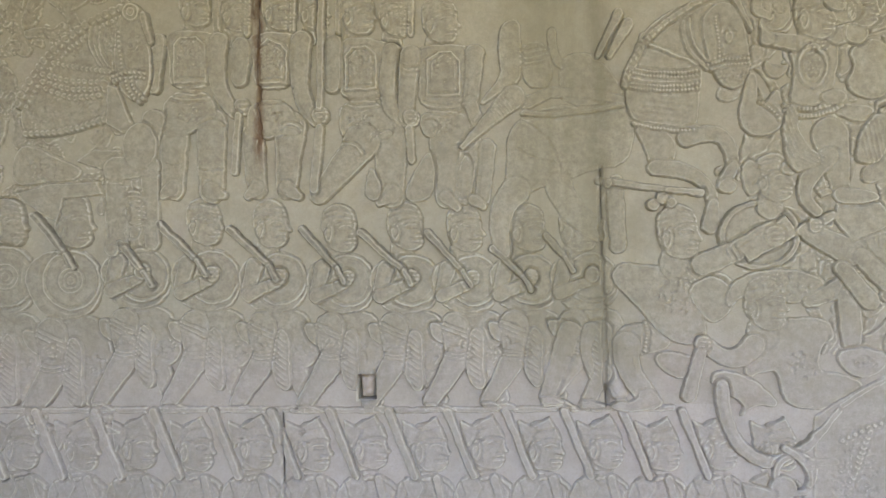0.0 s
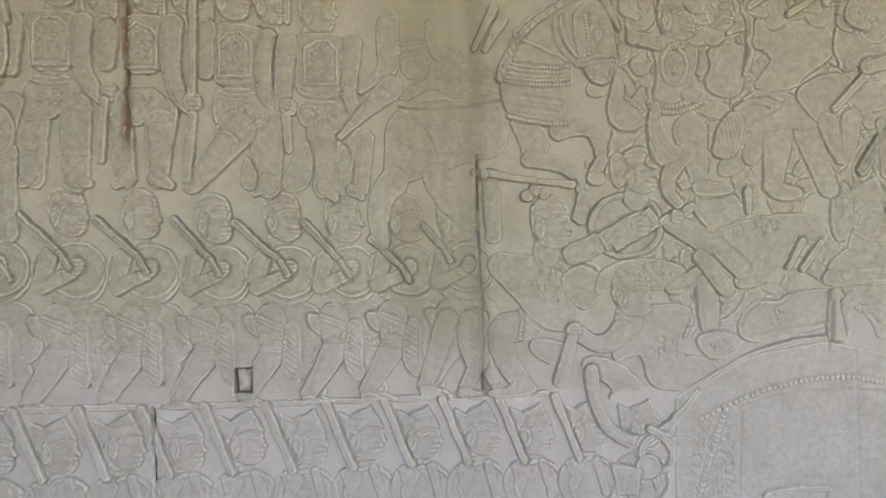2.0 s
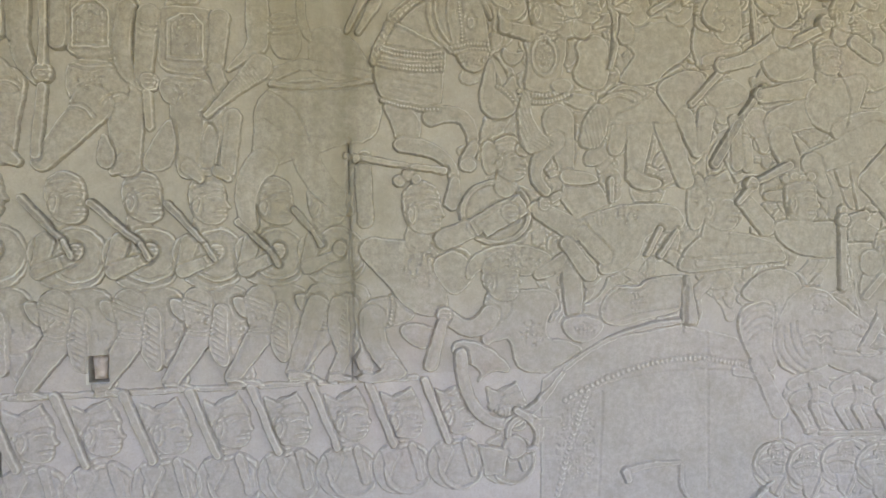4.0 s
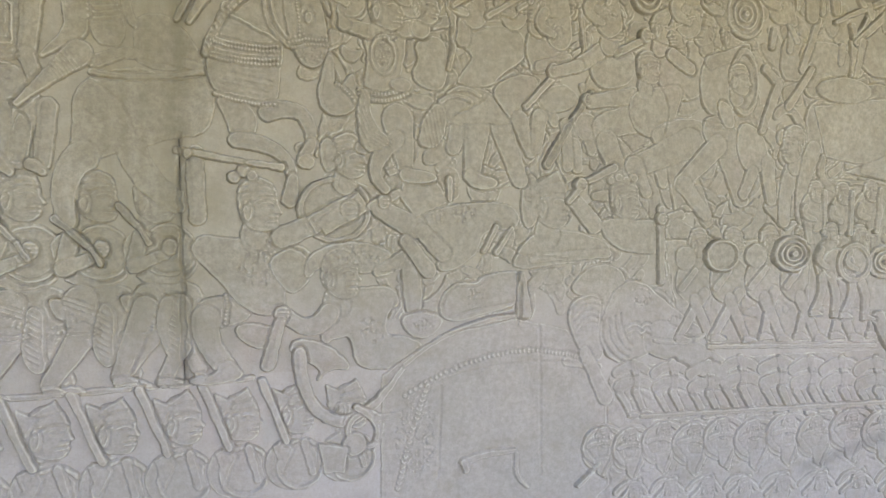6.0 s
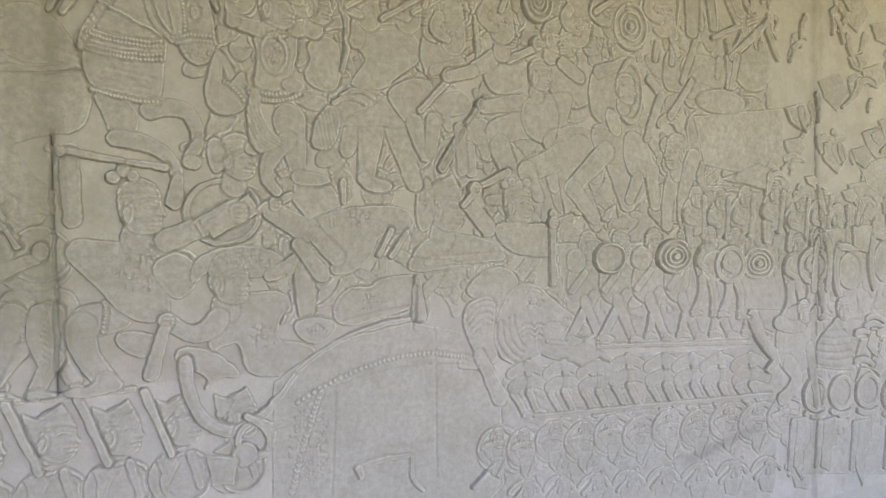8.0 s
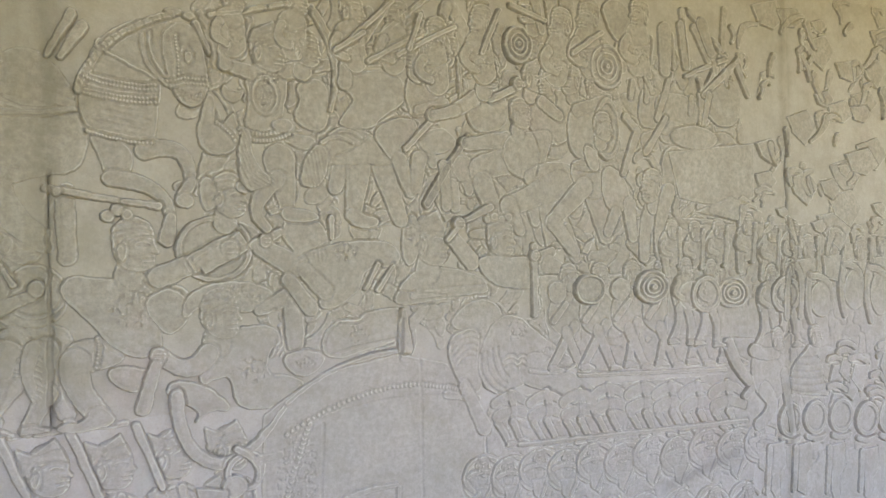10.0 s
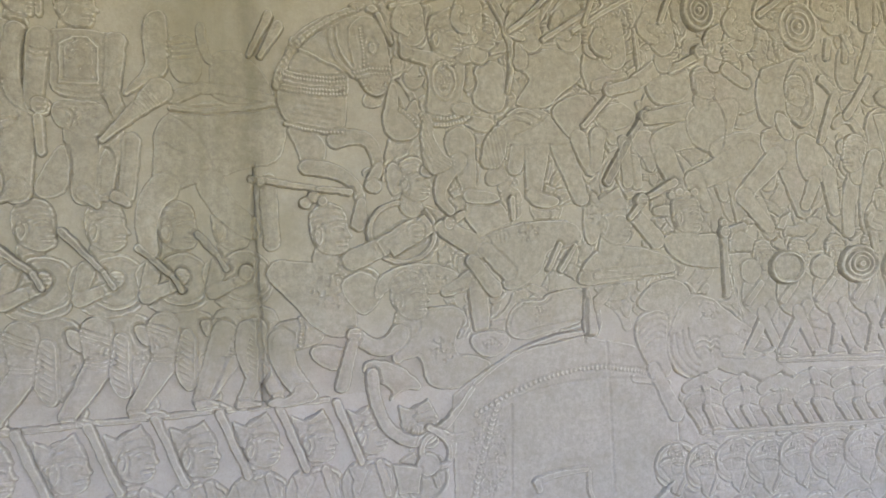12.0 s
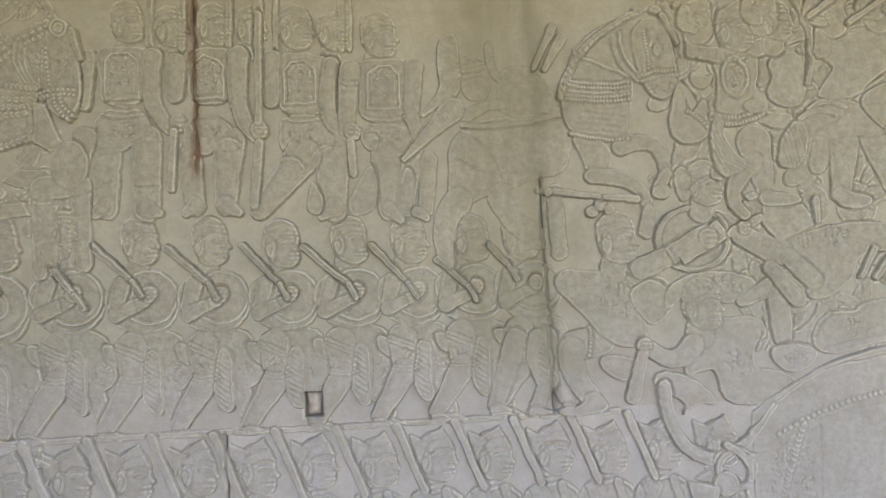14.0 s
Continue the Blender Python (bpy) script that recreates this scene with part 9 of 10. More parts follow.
r.panel(0.9, (3.63, 2.198), (3.776, 2.241), (3.837, 2.169), (3.761, 2.123), (3.668, 2.131))
r.done()
r = Relief("carved_fragment", "broken bit of carving remaining on flaked stone", "broken stone", "flaked fragments", height=0.75)
r.curve(3.916, 2.395, 3.9, 2.334, 3.97, 2.287, 0.038, 0.019)
r.done()
r = Relief("carved_fragment", "broken bit of carving remaining on flaked stone", "broken stone", "flaked fragments", height=0.57)
r.curve(3.432, 1.85, 3.427, 1.802, 3.472, 1.76, 0.045, 0.017)
r.curve(3.432, 1.85, 3.475, 1.876, 3.513, 1.871, 0.027, 0.017, h=0.9)
r.done()
r = Relief("carved_fragment", "broken bit of carving remaining on flaked stone", "broken stone", "flaked fragments", height=0.97)
r.panel(0.9, (3.831, 2.268), (3.976, 2.306), (4.036, 2.241), (3.961, 2.174), (3.87, 2.203))
r.done()
r = Relief("carved_fragment", "broken bit of carving remaining on flaked stone", "broken stone", "flaked fragments", height=1.06)
r.curve(4.09, 2.31, 4.119, 2.243, 4.097, 2.173, 0.049, 0.019)
r.curve(4.09, 2.31, 4.141, 2.341, 4.137, 2.3, 0.031, 0.019, h=0.9)
r.done()
r = Relief("carved_fragment", "broken bit of carving remaining on flaked stone", "broken stone", "flaked fragments", height=1.02)
r.curve(3.834, 2.231, 3.876, 2.204, 3.861, 2.176, 0.044, 0.018)
r.done()
r = Relief("carved_fragment", "broken bit of carving remaining on flaked stone", "broken stone", "flaked fragments", height=0.81)
r.panel(0.9, (3.94, 1.627), (4.082, 1.65), (4.142, 1.585), (4.069, 1.551), (3.978, 1.561))
r.done()
r = Relief("carved_fragment", "broken bit of carving remaining on flaked stone", "broken stone", "flaked fragments", height=0.59)
r.curve(3.885, 2.431, 3.887, 2.392, 3.851, 2.352, 0.051, 0.018)
r.done()
r = Relief("carved_fragment", "broken bit of carving remaining on flaked stone", "broken stone", "flaked fragments", height=1.06)
r.curve(4.179, 1.93, 4.152, 1.874, 4.185, 1.82, 0.047, 0.02)
r.curve(4.179, 1.93, 4.232, 1.96, 4.235, 1.941, 0.031, 0.02, h=0.9)
r.done()
r = Relief("carved_fragment", "broken bit of carving remaining on flaked stone", "broken stone", "flaked fragments", height=0.8)
r.panel(0.9, (3.999, 2.617), (4.154, 2.649), (4.22, 2.599), (4.138, 2.515), (4.04, 2.551))
r.done()
r = Relief("carved_fragment", "broken bit of carving remaining on flaked stone", "broken stone", "flaked fragments", height=0.59)
r.curve(3.035, 2.508, 2.995, 2.457, 2.999, 2.415, 0.038, 0.016)
r.curve(3.035, 2.508, 3.073, 2.536, 3.133, 2.534, 0.025, 0.016, h=0.9)
r.done()
r = Relief("carved_fragment", "broken bit of carving remaining on flaked stone", "broken stone", "flaked fragments", height=0.84)
r.curve(3.53, 2.34, 3.537, 2.275, 3.587, 2.22, 0.041, 0.018)
r.done()
r = Relief("carved_fragment", "broken bit of carving remaining on flaked stone", "broken stone", "flaked fragments", height=1.1)
r.panel(0.9, (3.097, 1.985), (3.207, 2.011), (3.253, 1.956), (3.196, 1.894), (3.126, 1.929))
r.done()
r = Relief("carved_fragment", "broken bit of carving remaining on flaked stone", "broken stone", "flaked fragments", height=1)
r.curve(3.319, 2.058, 3.33, 2, 3.325, 1.942, 0.034, 0.017)
r.done()
r = Relief("carved_fragment", "broken bit of carving remaining on flaked stone", "broken stone", "flaked fragments", height=0.75)
r.curve(3.486, 2.541, 3.449, 2.511, 3.464, 2.488, 0.036, 0.017)
r.curve(3.486, 2.541, 3.529, 2.572, 3.559, 2.555, 0.028, 0.017, h=0.9)
r.done()
r = Relief("carved_fragment", "broken bit of carving remaining on flaked stone", "broken stone", "flaked fragments", height=0.87)
r.panel(0.9, (3.493, 1.624), (3.566, 1.636), (3.597, 1.6), (3.559, 1.571), (3.512, 1.587))
r.done()
r = Relief("carved_fragment", "broken bit of carving remaining on flaked stone", "broken stone", "flaked fragments", height=1.03)
r.curve(3.993, 1.631, 4.01, 1.603, 3.969, 1.577, 0.048, 0.019)
r.curve(3.993, 1.631, 4.043, 1.658, 4.046, 1.626, 0.03, 0.019, h=0.9)
r.done()
r = Relief("carved_fragment", "broken bit of carving remaining on flaked stone", "broken stone", "flaked fragments", height=0.92)
r.curve(3.441, 2.42, 3.479, 2.365, 3.491, 2.312, 0.027, 0.017)
r.done()
r = Relief("carved_fragment", "broken bit of carving remaining on flaked stone", "broken stone", "flaked fragments", height=0.81)
r.panel(0.9, (3.862, 2.017), (4.039, 2.067), (4.113, 1.977), (4.02, 1.894), (3.908, 1.937))
r.done()
r = Relief("carved_fragment", "broken bit of carving remaining on flaked stone", "broken stone", "flaked fragments", height=0.79)
r.curve(3.71, 2.058, 3.682, 2.032, 3.689, 2.01, 0.03, 0.018)
r.done()
r = Relief("carved_fragment", "broken bit of carving remaining on flaked stone", "broken stone", "flaked fragments", height=1.01)
r.curve(3.005, 1.683, 2.99, 1.644, 2.975, 1.607, 0.041, 0.015)
r.curve(3.005, 1.683, 3.043, 1.707, 3.082, 1.687, 0.025, 0.016, h=0.9)
r.done()
r = Relief("carved_fragment", "broken bit of carving remaining on flaked stone", "broken stone", "flaked fragments", height=0.65)
r.panel(0.9, (3.522, 2.6), (3.602, 2.621), (3.635, 2.589), (3.594, 2.552), (3.543, 2.563))
r.done()
r = Relief("carved_fragment", "broken bit of carving remaining on flaked stone", "broken stone", "flaked fragments", height=0.72)
r.curve(4.063, 2.59, 4.056, 2.528, 4.069, 2.468, 0.028, 0.019)
r.curve(4.063, 2.59, 4.114, 2.623, 4.194, 2.613, 0.031, 0.02, h=0.9)
r.done()
r = Relief("carved_fragment", "broken bit of carving remaining on flaked stone", "broken stone", "flaked fragments", height=0.56)
r.curve(3.906, 2.376, 3.838, 2.323, 3.818, 2.291, 0.029, 0.018)
r.done()
r = Relief("carved_fragment", "broken bit of carving remaining on flaked stone", "broken stone", "flaked fragments", height=0.99)
r.panel(0.9, (3.703, 2.417), (3.855, 2.446), (3.919, 2.393), (3.84, 2.338), (3.743, 2.348))
r.done()
r = Relief("carved_fragment", "broken bit of carving remaining on flaked stone", "broken stone", "flaked fragments", height=0.79)
r.curve(2.999, 2.375, 3.005, 2.325, 3.04, 2.283, 0.032, 0.016)
r.done()
r = Relief("carved_fragment", "broken bit of carving remaining on flaked stone", "broken stone", "flaked fragments", height=0.65)
r.curve(3.338, 1.86, 3.327, 1.831, 3.341, 1.802, 0.045, 0.017)
r.curve(3.338, 1.86, 3.38, 1.886, 3.425, 1.866, 0.027, 0.017, h=0.9)
r.done()
r = Relief("carved_fragment", "broken bit of carving remaining on flaked stone", "broken stone", "flaked fragments", height=1.02)
r.panel(0.9, (4.125, 2.792), (4.205, 2.815), (4.239, 2.786), (4.198, 2.761), (4.146, 2.759))
r.done()
r = Relief("carved_fragment", "broken bit of carving remaining on flaked stone", "broken stone", "flaked fragments", height=0.76)
r.curve(3.644, 1.577, 3.611, 1.521, 3.596, 1.469, 0.047, 0.017)
r.curve(3.644, 1.577, 3.689, 1.602, 3.723, 1.56, 0.028, 0.018, h=0.9)
r.done()
r = Relief("carved_fragment", "broken bit of carving remaining on flaked stone", "broken stone", "flaked fragments", height=0.79)
r.curve(3.047, 2.366, 3.053, 2.344, 3.029, 2.32, 0.032, 0.016)
r.done()
r = Relief("carved_fragment", "broken bit of carving remaining on flaked stone", "broken stone", "flaked fragments", height=0.67)
r.panel(0.9, (3.625, 1.749), (3.811, 1.79), (3.889, 1.696), (3.791, 1.6), (3.674, 1.66))
r.done()
r = Relief("carved_fragment", "broken bit of carving remaining on flaked stone", "broken stone", "flaked fragments", height=1.02)
r.curve(3.235, 2.398, 3.201, 2.349, 3.198, 2.306, 0.037, 0.016)
r.done()
r = Relief("carved_fragment", "broken bit of carving remaining on flaked stone", "broken stone", "flaked fragments", height=0.87)
r.curve(4.033, 2.511, 4.004, 2.463, 3.947, 2.428, 0.041, 0.019)
r.curve(4.033, 2.511, 4.083, 2.543, 4.086, 2.537, 0.031, 0.019, h=0.9)
r.done()
r = Relief("carved_fragment", "broken bit of carving remaining on flaked stone", "broken stone", "flaked fragments", height=1.15)
r.panel(0.9, (3.768, 1.967), (3.952, 2.007), (4.03, 1.923), (3.934, 1.867), (3.816, 1.882))
r.done()
r = Relief("carved_fragment", "broken bit of carving remaining on flaked stone", "broken stone", "flaked fragments", height=0.79)
r.curve(3.575, 1.815, 3.546, 1.786, 3.578, 1.759, 0.036, 0.017)
r.curve(3.575, 1.815, 3.62, 1.842, 3.672, 1.807, 0.028, 0.018, h=0.9)
r.done()
r = Relief("carved_fragment", "broken bit of carving remaining on flaked stone", "broken stone", "flaked fragments", height=0.85)
r.curve(4.145, 1.971, 4.131, 1.945, 4.147, 1.919, 0.049, 0.019)
r.done()
r = Relief("carved_fragment", "broken bit of carving remaining on flaked stone", "broken stone", "flaked fragments", height=1.01)
r.panel(0.9, (3.981, 1.718), (4.059, 1.729), (4.092, 1.696), (4.051, 1.653), (4.002, 1.682))
r.done()
r = Relief("carved_fragment", "broken bit of carving remaining on flaked stone", "broken stone", "flaked fragments", height=0.63)
r.curve(2.942, 2.311, 2.894, 2.266, 2.912, 2.231, 0.037, 0.015)
r.done()
r = Relief("carved_fragment", "broken bit of carving remaining on flaked stone", "broken stone", "flaked fragments", height=0.78)
r.curve(3.848, 2.427, 3.85, 2.388, 3.852, 2.35, 0.03, 0.018)
r.curve(3.848, 2.427, 3.896, 2.458, 3.911, 2.426, 0.03, 0.019, h=0.9)
r.done()
r = Relief("carved_fragment", "broken bit of carving remaining on flaked stone", "broken stone", "flaked fragments", height=0.88)
r.panel(0.9, (3.261, 2.62), (3.406, 2.649), (3.468, 2.601), (3.393, 2.553), (3.299, 2.551))
r.done()
r = Relief("carved_fragment", "broken bit of carving remaining on flaked stone", "broken stone", "flaked fragments", height=1.12)
r.curve(3.154, 2.256, 3.157, 2.225, 3.13, 2.194, 0.025, 0.016)
r.curve(3.154, 2.256, 3.194, 2.284, 3.202, 2.266, 0.026, 0.016, h=0.9)
r.done()
r = Relief("carved_fragment", "broken bit of carving remaining on flaked stone", "broken stone", "flaked fragments", height=1.14)
r.curve(3.19, 1.977, 3.193, 1.932, 3.228, 1.893, 0.037, 0.016)
r.done()
r = Relief("carved_fragment", "broken bit of carving remaining on flaked stone", "broken stone", "flaked fragments", height=0.81)
r.panel(0.9, (3.089, 1.841), (3.191, 1.858), (3.234, 1.812), (3.181, 1.763), (3.116, 1.788))
r.done()
r = Relief("carved_fragment", "broken bit of carving remaining on flaked stone", "broken stone", "flaked fragments", height=0.58)
r.curve(3.274, 2.007, 3.301, 1.963, 3.279, 1.916, 0.037, 0.016)
r.done()
r = Relief("carved_fragment", "broken bit of carving remaining on flaked stone", "broken stone", "flaked fragments", height=0.58)
r.curve(3.104, 1.764, 3.13, 1.743, 3.086, 1.721, 0.027, 0.016)
r.curve(3.104, 1.764, 3.143, 1.789, 3.19, 1.772, 0.025, 0.016, h=0.9)
r.done()
r = Relief("carved_fragment", "broken bit of carving remaining on flaked stone", "broken stone", "flaked fragments", height=0.73)
r.panel(0.9, (3.46, 2.496), (3.621, 2.542), (3.69, 2.472), (3.604, 2.369), (3.503, 2.421))
r.done()
r = Relief("carved_fragment", "broken bit of carving remaining on flaked stone", "broken stone", "flaked fragments", height=1.04)
r.curve(3.943, 2.319, 3.933, 2.264, 3.895, 2.211, 0.035, 0.019)
r.curve(3.943, 2.319, 3.992, 2.35, 3.995, 2.335, 0.03, 0.019, h=0.9)
r.done()
r = Relief("carved_fragment", "broken bit of carving remaining on flaked stone", "broken stone", "flaked fragments", height=1)
r.curve(3.478, 2.582, 3.493, 2.52, 3.534, 2.467, 0.043, 0.017)
r.done()
r = Relief("carved_fragment", "broken bit of carving remaining on flaked stone", "broken stone", "flaked fragments", height=0.87)
r.panel(0.9, (3.813, 2.205), (3.941, 2.224), (3.996, 2.18), (3.929, 2.136), (3.847, 2.147))
r.done()
r = Relief("carved_fragment", "broken bit of carving remaining on flaked stone", "broken stone", "flaked fragments", height=0.92)
r.curve(3.84, 2.619, 3.775, 2.587, 3.794, 2.574, 0.042, 0.018)
r.done()
r = Relief("carved_fragment", "broken bit of carving remaining on flaked stone", "broken stone", "flaked fragments", height=0.96)
r.curve(3.62, 2.135, 3.596, 2.065, 3.496, 2.014, 0.047, 0.017)
r.curve(3.62, 2.135, 3.666, 2.164, 3.718, 2.136, 0.028, 0.018, h=0.9)
r.done()
r = Relief("carved_fragment", "broken bit of carving remaining on flaked stone", "broken stone", "flaked fragments", height=0.91)
r.panel(0.9, (3.562, 1.818), (3.669, 1.842), (3.714, 1.788), (3.658, 1.737), (3.59, 1.766))
r.done()
r = Relief("carved_fragment", "broken bit of carving remaining on flaked stone", "broken stone", "flaked fragments", height=0.76)
r.curve(3.361, 2.584, 3.292, 2.54, 3.298, 2.518, 0.03, 0.017)
r.curve(3.361, 2.584, 3.403, 2.615, 3.454, 2.614, 0.027, 0.017, h=0.9)
r.done()

# heads and spears along the top of the melee
r = Relief("carved_spear", "carved spear shaft slanting over the fighters", "carved weapon", height=1.2)
r.limb(0.674, 2.232, 0.858, 2.284, 0.0157, 0.0163, h=1.0)
r.done()
r = Relief("carved_spear", "carved spear shaft slanting over the fighters", "carved weapon", height=1.2)
r.limb(0.858, 2.284, 1.008, 2.339, 0.0163, 0.0168, h=1.0)
r.done()
r = Relief("carved_spear", "carved spear shaft slanting over the fighters", "carved weapon", height=1.2)
r.limb(1.166, 2.21, 1.283, 2.382, 0.0249, 0.0255, h=1.0)
r.done()
r = Relief("carved_spear", "carved spear shaft slanting over the fighters", "carved weapon", height=1.2)
r.limb(1.228, 2.238, 1.46, 2.439, 0.0213, 0.0223, h=1.0)
r.done()
r = Relief("carved_fighter", "carved head of a fighter in the upper rows", "relief figure", "fighters in the melee")
r.head(1.361, 2.219, 0.143, -1, 0)
r.done()
r = Relief("carved_fighter", "carved head of a fighter in the upper rows", "relief figure", "fighters in the melee")
r.head(1.457, 2.231, 0.1253, 1, 1)
r.done()
r = Relief("carved_fighter", "carved head of a fighter in the upper rows", "relief figure", "fighters in the melee")
r.head(1.652, 2.171, 0.1378, 1, 0)
r.done()
r = Relief("carved_fighter", "carved head of a fighter in the upper rows", "relief figure", "fighters in the melee")
r.head(1.624, 2.397, 0.1252, 1, 1)
r.done()
r = Relief("carved_fighter", "carved head of a fighter in the upper rows", "relief figure", "fighters in the melee")
r.head(0.969, 2.167, 0.1216, 1, 0)
r.done()
r = Relief("carved_fighter", "carved head of a fighter in the upper rows", "relief figure", "fighters in the melee")
r.head(1.85, 2.426, 0.1301, -1, 1)
r.done()
r = Relief("carved_fighter", "low-relief fighter with arms raised over the crowd", "relief figure", "fighters in the melee")
r.limb(1.499, 2.391, 1.581, 2.279, 0.049, 0.0372, h=1.0)
r.limb(1.485, 2.376, 1.47, 2.305, 0.0407, 0.0324, h=1.0)
r.limb(1.303, 2.287, 1.274, 2.165, 0.0511, 0.039, h=0.9)
r.blob(0.8, (1.156, 2.2), (1.249, 2.201), (1.291, 2.148), (1.227, 2.137), (1.165, 2.134))
r.limb(1.54, 2.319, 1.557, 2.218, 0.0411, 0.037, h=0.85)
r.done()
r = Relief("carved_fighter", "long carved legs of fighters standing above the rows", "relief figure", "fighters in the melee")
r.limb(1.864, 2.493, 1.901, 2.346, 0.0435, 0.0306, h=0.9)
r.limb(1.944, 2.506, 1.968, 2.322, 0.0574, 0.0486, h=0.9)
r.limb(2.025, 2.474, 2.036, 2.331, 0.067, 0.058, h=0.85)
r.blob(0.8, (2.196, 2.5), (2.315, 2.529), (2.388, 2.387), (2.281, 2.339), (2.223, 2.412))
r.limb(2.404, 2.389, 2.447, 2.229, 0.0473, 0.0333, h=0.9)
r.limb(2.548, 2.432, 2.544, 2.263, 0.0726, 0.0579, h=0.8)
r.limb(2.638, 2.468, 2.66, 2.288, 0.0344, 0.0294, h=0.9)
r.limb(2.767, 2.486, 2.816, 2.367, 0.065, 0.0452, h=0.9)
r.done()
# fighters along the top of the wall
r = Relief("carved_fighter", "low-relief fighter with bent limbs in the crowded battle", "relief figure", "fighters in the melee", height=0.9)
r.head(0.742, 2.301, 0.096)
r.limb(0.734, 2.224, 0.742, 2.152, 0.086, 0.076, h=0.7)
r.curve(0.7, 2.216, 0.666, 2.17, 0.723, 2.153, 0.029, 0.022, h=1.1)
r.cut_curve(0.703, 2.206, 0.74, 2.186, 0.775, 2.219, 0.0051)
r.ornament(0.74, 2.172, 0.034, 0.021, 0.0104)
r.done()
r = Relief("carved_fighter", "low-relief fighter with bent limbs in the crowded battle", "relief figure", "fighters in the melee", height=0.9)
r.head(0.938, 2.322, 0.107)
r.limb(0.929, 2.241, 0.932, 2.165, 0.092, 0.081, h=0.7)
r.curve(0.893, 2.232, 0.856, 2.185, 0.917, 2.167, 0.031, 0.024, h=1.1)
r.cut_curve(0.896, 2.222, 0.936, 2.202, 0.974, 2.236, 0.0055)
r.ornament(0.936, 2.188, 0.037, 0.022, 0.011)
r.done()
r = Relief("carved_fighter", "low-relief fighter with bent limbs in the crowded battle", "relief figure", "fighters in the melee", height=0.9)
r.head(1.13, 2.313, 0.115)
r.limb(1.121, 2.229, 1.143, 2.153, 0.097, 0.086, h=0.7)
r.curve(1.081, 2.22, 1.041, 2.171, 1.108, 2.153, 0.033, 0.025, h=1.1)
r.cut_curve(1.085, 2.21, 1.128, 2.189, 1.169, 2.224, 0.0058)
r.ornament(1.128, 2.174, 0.04, 0.023, 0.0117)
r.done()
r = Relief("carved_fighter", "low-relief fighter with bent limbs in the crowded battle", "relief figure", "fighters in the melee", height=0.9)
r.head(1.295, 2.327, 0.107, -1)
r.limb(1.285, 2.24, 1.282, 2.158, 0.102, 0.089, h=0.7)
r.curve(1.243, 2.231, 1.201, 2.18, 1.271, 2.161, 0.034, 0.026, h=1.1)
r.cut_curve(1.247, 2.22, 1.293, 2.198, 1.337, 2.235, 0.006)
r.ornament(1.293, 2.183, 0.043, 0.023, 0.0122)
r.done()
r = Relief("carved_fighter", "low-relief fighter with bent limbs in the crowded battle", "relief figure", "fighters in the melee", height=0.9)
r.head(1.448, 2.278, 0.114, -1)
r.limb(1.437, 2.189, 1.449, 2.107, 0.106, 0.094, h=0.7)
r.curve(1.392, 2.18, 1.348, 2.128, 1.422, 2.108, 0.036, 0.027, h=1.1)
r.cut_curve(1.397, 2.169, 1.445, 2.146, 1.491, 2.183, 0.0063)
r.ornament(1.445, 2.13, 0.045, 0.024, 0.0128)
r.done()
r = Relief("carved_fighter", "low-relief fighter with bent limbs in the crowded battle", "relief figure", "fighters in the melee", height=0.9)
r.head(1.636, 2.343, 0.128, -1)
r.limb(1.624, 2.251, 1.644, 2.167, 0.112, 0.099, h=0.7)
r.curve(1.576, 2.241, 1.528, 2.187, 1.608, 2.167, 0.038, 0.029, h=1.1)
r.cut_curve(1.581, 2.23, 1.633, 2.207, 1.682, 2.246, 0.0066)
r.ornament(1.633, 2.19, 0.048, 0.025, 0.0134)
r.done()
r = Relief("carved_fighter", "low-relief fighter with bent limbs in the crowded battle", "relief figure", "fighters in the melee", height=0.9)
r.head(1.995, 2.381, 0.132, -1)
r.limb(1.982, 2.283, 1.97, 2.19, 0.123, 0.108, h=0.7)
r.curve(1.928, 2.272, 1.874, 2.214, 1.964, 2.193, 0.041, 0.032, h=1.1)
r.cut_curve(1.933, 2.26, 1.992, 2.236, 2.048, 2.277, 0.0073)
r.ornament(1.992, 2.218, 0.055, 0.026, 0.0148)
r.done()
r = Relief("carved_fighter", "low-relief fighter with bent limbs in the crowded battle", "relief figure", "fighters in the melee", height=0.9)
r.head(2.136, 2.433, 0.144, -1)
r.limb(2.123, 2.333, 2.143, 2.241, 0.127, 0.112, h=0.7)
r.curve(2.066, 2.321, 2.009, 2.262, 2.104, 2.241, 0.043, 0.033, h=1.1)
r.cut_curve(2.071, 2.309, 2.133, 2.285, 2.192, 2.328, 0.0075)
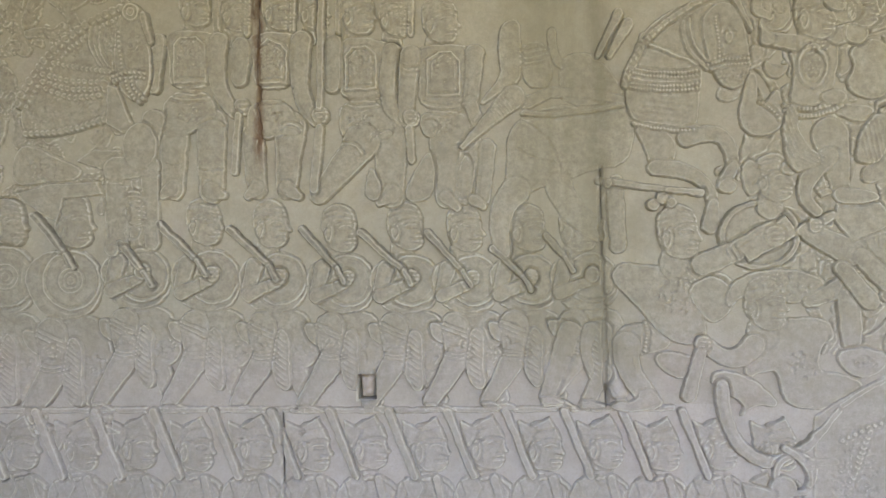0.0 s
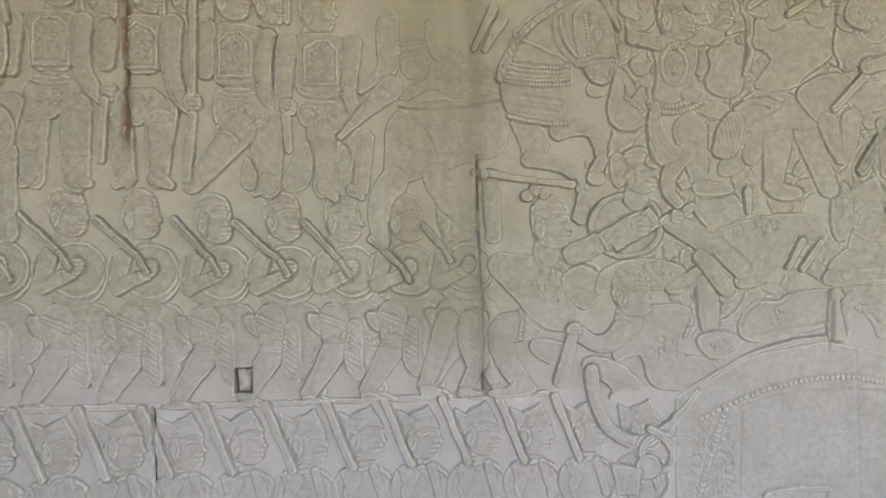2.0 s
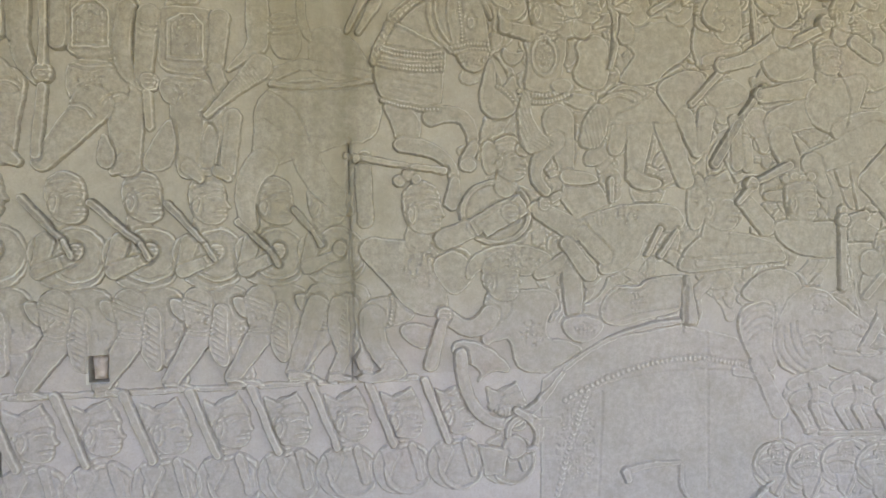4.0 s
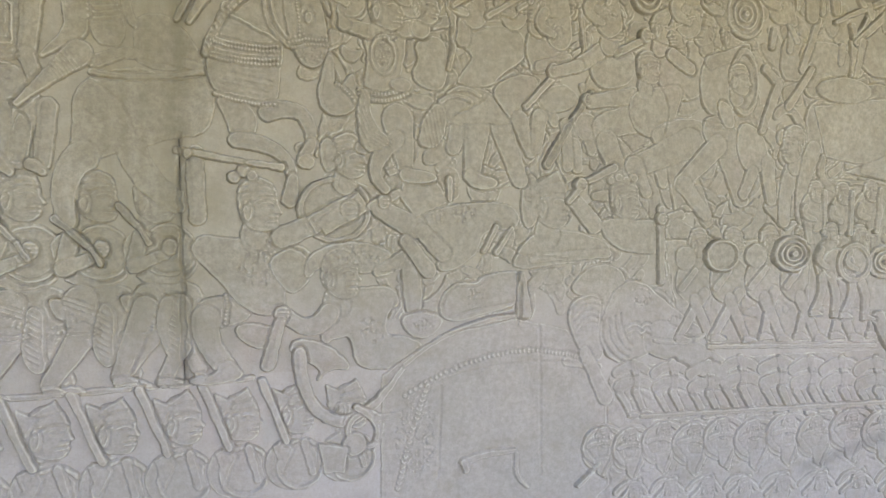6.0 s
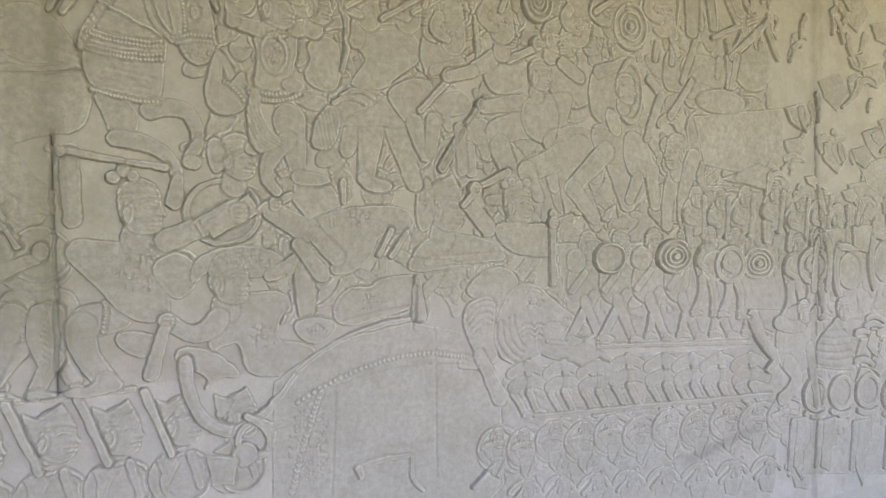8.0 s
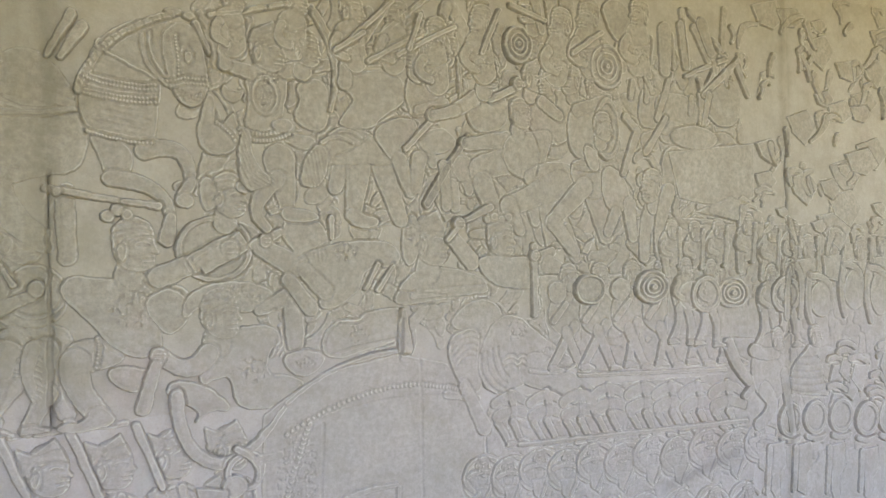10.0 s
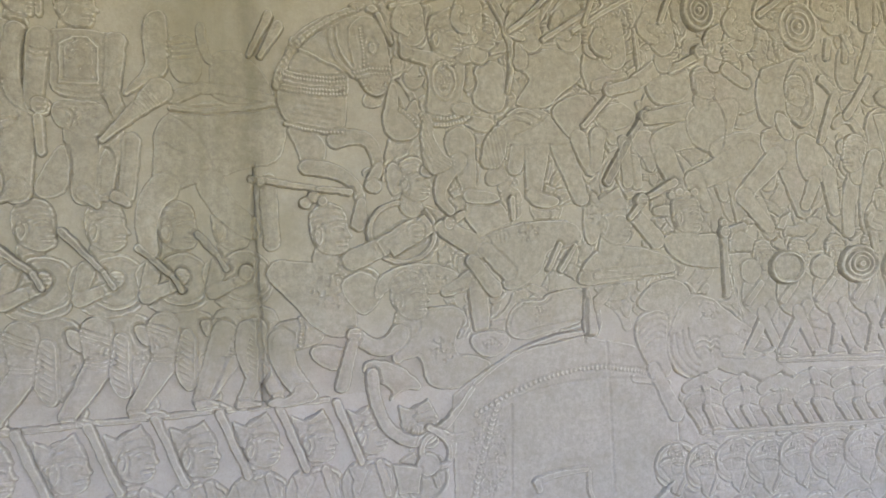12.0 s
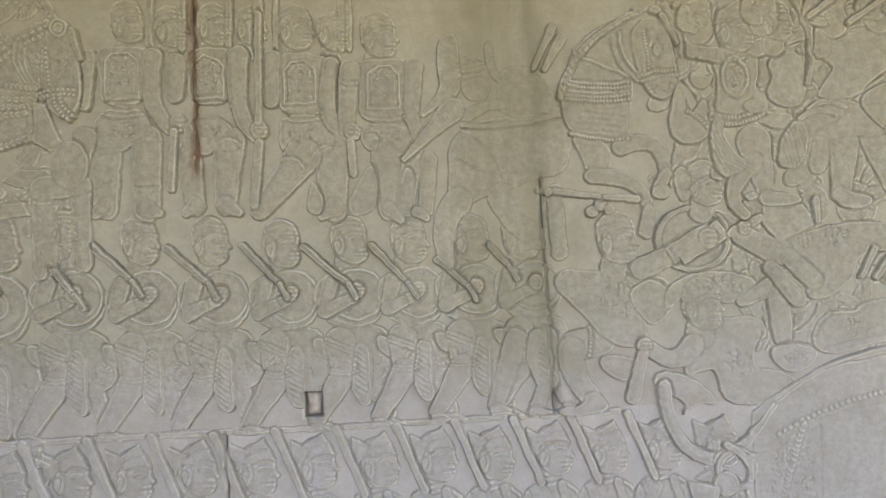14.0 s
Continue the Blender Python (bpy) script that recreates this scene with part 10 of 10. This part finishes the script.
r.ornament(2.133, 2.267, 0.057, 0.027, 0.0153)
r.done()
r = Relief("carved_fighter", "low-relief fighter with bent limbs in the crowded battle", "relief figure", "fighters in the melee", height=0.9)
r.head(2.406, 2.482, 0.141, -1)
r.limb(2.391, 2.377, 2.392, 2.279, 0.136, 0.119, h=0.7)
r.curve(2.329, 2.365, 2.268, 2.302, 2.37, 2.281, 0.045, 0.035, h=1.1)
r.cut_curve(2.335, 2.352, 2.402, 2.327, 2.466, 2.372, 0.008)
r.ornament(2.402, 2.308, 0.062, 0.028, 0.0163)
r.done()
r = Relief("carved_spear", "carved spear shaft slanting over the fighters", "carved weapon", height=1.2)
r.limb(1.129, 2.219, 1.275, 2.362, 0.018, 0.016)
r.done()
r = Relief("carved_spear", "carved spear shaft slanting over the fighters", "carved weapon", height=1.2)
r.limb(1.188, 2.15, 1.381, 2.27, 0.018, 0.017)
r.done()
r = Relief("carved_spear", "carved spear shaft slanting over the fighters", "carved weapon", height=1.2)
r.limb(1.293, 2.181, 1.517, 2.307, 0.018, 0.017)
r.done()
r = Relief("carved_spear", "carved spear shaft slanting over the fighters", "carved weapon", height=1.2)
r.limb(1.069, 2.174, 1.169, 2.243, 0.017, 0.016)
r.done()
r = Relief("carved_spear", "carved spear shaft slanting over the fighters", "carved weapon", height=1.2)
r.limb(1.633, 2.23, 1.71, 2.395, 0.02, 0.018)
r.done()
r = Relief("carved_spear", "carved spear shaft slanting over the fighters", "carved weapon", height=1.2)
r.limb(2.048, 2.277, 2.193, 2.373, 0.022, 0.021)
r.done()
r = Relief("carved_spear", "carved spear shaft slanting over the fighters", "carved weapon", height=1.2)
r.limb(1.382, 2.329, 1.336, 2.205, 0.019, 0.017)
r.done()
r = Relief("carved_spear", "carved spear shaft slanting over the fighters", "carved weapon", height=1.2)
r.limb(1.76, 2.424, 1.915, 2.381, 0.021, 0.019)
r.done()

# ---- cut all carvings, the foremost first ----
low = np.zeros((NZ, NX))
for r in reversed([c for c in CARVINGS if c.shape_up()]):
    r.stand(low)
